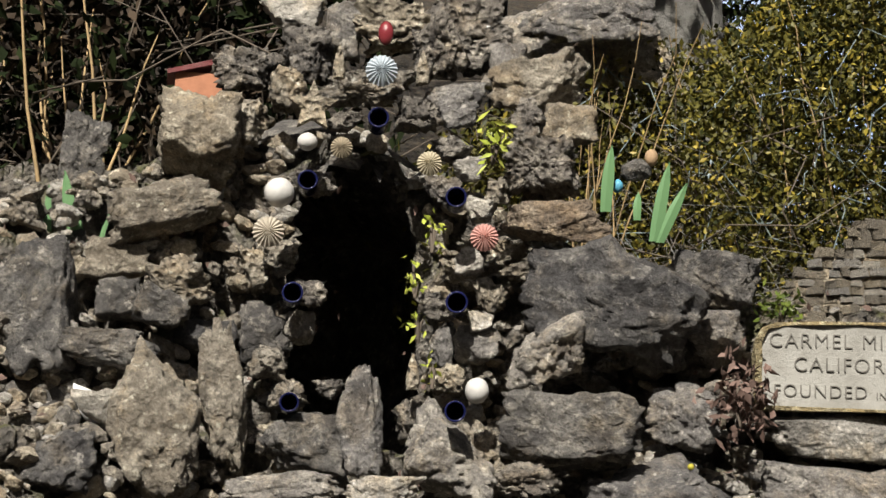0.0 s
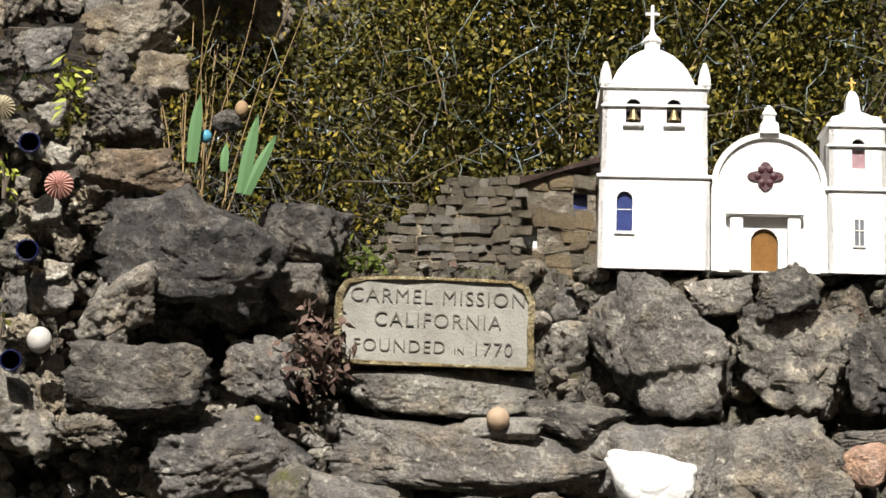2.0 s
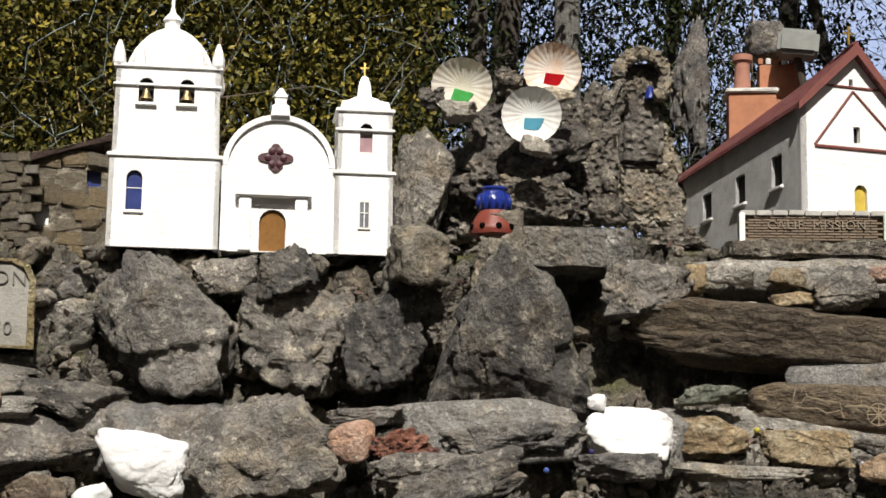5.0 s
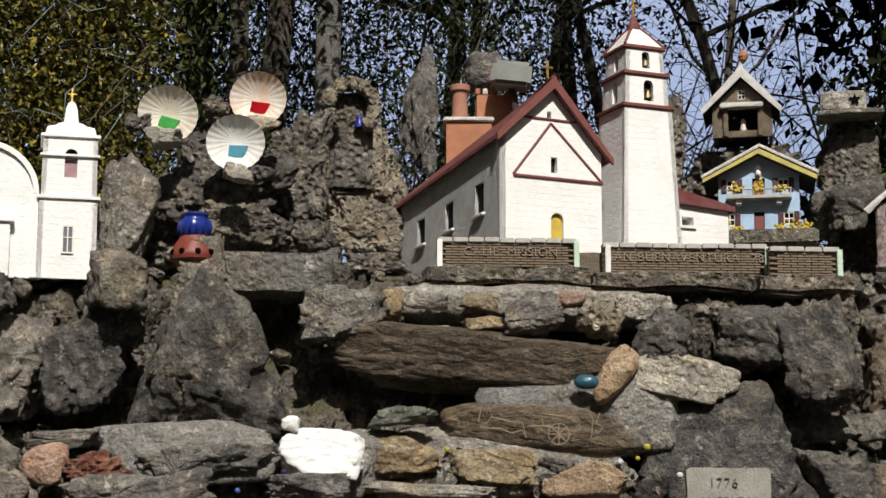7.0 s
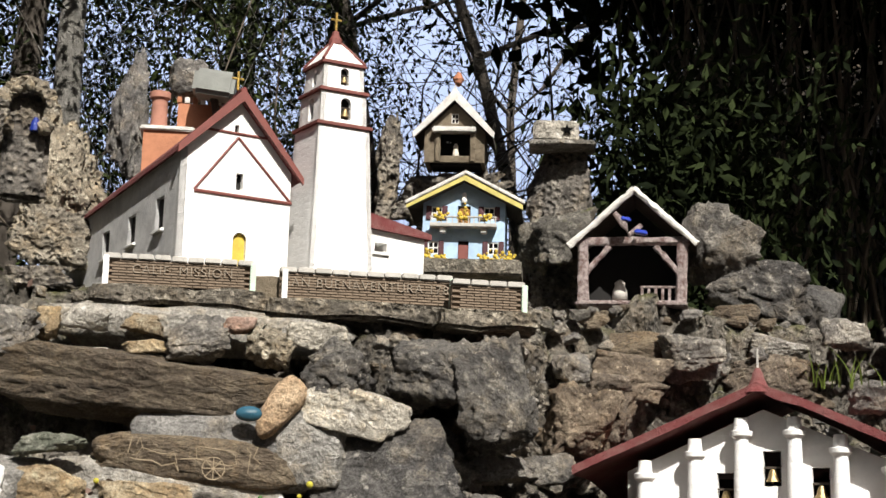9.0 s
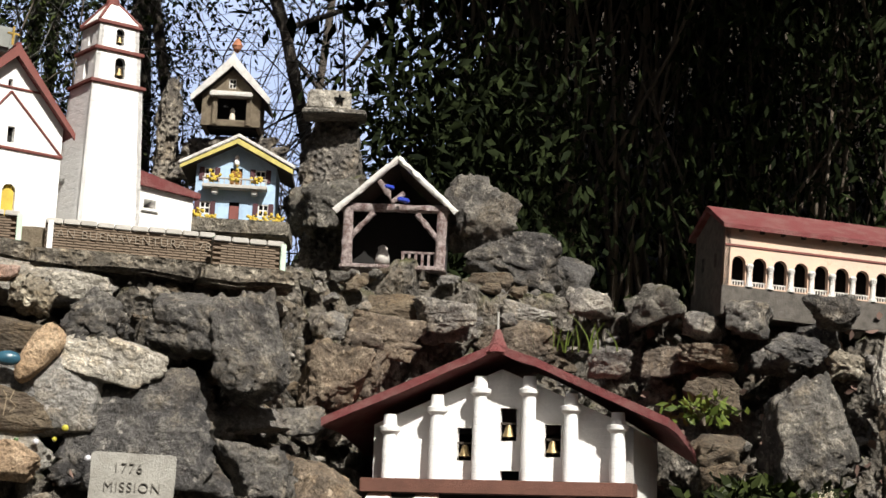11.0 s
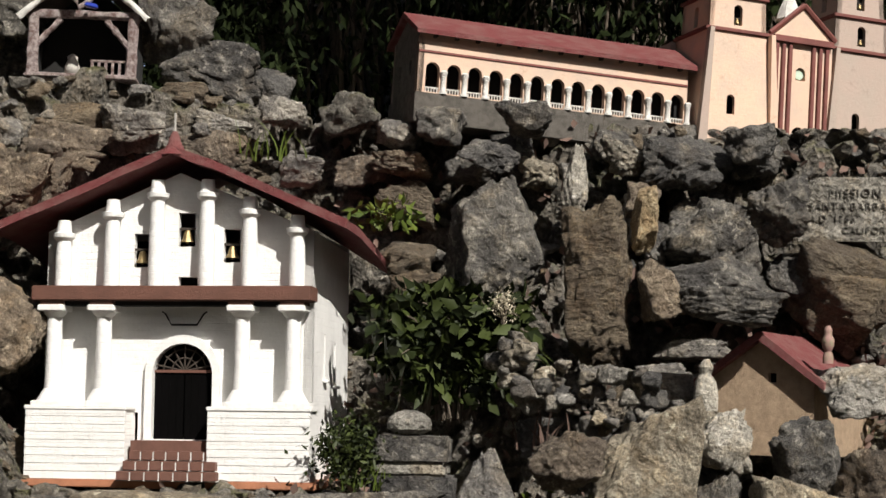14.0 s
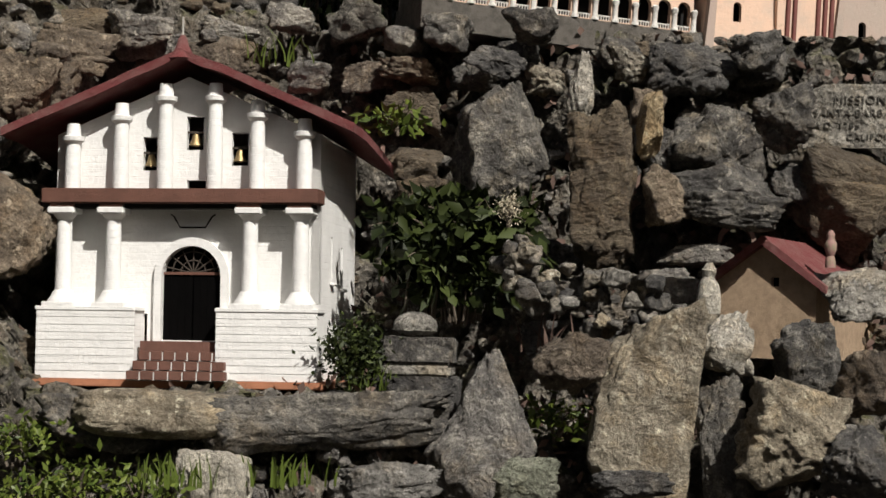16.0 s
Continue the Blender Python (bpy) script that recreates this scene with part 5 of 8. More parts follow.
rock(-2.895, 2.344, 2.046, 0.058, 0.07, 0.053, 34, -2, "paletufa", 80)
# sign and its slabs
rock(-2.565, 2.458, 1.425, 0.322, 0.183, 0.147, 33, -10, "grey", 81, level=5)
rock(-2.295, 2.774, 1.561, 0.434, 0.11, 0.088, 33, 1, "concrete", 82)
rock(-2.204, 2.745, 1.429, 0.588, 0.147, 0.088, 31, 2, "grey", 83, level=5)
rock(-2.013, 2.868, 1.509, 0.227, 0.097, 0.077, 28, 13, "dark", 84)
rock(-2.309, 2.541, 1.318, 0.262, 0.131, 0.105, 35, 5, "grey", 85)
rock(-2.563, 2.674, 1.883, 0.202, 0.143, 0.114, 37, 9, "dark", 86)
rock(-2.553, 2.634, 1.759, 0.176, 0.106, 0.095, 37, -1, "dark", 87)
rock(-2.501, 2.613, 1.641, 0.116, 0.069, 0.062, 37, -21, "grey", 88)
rock(-2.429, 2.473, 1.346, 0.099, 0.121, 0.089, 37, -1, "moss", 89)
rock(-2.121, 2.991, 1.769, 0.12, 0.108, 0.086, 28, -1, "grey", 90)
rock(-2.1, 2.972, 1.67, 0.13, 0.118, 0.095, 28, -1, "concrete", 91)
# under the white church
rock(-1.902, 3.011, 1.671, 0.33, 0.306, 0.184, 25, 3, "grey", 92, level=5)
rock(-1.641, 3.117, 1.641, 0.249, 0.231, 0.162, 20, 5, "grey", 93)
rock(-1.467, 3.166, 1.649, 0.185, 0.22, 0.13, 18, -7, "dark", 94)
rock(-1.417, 3.175, 1.772, 0.128, 0.204, 0.09, 17, -17, "moss", 95)
rock(-1.631, 3.033, 1.781, 0.166, 0.109, 0.076, 21, -11, "dark", 96, point=0.5)
rock(-1.791, 3.073, 1.782, 0.141, 0.082, 0.066, 23, -1, "grey", 97)
rock(-1.183, 3.204, 1.66, 0.375, 0.375, 0.206, 13, 5, "dark", 98, point=0.45)
rock(-1.226, 3.218, 1.842, 0.134, 0.174, 0.094, 14, -1, "tan", 99, point=0.4)
rock(-1.632, 2.929, 1.402, 0.291, 0.236, 0.118, 21, -23, "grey", 100, boxy=0.7)
rock(-1.261, 3.021, 1.35, 0.294, 0.109, 0.087, 15, -15, "grey", 101)
rock(-1.205, 3.129, 1.438, 0.236, 0.07, 0.063, 14, -5, "grey", 102)
rock(-1.472, 3.09, 1.486, 0.17, 0.045, 0.055, 18, -1, "grey", 103)
rock(-1.476, 3.012, 1.429, 0.109, 0.087, 0.069, 18, -13, "pink", 104, rough=0.03)
rock(-1.374, 3.042, 1.425, 0.139, 0.069, 0.062, 17, -11, "red", 105)
rock(-1.86, 2.866, 1.378, 0.187, 0.133, 0.093, 25, 5, "white", 106)
rock(-1.916, 2.78, 1.312, 0.077, 0.055, 0.049, 27, -21, "white", 107)
rock(-2.024, 2.751, 1.314, 0.132, 0.083, 0.066, 29, -1, "rust", 108)
rock(-1.816, 2.962, 1.456, 0.216, 0.057, 0.063, 24, -1, "grey", 109)
rock(-2.126, 2.667, 1.318, 0.132, 0.066, 0.059, 31, -1, "dark", 110)
# below the gabled church
rock(-0.67, 3.427, 1.659, 0.687, 0.164, 0.16, 11, 2, "brown", 111, boxy=0.72, level=5)
rock(-0.538, 3.451, 1.523, 0.432, 0.119, 0.13, 8, 2, "brown", 112, boxy=0.72, rough=0.03)
rock(-0.81, 3.335, 1.543, 0.152, 0.046, 0.055, 13, -2, "green", 113)
rock(-0.942, 3.337, 1.758, 0.201, 0.128, 0.102, 15, 4, "grey", 114)
rock(-0.776, 3.406, 1.805, 0.099, 0.057, 0.051, 12, -0, "pale", 115, rough=0.035)
rock(-0.857, 3.402, 1.79, 0.062, 0.074, 0.056, 13, -0, "ochre", 116)
rock(-0.663, 3.439, 1.795, 0.093, 0.052, 0.047, 10, -0, "ochre", 117)
rock(-0.654, 3.424, 1.748, 0.098, 0.032, 0.038, 10, -0, "ochre", 118)
rock(-0.542, 3.427, 1.767, 0.177, 0.104, 0.062, 9, -4, "grey", 119, point=0.5)
rock(-0.465, 3.456, 1.8, 0.071, 0.039, 0.035, 7, -0, "pink", 120, rough=0.04)
rock(-0.404, 3.481, 1.759, 0.111, 0.099, 0.079, 6, -0, "paletufa", 121)
rock(-0.304, 3.501, 1.784, 0.149, 0.062, 0.056, 5, 4, "pale", 122)
rock(-0.26, 3.48, 1.716, 0.153, 0.141, 0.112, 4, -6, "dark", 123)
rock(-0.368, 3.423, 1.629, 0.067, 0.143, 0.06, 6, 32, "cobble", 124, rough=0.03, shape="smooth finger-like")
rock(-0.538, 3.438, 1.595, 0.183, 0.027, 0.038, 8, 2, "rust", 125)
rock(-0.223, 3.472, 1.628, 0.238, 0.105, 0.084, 4, 14, "pale", 126, rough=0.05)
rock(-0.287, 3.476, 1.542, 0.081, 0.068, 0.055, 5, -0, "pink", 127, rough=0.03)
rock(-0.964, 3.249, 1.457, 0.18, 0.112, 0.09, 16, 4, "white", 128)
rock(-1.021, 3.212, 1.52, 0.04, 0.038, 0.034, 17, -0, "white", 129)
rock(-0.814, 3.345, 1.457, 0.159, 0.094, 0.075, 13, -4, "ochre", 130, rough=0.06)
rock(-0.627, 3.38, 1.437, 0.207, 0.079, 0.064, 10, 3, "ochre", 131, rough=0.06)
rock(-0.495, 3.424, 1.442, 0.085, 0.041, 0.041, 8, -0, "moss", 132)
rock(-0.43, 3.393, 1.4, 0.185, 0.093, 0.075, 7, -8, "cobble", 133, rough=0.04)
rock(-0.164, 3.5, 1.47, 0.425, 0.304, 0.182, 3, -6, "dark", 134, level=5, point=0.45)
rock(-0.063, 3.537, 1.715, 0.198, 0.173, 0.138, 1, 10, "dark", 135)
rock(0.063, 3.515, 1.671, 0.166, 0.258, 0.116, -1, -6, "dark", 136)
rock(-1.167, 3.157, 1.446, 0.265, 0.073, 0.066, 19, 2, "grey", 137)
rock(-0.966, 3.156, 1.39, 0.173, 0.058, 0.052, 16, -0, "grey", 138)
rock(-0.739, 3.272, 1.384, 0.282, 0.042, 0.042, 12, -0, "pale", 139)
rock(-1.299, 3.002, 1.381, 0.252, 0.069, 0.062, 22, -4, "grey", 140)
rock(-0.793, 3.399, 1.726, 0.147, 0.034, 0.041, 12, -0, "pale", 141)
# tufa behind the shells and the church
rock(-1.274, 3.437, 2.071, 0.367, 0.29, 0.174, 19, 6, "tufa", 142, level=5)
rock(-1.119, 3.548, 2.134, 0.171, 0.289, 0.137, 17, -0, "tufa", 143)
rock(-1.209, 3.411, 1.992, 0.217, 0.121, 0.109, 18, -0, "tufa", 144)
rock(-1.178, 4.449, 2.280, 0.309, 0.491, 0.200, 16, -8, "paletufa", 145, level=5, point=0.45, boxy=1.0, rough=0.2)
rock(-1.089, 4.106, 2.097, 0.223, 0.193, 0.116, 14, -0, "paletufa", 146)
rock(-1.070, 4.674, 2.560, 0.129, 0.420, 0.120, 15, 2, "grey", 147, point=0.3, boxy=1.0, rough=0.13)
rock(-0.796, 4.271, 2.543, 0.124, 0.124, 0.099, 10, -0, "grey", 148)
rock(-1.442, 3.315, 2.008, 0.153, 0.242, 0.122, 22, -0, "grey", 149)
rock(-1.04, 3.447, 1.954, 0.114, 0.076, 0.069, 16, -0, "tufa", 150)
rock(-0.923, 3.534, 1.902, 0.168, 0.057, 0.051, 14, -0, "tufa", 151)
rock(-1.28, 3.44, 2.251, 0.066, 0.092, 0.053, 19, -0, "tufa", 152)
rock(-1.344, 3.277, 2.157, 0.085, 0.049, 0.044, 15, -1, "pale", 153)
rock(-1.149, 3.354, 2.2, 0.098, 0.044, 0.04, 12, -1, "pale", 154)
rock(-1.175, 3.295, 2.076, 0.072, 0.048, 0.043, 12, -1, "pale", 155)
rock(-1.412, 3.295, 2.193, 0.061, 0.061, 0.055, 16, -1, "tufa", 156)
rock(-1.25, 3.369, 2.236, 0.075, 0.062, 0.056, 13, -1, "tufa", 157)
# between the wall and the stable
rock(0.051, 3.736, 1.692, 0.16, 0.252, 0.096, 3, -6, "grey", 158, point=0.45)
rock(0.236, 3.772, 1.644, 0.179, 0.167, 0.117, 0, 4, "rust", 159)
rock(-0.121, 3.76, 1.765, 0.137, 0.137, 0.109, 6, -2, "grey", 160)
rock(0.165, 4.408, 2.281, 0.191, 0.323, 0.153, 1, -2, "tufa", 161, point=0.22, rough=0.07, boxy=0.9)
rock(-0.316, 4.622, 2.364, 0.094, 0.384, 0.100, 7, 3, "tufa", 162, point=0.3, boxy=1.0)
rock(0.574, 4.28, 2.122, 0.213, 0.213, 0.17, -4, 12, "dark", 163)
rock(0.669, 4.255, 2.012, 0.269, 0.156, 0.124, -6, 8, "dark", 164)
rock(0.817, 4.275, 1.971, 0.114, 0.136, 0.091, -8, 8, "dark", 165)
rock(0.699, 4.09, 1.856, 0.152, 0.06, 0.054, -6, 1, "pale", 166)
rock(0.691, 4.074, 1.774, 0.256, 0.128, 0.102, -6, 4, "rust", 167)
rock(0.183, 4.323, 2.153, 0.172, 0.158, 0.126, 1, -2, "moss", 168)
rock(0.11, 4.37, 2.13, 0.131, 0.145, 0.105, 2, -2, "moss", 169)
rock(0.585, 4.154, 1.933, 0.152, 0.069, 0.062, -5, -2, "brown", 170)
rock(0.208, 3.957, 1.774, 0.117, 0.078, 0.07, 1, -2, "grey", 171)
rock(0.365, 4.024, 1.831, 0.159, 0.093, 0.084, -2, -2, "brown", 172)
rock(0.496, 4.021, 1.807, 0.146, 0.106, 0.085, -3, -2, "grey", 173)
rock(-0.125, 4.526, 2.252, 0.335, 0.236, 0.160, 4, 0, "tufa", 174, level=5)
rock(0.185, 4.424, 2.001, 0.220, 0.338, 0.140, 0, 3, "tufa", 175, point=0.2)
rock(-1.287, 3.502, 1.951, 0.470, 0.178, 0.160, 14, 0, "tufa", 259)
rock(-1.371, 3.111, 1.819, 0.139, 0.139, 0.100, 17, 0, "moss", 260)
rock(0.062, 3.618, 1.528, 0.178, 0.071, 0.064, 3, -2, "grey", 176)
rock(0.167, 3.682, 1.533, 0.133, 0.073, 0.065, 1, -2, "dark", 177)
rock(-0.156, 3.547, 1.501, 0.374, 0.175, 0.088, 7, -16, "dark", 178, level=5)
# slope below the arcaded church
rock(1.289, 3.597, 1.506, 0.310, 0.360, 0.160, -9, -13, "dark", 179, point=0.5, boxy=0.72, rough=0.06)
rock(1.497, 3.752, 1.702, 0.083, 0.202, 0.088, -14, 0, "pale", 180, point=0.5)
rock(1.496, 3.489, 1.455, 0.164, 0.370, 0.130, -13, -8, "brown", 181, rough=0.07)
rock(1.796, 3.642, 1.585, 0.238, 0.198, 0.208, -18, -3, "dark", 182)
rock(1.789, 3.593, 1.478, 0.289, 0.118, 0.124, -18, -3, "dark", 183)
rock(1.647, 3.697, 1.666, 0.083, 0.088, 0.095, -16, -3, "rust", 184)
rock(1.665, 3.655, 1.565, 0.079, 0.146, 0.083, -16, -17, "grey", 185)
rock(0.994, 3.916, 1.866, 0.137, 0.117, 0.134, -6, -3, "moss", 186)
rock(1.194, 3.807, 1.83, 0.121, 0.101, 0.116, -9, -3, "dark", 187)
rock(1.299, 3.768, 1.765, 0.147, 0.08, 0.092, -11, 11, "dark", 188)
rock(1.108, 3.849, 1.748, 0.149, 0.068, 0.078, -8, 5, "rust", 189)
rock(1.739, 3.714, 1.761, 0.189, 0.128, 0.135, -17, -3, "dark", 190)
rock(1.611, 3.749, 1.77, 0.108, 0.095, 0.1, -15, -3, "paletufa", 191)
rock(1.385, 3.799, 1.856, 0.136, 0.081, 0.086, -12, -3, "dark", 192)
rock(1.895, 3.687, 1.808, 0.123, 0.096, 0.1, -19, -3, "dark", 193)
rock(1.943, 3.621, 1.645, 0.147, 0.161, 0.155, -20, -3, "dark", 194)
rock(1.13, 3.825, 1.516, 0.134, 0.094, 0.108, -8, -3, "brown", 195)
rock(0.212, 3.779, 1.761, 0.093, 0.079, 0.091, 5, -3, "grey", 196)
rock(0.292, 3.78, 1.727, 0.106, 0.053, 0.061, 3, -3, "rust", 197)
rock(0.88, 3.883, 1.723, 0.108, 0.081, 0.093, -5, -3, "grey", 198)
rock(0.235, 3.574, 1.329, 0.235, 0.235, 0.141, 4, 7, "rust", 199)
rock(0.093, 3.498, 1.415, 0.183, 0.134, 0.108, 7, -3, "dark", 200)
rock(0.063, 3.569, 1.675, 0.138, 0.264, 0.083, 7, -7, "grey", 201, point=0.4)
rock(1.1, 3.884, 1.82, 0.119, 0.079, 0.071, -7, 8, "grey", 202)
rock(1.027, 3.925, 1.734, 0.146, 0.08, 0.072, -5, -8, "rust", 203)
rock(1.133, 3.89, 1.662, 0.158, 0.105, 0.095, -7, 12, "brown", 204)
rock(0.99, 4.013, 1.874, 0.136, 0.095, 0.086, -5, -2, "moss", 205)
rock(1.278, 3.892, 1.743, 0.133, 0.08, 0.072, -9, -2, "dark", 206)
rock(1.371, 3.893, 1.796, 0.12, 0.093, 0.084, -10, -2, "dark", 207)
rock(1.435, 3.864, 1.741, 0.106, 0.08, 0.072, -11, -2, "paletufa", 208)
rock(1.609, 3.856, 1.817, 0.121, 0.08, 0.072, -14, -2, "dark", 209)
rock(1.696, 3.815, 1.735, 0.12, 0.12, 0.108, -15, -2, "dark", 210)
rock(1.664, 3.787, 1.637, 0.092, 0.145, 0.083, -15, 8, "pale", 211)
rock(1.805, 3.815, 1.781, 0.174, 0.107, 0.097, -17, -2, "dark", 212)
rock(1.936, 3.793, 1.798, 0.148, 0.108, 0.097, -18, -2, "dark", 213)
rock(1.721, 3.737, 1.491, 0.142, 0.155, 0.128, -16, -2, "grey", 214)
rock(1.87, 3.703, 1.521, 0.195, 0.117, 0.105, -18, -2, "dark", 215)
rock(2.022, 3.638, 1.497, 0.194, 0.142, 0.128, -20, -2, "dark", 216)
rock(2.082, 3.55, 1.444, 0.166, 0.14, 0.112, -22, -2, "brown", 217)
rock(1.752, 3.649, 1.334, 0.179, 0.051, 0.046, -17, -2, "grey", 218)
rock(1.678, 3.613, 1.268, 0.151, 0.063, 0.056, -16, -2, "grey", 219)
rock(1.144, 3.822, 1.472, 0.116, 0.09, 0.081, -7, -2, "brown", 220)
rock(0.348, 3.919, 1.757, 0.198, 0.119, 0.107, 4, 4, "rust", 221)
rock(0.485, 3.961, 1.824, 0.161, 0.094, 0.084, 2, -2, "grey", 222)
rock(0.28, 3.881, 1.67, 0.17, 0.144, 0.129, 5, -2, "rust", 223)
rock(0.84, 3.998, 1.877, 0.122, 0.081, 0.073, -3, -2, "grey", 224)
# round the pillared church and the last corner
rock(1.537, 3.240, 1.012, 0.220, 0.440, 0.130, -14, 2, "tan", 225, level=5, boxy=0.72, rough=0.055)
rock(1.230, 3.256, 0.952, 0.291, 0.324, 0.150, -9, 4, "grey", 226, point=0.8, rough=0.06)
rock(1.276, 3.126, 0.864, 0.141, 0.098, 0.059, -11, -8, "green", 227)
rock(0.898, 3.313, 0.955, 0.583, 0.121, 0.160, -4, -3, "dark", 228, level=5, boxy=0.7, rough=0.07)
rock(0.582, 3.358, 0.957, 0.370, 0.113, 0.200, 1, -2, "tan", 229, boxy=0.7, rough=0.03)
rock(0.482, 3.373, 0.936, 0.303, 0.112, 0.120, 2, 2, "dark", 230, boxy=0.7)
rock(0.688, 3.237, 0.834, 0.157, 0.136, 0.110, 0, 0, "pale", 231, boxy=0.68, rough=0.04)
rock(1.021, 3.168, 0.854, 0.206, 0.076, 0.068, -7, -2, "concrete", 233)
rock(1.786, 3.084, 0.966, 0.215, 0.221, 0.151, -20, 6, "tan", 234)
rock(1.679, 3.191, 0.95, 0.113, 0.261, 0.079, -17, -2, "dark", 235)
rock(1.997, 3.286, 1.249, 0.179, 0.12, 0.084, -22, -10, "pale", 236)
rock(1.859, 3.199, 1.101, 0.161, 0.184, 0.113, -20, 4, "dark", 237)
rock(1.744, 3.375, 1.116, 0.114, 0.096, 0.077, -18, -2, "pale", 238)
rock(1.709, 3.426, 1.174, 0.085, 0.109, 0.068, -17, -2, "paletufa", 239)
rock(1.944, 3.1, 1.068, 0.136, 0.136, 0.108, -22, -2, "rust", 240)
rock(2.080, 3.587, 1.473, 0.261, 0.255, 0.140, -21, 28, "brown", 241, boxy=0.7, rough=0.05)
rock(1.585, 3.450, 1.596, 0.060, 0.151, 0.060, -14, 4, "ochre", 254, rough=0.05)
rock(1.612, 3.432, 1.450, 0.102, 0.138, 0.070, -15, -18, "rust", 255)
rock(1.753, 3.394, 1.415, 0.251, 0.084, 0.100, -17, 0, "dark", 256)
rock(1.685, 3.193, 1.141, 0.112, 0.135, 0.060, -17, 5, "pale", 257, rough=0.14)
rock(1.377, 3.219, 1.089, 0.156, 0.128, 0.100, -12, 4, "rust", 258)
rock(1.439, 3.502, 1.122, 0.218, 0.109, 0.087, -12, -0, "dark", 242)
rock(1.394, 3.6, 1.218, 0.099, 0.087, 0.078, -11, -2, "tufa", 243)
rock(1.498, 3.612, 1.235, 0.112, 0.1, 0.09, -13, -2, "tufa", 244)
rock(1.566, 3.569, 1.187, 0.099, 0.075, 0.067, -14, -2, "tufa", 245)
rock(1.345, 3.769, 1.335, 0.142, 0.142, 0.113, -10, 8, "tufa", 246)
rock(1.449, 3.692, 1.311, 0.127, 0.102, 0.092, -12, -2, "tufa", 247)
rock(1.669, 3.581, 1.253, 0.201, 0.075, 0.068, -16, -2, "grey", 248)
rock(0.249, 3.816, 1.342, 0.18, 0.245, 0.126, 6, 2, "moss", 249)
rock(0.266, 3.659, 1.044, 0.112, 0.149, 0.089, 6, -2, "brown", 250)
rock(0.228, 3.886, 1.642, 0.145, 0.159, 0.116, 6, -2, "rust", 251)
rock(1.462, 3.032, 0.866, 0.16, 0.064, 0.058, -15, -2, "dark", 252)
rock(1.87, 2.977, 0.923, 0.141, 0.141, 0.127, -22, -2, "dark", 253)

# a heap of knobbly stones beside the shrub
_rng = random.Random(61)
for _k in range(44):
    _q = _rng.uniform(-0.16, 0.16)
    _s = _rng.uniform(0.03, 0.062)
    rock(1.424 + _q, 3.347 + _rng.uniform(-0.02, 0.06) - 0.2 * _q, 1.252 - 0.28 * _q + _rng.uniform(-0.085, 0.05), _s, _s * _rng.uniform(0.7, 0.95), _s * 0.9, _rng.uniform(0, 90), _rng.uniform(-20, 20), ("tufa", "concrete", "paletufa", "dark", "grey")[_k % 5], 600 + _k, shape="rounded knobbly", level=3, rough=0.06, boxy=0.95)


# ---- smaller stones pressed into the bank ----
def bank_point(b, q):
    rr, zz = bank_profile(b)
    s = np.r_[0, np.cumsum(np.hypot(np.diff(rr), np.diff(zz)))]
    k = s[1] + q * (s[5] - s[1])
    return polar(b, float(np.interp(k, s, rr)), float(np.interp(k, s, zz)))


def small_stones(name, count, b0, b1, q0, q1, lo, hi, mats, seed, label):
    """Countless small stones in one mesh a material."""
    rng = np.random.RandomState(seed)
    for mi, mat in enumerate(mats):
        vs, fs, base = [], [], 0
        for i in range(count // len(mats)):
            b = rng.uniform(b0, b1)
            c = bank_point(b, rng.uniform(q0, q1))
            if in_mouth(c) or abs(b - CAVE_B) < 2.0 and CAVE_FLOOR - 0.1 < c.z < CAVE_TOP:
                continue
            s = rng.uniform(lo, hi) ** 1.0
            v, f = rock_shape(int(rng.randint(1 << 20)), s * rng.uniform(0.9, 1.6), s, s * rng.uniform(0.6, 1.1), 0.12, 9, 2)
            turn = np.array(Euler(rng.uniform(-0.5, 0.5, 3) + [0, 0, -radians(b)]).to_matrix())
            vs.append(v @ turn.T + np.array(c))
            fs += [[k + base for k in q] for q in f]
            base += len(v)
        ob = data_part(name, np.vstack(vs).tolist(), fs, ROCKS[mat], smooth=False)
        tagged(ob, label, "stones", kind="stuff")


small_stones("rubble_stones", 1500, -66, -40, 0.0, 0.78, 0.014, 0.05, ("paletufa", "pale", "tan", "tufa"), 3, "small pale stones mortared round the grotto")
small_stones("rubble_stones", 700, -42, 4, 0.0, 0.8, 0.015, 0.05, ("grey", "paletufa", "moss"), 4, "small grey stones mortared into the bank")
small_stones("rubble_stones", 1900, -3, 38, 0.0, 0.85, 0.012, 0.045, ("grey", "dark", "moss", "brown"), 5, "loose mixed stones on the slope")

# ---- signs, shells, pots and other small things ----
YELLOWMORTAR = rock_material("yellow_mortar", (0.18, 0.15, 0.08), (0.27, 0.22, 0.12), (0.36, 0.32, 0.21), stain=0.35)
SIGNSTONE = plain_material("pale_cast_stone", (0.31, 0.3, 0.265), 0.9, grime=0.55, scale=40, second=(0.235, 0.225, 0.195), bump=0.6, depth=0.006)
INK = plain_material("weathered_lettering", (0.15, 0.14, 0.12), 0.9, scale=80)


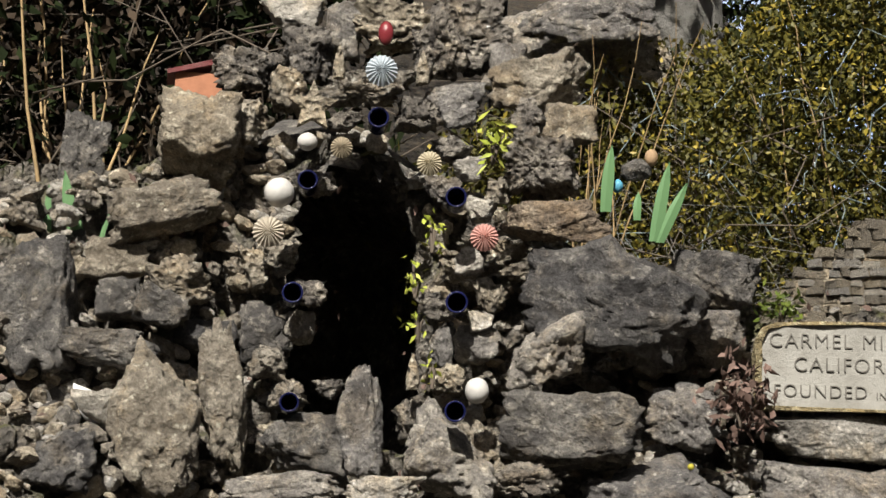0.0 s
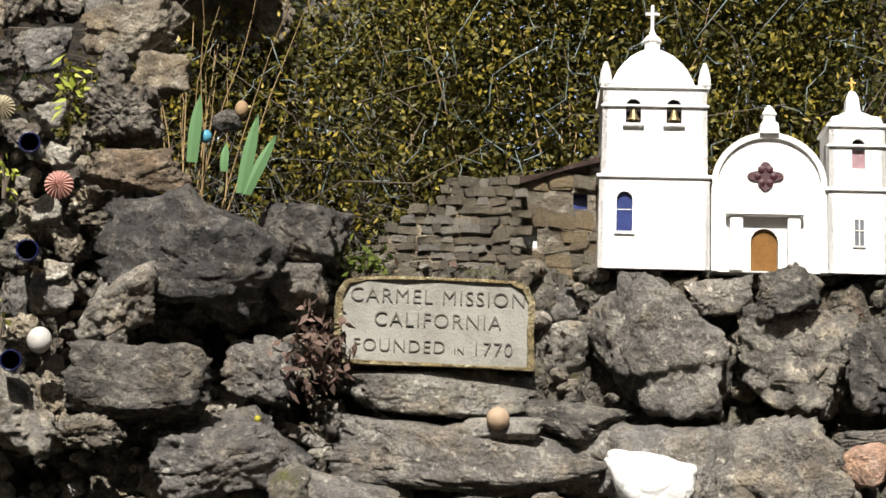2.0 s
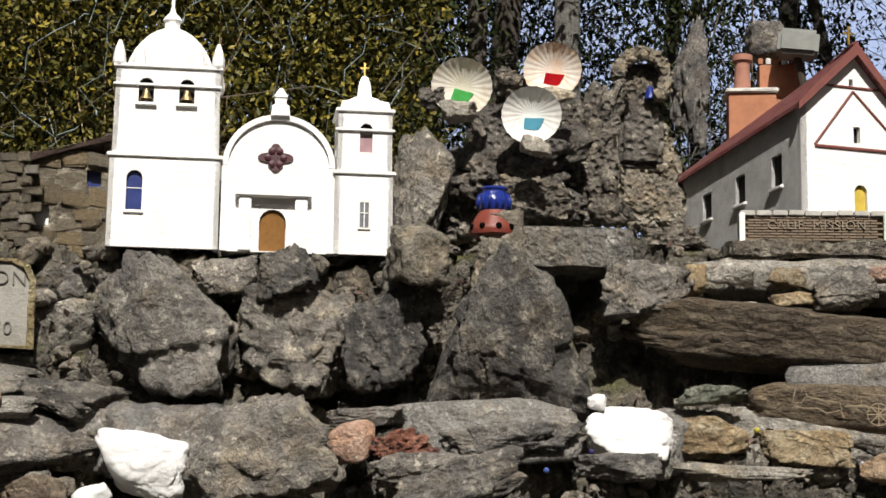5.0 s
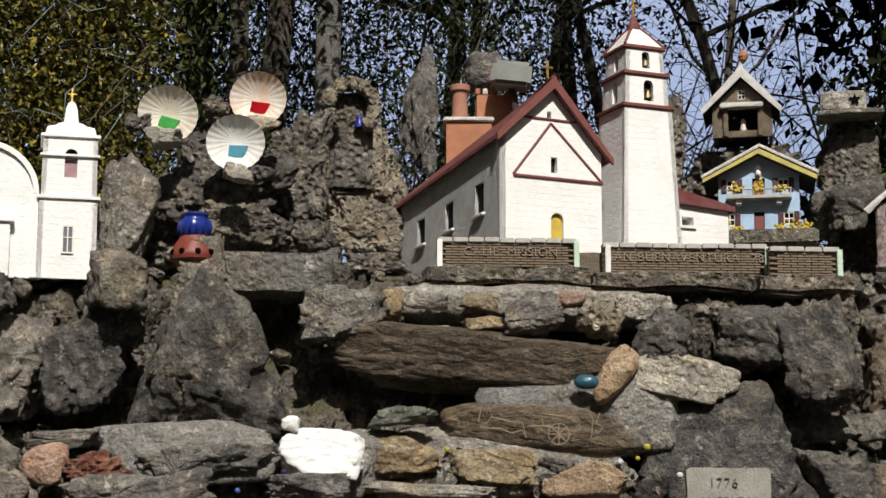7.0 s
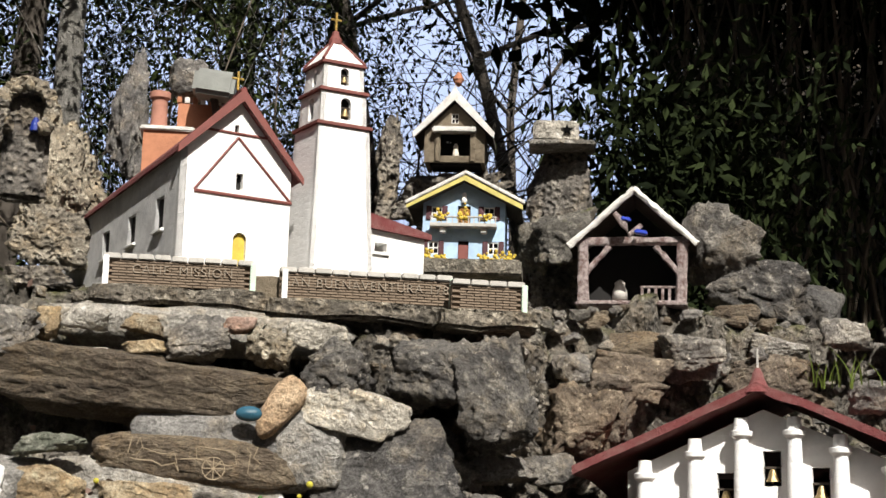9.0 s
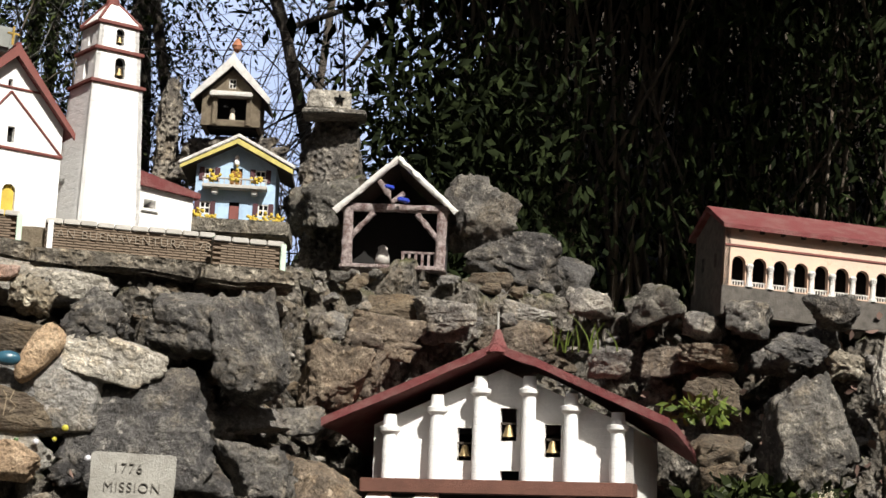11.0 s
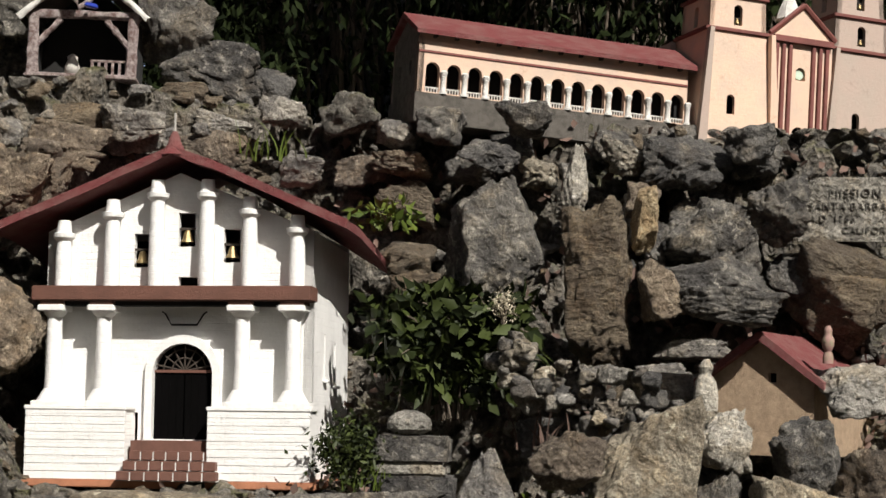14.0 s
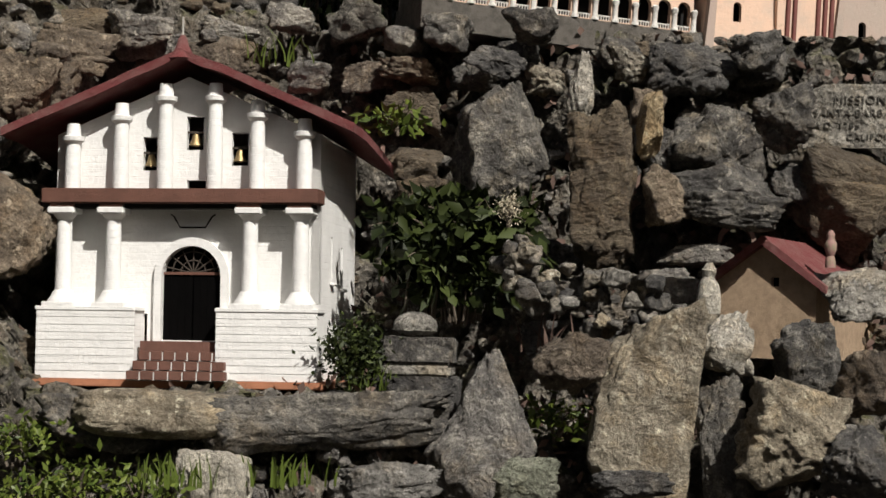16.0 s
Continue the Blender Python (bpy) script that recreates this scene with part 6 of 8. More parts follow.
def slab_sign(name, m, w, h, lines, label, corner=0.03, rim=True, stone=None, ink=None):
    """A cast stone tablet with cut letters; lines are (words, size, height, shift)."""
    t = thing(name, m, label, "sign", "stone name tablets")
    o = [(-w / 2, 0), (w / 2, 0), (w / 2, h - corner * 1.2), (w / 2 - corner * 0.4, h - corner * 0.4), (w / 2 - corner * 1.3, h), (-w / 2 + corner * 1.6, h), (-w / 2 + corner * 0.5, h - corner * 0.5), (-w / 2, h - corner * 1.4)]
    part("tablet", worn(panel(o, (), 0.03, 0.0), 0.0022, 22, 3), stone or SIGNSTONE, t)
    if rim:
        ring = [(x * 1.06, z * 1.05 - 0.004) for x, z in o]
        part("mortar_rim", worn(panel(ring, [[(x * 0.985, 0.004 + z * 0.97) for x, z in o]], 0.045, -0.008), 0.006, 30, 3), YELLOWMORTAR, t, "yellowish mortar rim")
    for words, size, z, dx in lines:
        letters("lettering", words, pose(dx, -0.0016, z), size, ink or INK, t, 0.0022, "", 1.12)
    return t


slab_sign("name_tablet", pose(-2.28, 2.746, 1.616, 0, 0, 33), 0.385, 0.172, (("CARMEL MISSION", 0.042, 0.136, 0.005), ("CALIFORNIA", 0.042, 0.088, 0.005), ("FOUNDED", 0.037, 0.034, -0.072), ("IN", 0.02, 0.029, 0.05), ("1770", 0.039, 0.034, 0.118)), "pale cast-stone tablet with cut letters in a yellow mortar rim")
slab_sign("name_tablet", pose(-0.127, 3.24, 1.263, 0, 0, 9), 0.165, 0.165, (("1776", 0.027, 0.135, -0.01), ("MISSION", 0.027, 0.098, 0.0), ("DOLORES", 0.027, 0.062, 0.0)), "square grey cement tablet with cut letters", 0.006, False)
slab_sign("name_tablet", pose(2.105, 3.579, 1.586, 0, 0, -22), 0.25, 0.145, (("MISSION", 0.028, 0.108, 0.0), ("SANTA BARBARA", 0.024, 0.078, 0.0), ("A.D. 1786", 0.022, 0.05, -0.05), ("CALIFORNIA", 0.022, 0.024, 0.04)), "grey-green arched stone tablet with faint letters", 0.03, False, ROCKS["concrete"])


def scallop(m, size, glass, label, rim=SHELL):
    """A ribbed scallop shell, its hollow side out, with a scrap of coloured glass."""
    bm = bmesh.new()
    n, rings = 96, 9
    grid = []
    for j in range(rings):
        q = j / (rings - 1)
        row = []
        for i in range(n + 1):
            a = radians(-90 + 360 * i / n)
            rib = 1 + 0.01 * math.cos(i * math.pi * 2 / 4.0) * q
            r = q * size * 0.5 * rib
            x, z = r * math.cos(a), r * math.sin(a) * 0.95 + size * 0.02
            y = 0.2 * size * (1 - q ** 2) + 0.004 * math.cos(i * math.pi * 2 / 4.0) * q * size
            row.append(bm.verts.new((x, y, z)))
        grid.append(row)
    for a, b in zip(grid, grid[1:]):
        for i in range(n):
            bm.faces.new((a[i], a[i + 1], b[i + 1], b[i]))
    bmesh.ops.remove_doubles(bm, verts=bm.verts, dist=1e-5)
    out = bmesh.ops.extrude_face_region(bm, geom=bm.faces[:])
    bmesh.ops.translate(bm, vec=(0, 0.004, 0), verts=[g for g in out["geom"] if isinstance(g, bmesh.types.BMVert)])
    t = thing("scallop_shell", m, label, "shell", "scallop shells on the rocks")
    part("valve", bm, rim, t, "", True)
    part("hinge", worn(box(-size * 0.2, size * 0.2, 0.01, size * 0.1, -size * 0.52, -size * 0.42, 0.004), 0.002, 40), rim, t)
    part("glass_scrap", panel([(-size * 0.16, -size * 0.2), (size * 0.1, -size * 0.26), (size * 0.2, -size * 0.06), (-size * 0.12, -size * 0.02)], (), 0.006, size * 0.13), glass, t)
    return t


GREENGLASS = plain_material("green_glass", (0.08, 0.42, 0.1), 0.15, scale=60)
REDGLASS = plain_material("red_glass", (0.4, 0.01, 0.015), 0.15, scale=60)
AQUAGLASS = plain_material("aqua_glass", (0.1, 0.33, 0.45), 0.15, scale=60)
BLUEPAINT = plain_material("royal_blue_glaze", (0.03, 0.06, 0.42), 0.25, scale=60)
scallop(pose(-1.342, 3.291, 2.214, 12, 8, 15), 0.134, GREENGLASS, "large cream scallop shell holding green glass")
scallop(pose(-1.157, 3.366, 2.259, 10, 0, 12), 0.128, REDGLASS, "large tan-rimmed scallop shell holding red glass", plain_material("tan_ribbed_shell", (0.66, 0.5, 0.36), 0.5, grime=0.2, scale=50, second=(0.7, 0.66, 0.6)))
scallop(pose(-1.187, 3.305, 2.145, 14, -6, 13), 0.13, AQUAGLASS, "large white scallop shell holding pale blue glass", plain_material("white_shell", (0.78, 0.76, 0.71), 0.5, scale=50))

# jar on the red ladybird pot
jar = thing("glazed_jar", pose(-1.246, 3.222, 1.864, 0, 0, 14), "cobalt blue jar on a rust-red glazed pot", "jar")
part("pot", worn(turned([(0.036, 0), (0.05, 0.008), (0.052, 0.02), (0.044, 0.034), (0.036, 0.05), (0.03, 0.06)], 24), 0.002, 40, 1), TERRACOTTA, jar, "rust-red glazed pot", True)
for _a in (-150, -115, -75, -40):
    part("dark_spot", turned([(0.007, 0), (0.006, 0.003), (0.002, 0.004)], 10, pose(0.05 * math.cos(radians(_a)), 0.05 * math.sin(radians(_a)), 0.022) @ pose(0, 0, 0, 90, 0, _a + 90)), BLACK, jar, "", True)
part("jar_body", turned([(0.026, 0.055), (0.033, 0.062), (0.035, 0.08), (0.033, 0.092), (0.026, 0.098), (0.027, 0.104), (0.03, 0.106), (0.028, 0.11)], 28), COBALT, jar, "cobalt blue glass jar", True)
for _k in range(14):
    _c, _s = math.cos(_k * math.pi / 7), math.sin(_k * math.pi / 7)
    part("glass_rib", tube_bm([(0.033 * _c, 0.033 * _s, 0.064), (0.0355 * _c, 0.0355 * _s, 0.08), (0.031 * _c, 0.031 * _s, 0.095)], [0.003] * 3, 6), COBALT, jar, "", True)


BOTTLE = plain_material("dark_blue_glass", (0.008, 0.01, 0.05), 0.12, scale=60)


# blue-rimmed bottle mouths set in rock round the grotto
def bottle_mouth(x, y, z, yaw, r):
    t = thing("bottle_mouth", pose(x, y, z, 90, 0, yaw), "dark blue-rimmed glass bottle end set in tufa", "bottle", "bottle ends round the grotto")
    bm = bmesh.new()
    prof = [(r, -0.06), (r * 1.02, 0.0), (r * 1.0, 0.006), (r * 0.85, 0.006), (r * 0.82, 0.0), (r * 0.78, -0.05)]
    rows = [[bm.verts.new((a * math.cos(2 * math.pi * i / 24), a * math.sin(2 * math.pi * i / 24), b)) for i in range(24)] for a, b in prof]
    for a, b in zip(rows, rows[1:]):
        for i in range(24):
            bm.faces.new((a[i], a[(i + 1) % 24], b[(i + 1) % 24], b[i]))
    part("rim", bm, BOTTLE, t, "", True)
    # black disc paints the shade inside the bottle mouth
    part("dark_end", turned([(r * 0.8, -0.05), (r * 0.8, -0.048)], 20), BLACK, t)


bottle_mouth(-3.01, 2.081, 2.156, 38, 0.021)
bottle_mouth(-3.122, 2.005, 2.024, 40, 0.020)
bottle_mouth(-3.151, 2.01, 1.8, 40, 0.021)
bottle_mouth(-2.89, 2.19, 2.003, 35, 0.021)
bottle_mouth(-2.894, 2.21, 1.794, 35, 0.022)
bottle_mouth(-3.126, 1.987, 1.58, 40, 0.019)
bottle_mouth(-2.803, 2.086, 1.564, 35, 0.020)


def ball(name, x, y, z, r, mat, label, category, squash=1.0):
    bm = bmesh.new()
    bmesh.ops.create_uvsphere(bm, u_segments=24, v_segments=14, radius=r)
    for q in bm.verts:
        q.co.z *= squash
        q.co += noise.noise_vector(q.co * 60 + Vector((x, y, z)) * 9) * r * 0.03
    ob = part(name, bm, mat, None, "", True)
    ob.location = (x, y, z)
    return tagged(ob, label, category)


PEARL = plain_material("chalky_white", (0.52, 0.5, 0.46), 0.6, grime=0.3, scale=60)
ball("white_globe", -3.168, 1.974, 1.997, 0.03, PEARL, "round chalky white shell ball set in the grotto", "ball")
ball("white_globe", -3.127, 2.004, 2.103, 0.02, PEARL, "small chalky white shell ball set in the grotto", "ball", 0.9)
ball("white_globe", -2.813, 2.171, 1.612, 0.023, PEARL, "white globe with a small dark hole", "ball", 1.1)
ball("round_pebble", -2.13, 2.742, 1.505, 0.023, plain_material("sandy_pebble", (0.42, 0.3, 0.2), 0.7, scale=70), "round sandy pebble held in white mortar", "pebble")


def urchin(x, y, z, yaw, r, mat, label):
    bm = bmesh.new()
    n = 40
    top = bm.verts.new((0, 0, r * 0.5))
    rows = []
    for q in (0.25, 0.5, 0.75, 1.0):
        rows.append([bm.verts.new((r * q * math.cos(2 * math.pi * i / n) * (1 + (0.03 if i % 2 else -0.03)), r * q * math.sin(2 * math.pi * i / n) * (1 + (0.03 if i % 2 else -0.03)), r * 0.5 * (1 - q * q) + (0.05 * r if i % 2 else -0.05 * r))) for i in range(n)])
    for i in range(n):
        bm.faces.new((top, rows[0][i], rows[0][(i + 1) % n]))
        for a, b in zip(rows, rows[1:]):
            bm.faces.new((a[i], b[i], b[(i + 1) % n], a[(i + 1) % n]))
    bm.faces.new(rows[-1])
    ob = part("sea_urchin", bm, mat)
    ob.matrix_world = pose(x, y, z, 90, 0, yaw)
    return tagged(ob, label, "shell", "shells round the grotto")


urchin(-3.185, 1.967, 1.918, 41, 0.031, plain_material("grey_urchin", (0.42, 0.37, 0.29), 0.8, grime=0.6, scale=90), "grey ribbed sea urchin shell on the grotto")
urchin(-2.856, 2.244, 1.928, 34, 0.028, plain_material("pink_urchin", (0.46, 0.24, 0.2), 0.8, grime=0.4, scale=90), "faded pink ribbed sea urchin shell on the grotto")
urchin(-2.981, 2.048, 2.241, 38, 0.032, plain_material("pearly_disc", (0.42, 0.47, 0.5), 0.35, grime=0.3, scale=120), "pearly grey crusted glass disc on the grotto")
urchin(-2.927, 2.146, 2.067, 36, 0.025, plain_material("tan_shell", (0.4, 0.35, 0.24), 0.7, scale=90), "tan scallop shell under the grotto arch")
urchin(-3.075, 2.049, 2.095, 39, 0.022, plain_material("tan_shell_dull", (0.3, 0.25, 0.17), 0.7, scale=90), "dull tan shell under the grotto arch")
_g = part("glass_disc", turned([(0.001, 0.012), (0.012, 0.01), (0.018, 0.004), (0.02, 0)], 20), plain_material("wine_glass", (0.2, 0.03, 0.035), 0.12, scale=60), None, "", True)
_g.matrix_world = pose(-3.01, 2.094, 2.336, 90, 0, 38) @ Matrix.Diagonal((0.8, 1.3, 1, 1))
tagged(_g, "dark red glass disc set in tufa", "glass")
# starfish of stone above the arch
_o = [((0.052 if i % 2 == 0 else 0.024) * math.sin(i * math.pi / 5), (0.052 if i % 2 == 0 else 0.024) * math.cos(i * math.pi / 5)) for i in range(10)]
_st = part("stone_star", worn(panel(_o, (), 0.02, 0), 0.003, 40, 2), ROCKS["paletufa"])
_st.matrix_world = pose(-3.109, 1.995, 2.173, 0, 0, 40)
tagged(_st, "rough pale stone starfish on the grotto", "ornament")
_co = [((0.013, 0), (0.012, 0.03), (0.008, 0.05), (0.002, 0.07))]
for _p in ((-2.942, 2.133, 2.23), (-3.099, 2.059, 2.244), (-2.95, 2.148, 1.616)):
    _c = part("stone_spike", worn(turned(_co[0], 10), 0.003, 40, 1), ROCKS["paletufa"], None, "", True)
    _c.location = _p
    tagged(_c, "small pale stone spike on the grotto", "ornament")

# terracotta hut on the slope
hut = Site("brick_hut_model", pose(-3.562, 2.126, 2.261, 0, 0, 44), 0.00127, "orange brick model hut with a tiled lean-to roof")
hut.add("wall", box(-36, 46, 0, 60, -10, 62), ORANGE)
hut.add("roof", worn(panel([(-50, 54), (50, 82), (50, 92), (-50, 62)], (), 80, -10), 1.2, 0.1), REDROOF, "tiled lean-to roof")
hut.add("knob", turned([(6, 88), (8, 94), (5, 100)], 8, Matrix.Translation((44, 0, 0))), ORANGE)

# orange keep and chimney behind the gabled church
keep = Site("brick_castle_model", pose(-0.787, 4.204, 2.274, 0, 0, 12), 0.00152, "orange brick model castle with white battlements")
keep.add("tower", box(-16, 58, 0, 60, -20, 126, 1), ORANGE, "orange keep")
keep.add("wing", box(-70, 10, -20, 50, -20, 72, 1), ORANGE, "orange wing with a snowy ledge")
keep.add("ledge", worn(box(-76, 14, -26, 54, 72, 80, 2), 1.5, 0.1), SNOW, "white ledge")
for _k in range(6):
    keep.add("merlon", worn(box(-18 + _k * 13.2, -10 + _k * 13.2, -2, 12, 126, 137, 1.2), 0.8, 0.3), SNOW if _k % 2 else ORANGE)
keep.add("chimney", turned([(16, 72), (14, 90), (13, 126), (18, 130), (18, 140), (12, 142)], 14, Matrix.Translation((-46, -6, 0))), plain_material("pinkish_clay", (0.36, 0.17, 0.12), 0.9, grime=0.5, scale=80), "round clay chimney", None, True)

# outdoor loudspeaker, grey and boxy, behind the church
sp = thing("loudspeaker", pose(-0.698, 4.111, 2.499, 0, 6, 9), "grey weathered outdoor loudspeaker on the rocks", "loudspeaker")
part("cabinet", worn(box(-0.055, 0.05, 0, 0.09, -0.033, 0.033, 0.01), 0.001, 30), plain_material("grey_green_enamel", (0.2, 0.21, 0.19), 0.5, scale=40), sp)
part("bracket", tube_bm([(0, 0.05, -0.03), (0.02, 0.06, -0.1), (0.02, 0.08, -0.2)], [0.01] * 3, 8), WOODDARK, sp)

# ring niche of tufa
niche = thing("stone_niche", pose(-1.012, 3.639, 2.232, 0, 0, 15) @ Matrix.Scale(1.12, 4), "arched niche of pitted tufa stones", "niche")
for _k in range(22):
    _a = radians(-40 + 260 * _k / 21)
    _v, _f = rock_shape(900 + _k, 0.032, 0.04, 0.03, 0.15, 9, 2)
    data_part("stone", (_v + np.array([0.05 * math.cos(_a), 0, 0.06 + 0.055 * math.sin(_a)])).tolist(), _f, ROCKS["paletufa"], niche)
_v = part("blue_glass", turned([(0.012, 0), (0.01, 0.015), (0.004, 0.028)], 10), COBALT, niche)
_v.location = (0.018, 0.01, 0.02)
_b = part("niche_back", worn(box(-0.045, 0.045, 0.02, 0.06, -0.12, 0.1, 0.01), 0.006, 30), ROCKS["tufa"], niche)

# cap and star stone on the rock pillar
cap = thing("pillar_cap", pose(0.172, 4.302, 2.406, 0, 0, 1), "weathered stone cap with a black star on a rock pillar", "ornament")
part("slab", worn(box(-0.085, 0.085, -0.02, 0.09, -0.02, -0.004, 0.004), 0.003, 30), ROCKS["concrete"], cap)
part("block", worn(box(-0.075, 0.042, 0.0, 0.07, -0.004, 0.05, 0.006), 0.003, 30), ROCKS["pale"], cap)
_o = [((0.016 if i % 2 == 0 else 0.007) * math.sin(i * math.pi / 5), (0.016 if i % 2 == 0 else 0.007) * math.cos(i * math.pi / 5)) for i in range(10)]
_s = part("star", panel(_o, (), 0.004, 0), BLACK, cap, "black star")
_s.location = (0.012, -0.006, 0.024)

# figures in the stable, as plain shapes
fg = tagged(part("stable_figure", turned([(0.02, 0), (0.018, 0.02), (0.012, 0.035), (0.014, 0.042), (0.004, 0.05)], 12), COPING, None, "", True), "pale plain figurine inside a stable", "figurine")
fg.location = (0.323, 4.222, 1.98)
bm = box(-0.03, -0.005, -0.01, 0.01, 0.03, 0.04, 0.003)
box(0.008, 0.04, -0.01, 0.01, 0.005, 0.016, 0.003, bm)
gf = tagged(part("gable_figure", bm, BLUEPAINT), "small blue figurine lying in a stable gable", "figurine")
gf.matrix_world = pose(0.344, 4.097, 2.121, 0, 10, 0)
bm = tube_bm([(-0.035, 0, 0.05), (-0.01, -0.005, 0.02), (0.0, -0.005, -0.005), (0.03, 0, 0.02)], [0.006, 0.009, 0.008, 0.006], 8)
gw = tagged(part("driftwood_piece", worn(bm, 0.002, 60), CRUST), "forked crusted driftwood in a stable gable", "driftwood")
gw.matrix_world = pose(0.34, 4.101, 2.125, 0, 0, 0)

# pedestal, dish and stone bowl beside the pillared church
ped = thing("stone_pedestal", pose(1.09, 3.371, 1.02, 0, 0, -7 - 6), "dark grey cast pedestal with stepped base", "pedestal")
part("base", worn(box(-0.085, 0.085, -0.02, 0.13, -0.06, 0.028, 0.006), 0.003, 25, 2), ROCKS["dark"], ped)
part("lower_block", worn(box(-0.07, 0.07, -0.01, 0.12, 0.028, 0.052, 0.005), 0.003, 25, 2), ROCKS["concrete"], ped)
part("upper_block", worn(box(-0.074, 0.074, -0.012, 0.12, 0.052, 0.108, 0.006), 0.003, 25, 2), ROCKS["dark"], ped)
bowl = part("stone_bowl", worn(turned([(0.03, 0.0), (0.045, 0.008), (0.046, 0.02), (0.042, 0.03), (0.03, 0.04), (0.012, 0.046)], 20), 0.002, 40), ROCKS["concrete"], None, "", True)
bowl.location = (1.091, 3.414, 1.133)
tagged(bowl, "lidded grey stone bowl on a pedestal", "bowl")

# clay pipe ring and figurines by the adobe house
rp = bmesh.new()
_rows = []
for _i in range(25):
    _a = math.pi * _i / 24
    _rows.append([rp.verts.new((r * math.cos(_a), y, r * math.sin(_a))) for r, y in ((0.034, 0), (0.044, 0), (0.044, 0.08), (0.034, 0.08))])
for _a, _b in zip(_rows, _rows[1:]):
    for _i in range(4):
        rp.faces.new((_a[_i], _a[(_i + 1) % 4], _b[(_i + 1) % 4], _b[_i]))
ring = part("clay_pipe_end", rp, plain_material("weathered_clay", (0.22, 0.15, 0.12), 0.9, grime=0.6, scale=60))
ring.matrix_world = pose(1.85, 3.658, 1.367, 0, 0, -18)
tagged(ring, "half-buried weathered clay pipe end", "pipe")
fgm = part("garden_figurine", worn(turned([(0.016, 0), (0.015, 0.02), (0.01, 0.035), (0.017, 0.05), (0.019, 0.07), (0.012, 0.085), (0.013, 0.1), (0.005, 0.112)], 14), 0.0015, 60), plain_material("faded_pink_paint", (0.3, 0.17, 0.15), 0.8, grime=0.8, scale=120, second=(0.24, 0.2, 0.13)), None, "", True)
fgm.matrix_world = Matrix.Translation((1.945, 3.32, 1.302)) @ Matrix.Scale(0.7, 4)
tagged(fgm, "faded painted plain figurine on a roof", "figurine")
fgs = part("stone_figurine", worn(turned([(0.026, 0), (0.025, 0.03), (0.022, 0.06), (0.012, 0.075), (0.016, 0.09), (0.006, 0.105)], 14), 0.003, 40), ROCKS["pale"], None, "", True)
fgs.location = (1.687, 3.327, 1.197)
tagged(fgs, "worn pale stone figurine", "figurine")
bu = part("garden_ornament", worn(turned([(0.018, 0), (0.03, 0.012), (0.03, 0.028), (0.018, 0.04)], 12), 0.006, 40), ROCKS["dark"], None, "", True)
bu.location = (-2.678, 2.541, 2.088)
tagged(bu, "dark knobbly garden ornament behind the rocks", "ornament")
ball("blue_glass_lump", -2.703, 2.508, 2.072, 0.012, AQUAGLASS, "pale blue glass lump", "glass", 1.2)
ball("blue_glass_lump", -2.623, 2.556, 2.056, 0.012, AQUAGLASS, "pale blue glass lump", "glass", 1.4)
_p = ball("tan_cone", -2.645, 2.547, 2.135, 0.014, plain_material("tan_clay", (0.36, 0.24, 0.13), 0.8), "tan clay cone ornament", "ornament", 1.3)

# marbles pressed into the mortar
_hues = {"blue": (0.06, 0.1, 0.3), "yellow": (0.4, 0.36, 0.05), "red": (0.22, 0.01, 0.02), "green": (0.06, 0.12, 0.04), "pearl": (0.55, 0.55, 0.58), "violet": (0.04, 0.03, 0.12)}
_glass = {k: plain_material(k + "_marble", c, 0.08, scale=120, grime=0.1) for k, c in _hues.items()}
marble = lambda x, y, z, hue, r=0.008: tagged(ball("marble", x, y + 0.072, z, r * 0.75, _glass[hue], f"{hue} glass marble pressed into the mortar", "marble"), group="marbles")
marble(-1.028, 3.12, 1.421, "violet")
marble(-1.099, 3.035, 1.381, "blue")
marble(-0.504, 3.388, 1.802, "blue", 0.007)
marble(-0.327, 3.373, 1.574, "red")
marble(-0.303, 3.361, 1.479, "yellow", 0.01)
marble(-0.323, 3.36, 1.455, "yellow", 0.007)
marble(-0.36, 3.357, 1.448, "pearl", 0.009)
marble(-0.4, 3.352, 1.45, "green", 0.007)
marble(-0.513, 3.319, 1.405, "pearl", 0.009)
marble(-0.722, 3.3, 1.473, "yellow", 0.008)
marble(-0.226, 3.219, 1.415, "pearl", 0.009)
marble(-0.16, 3.222, 1.422, "red", 0.009)
marble(-0.085, 3.225, 1.419, "green", 0.009)
marble(0.566, 3.317, 0.983, "violet", 0.007)
marble(0.597, 3.317, 0.975, "pearl", 0.007)
marble(0.633, 3.318, 0.987, "pearl", 0.007)
marble(0.67, 3.319, 0.991, "pearl", 0.007)
marble(-2.487, 2.357, 1.482, "yellow", 0.009)
lens = part("glass_dish", turned([(0.001, 0.012), (0.02, 0.01), (0.03, 0.004), (0.032, 0)], 24), plain_material("teal_glass", (0.03, 0.09, 0.13), 0.15, scale=60), None, "", True)
lens.matrix_world = pose(-0.425, 3.392, 1.615, 90, 0, 7) @ Matrix.Diagonal((0.85, 0.5, 1, 1))
tagged(lens, "teal glass dish bottom set in mortar", "glass")

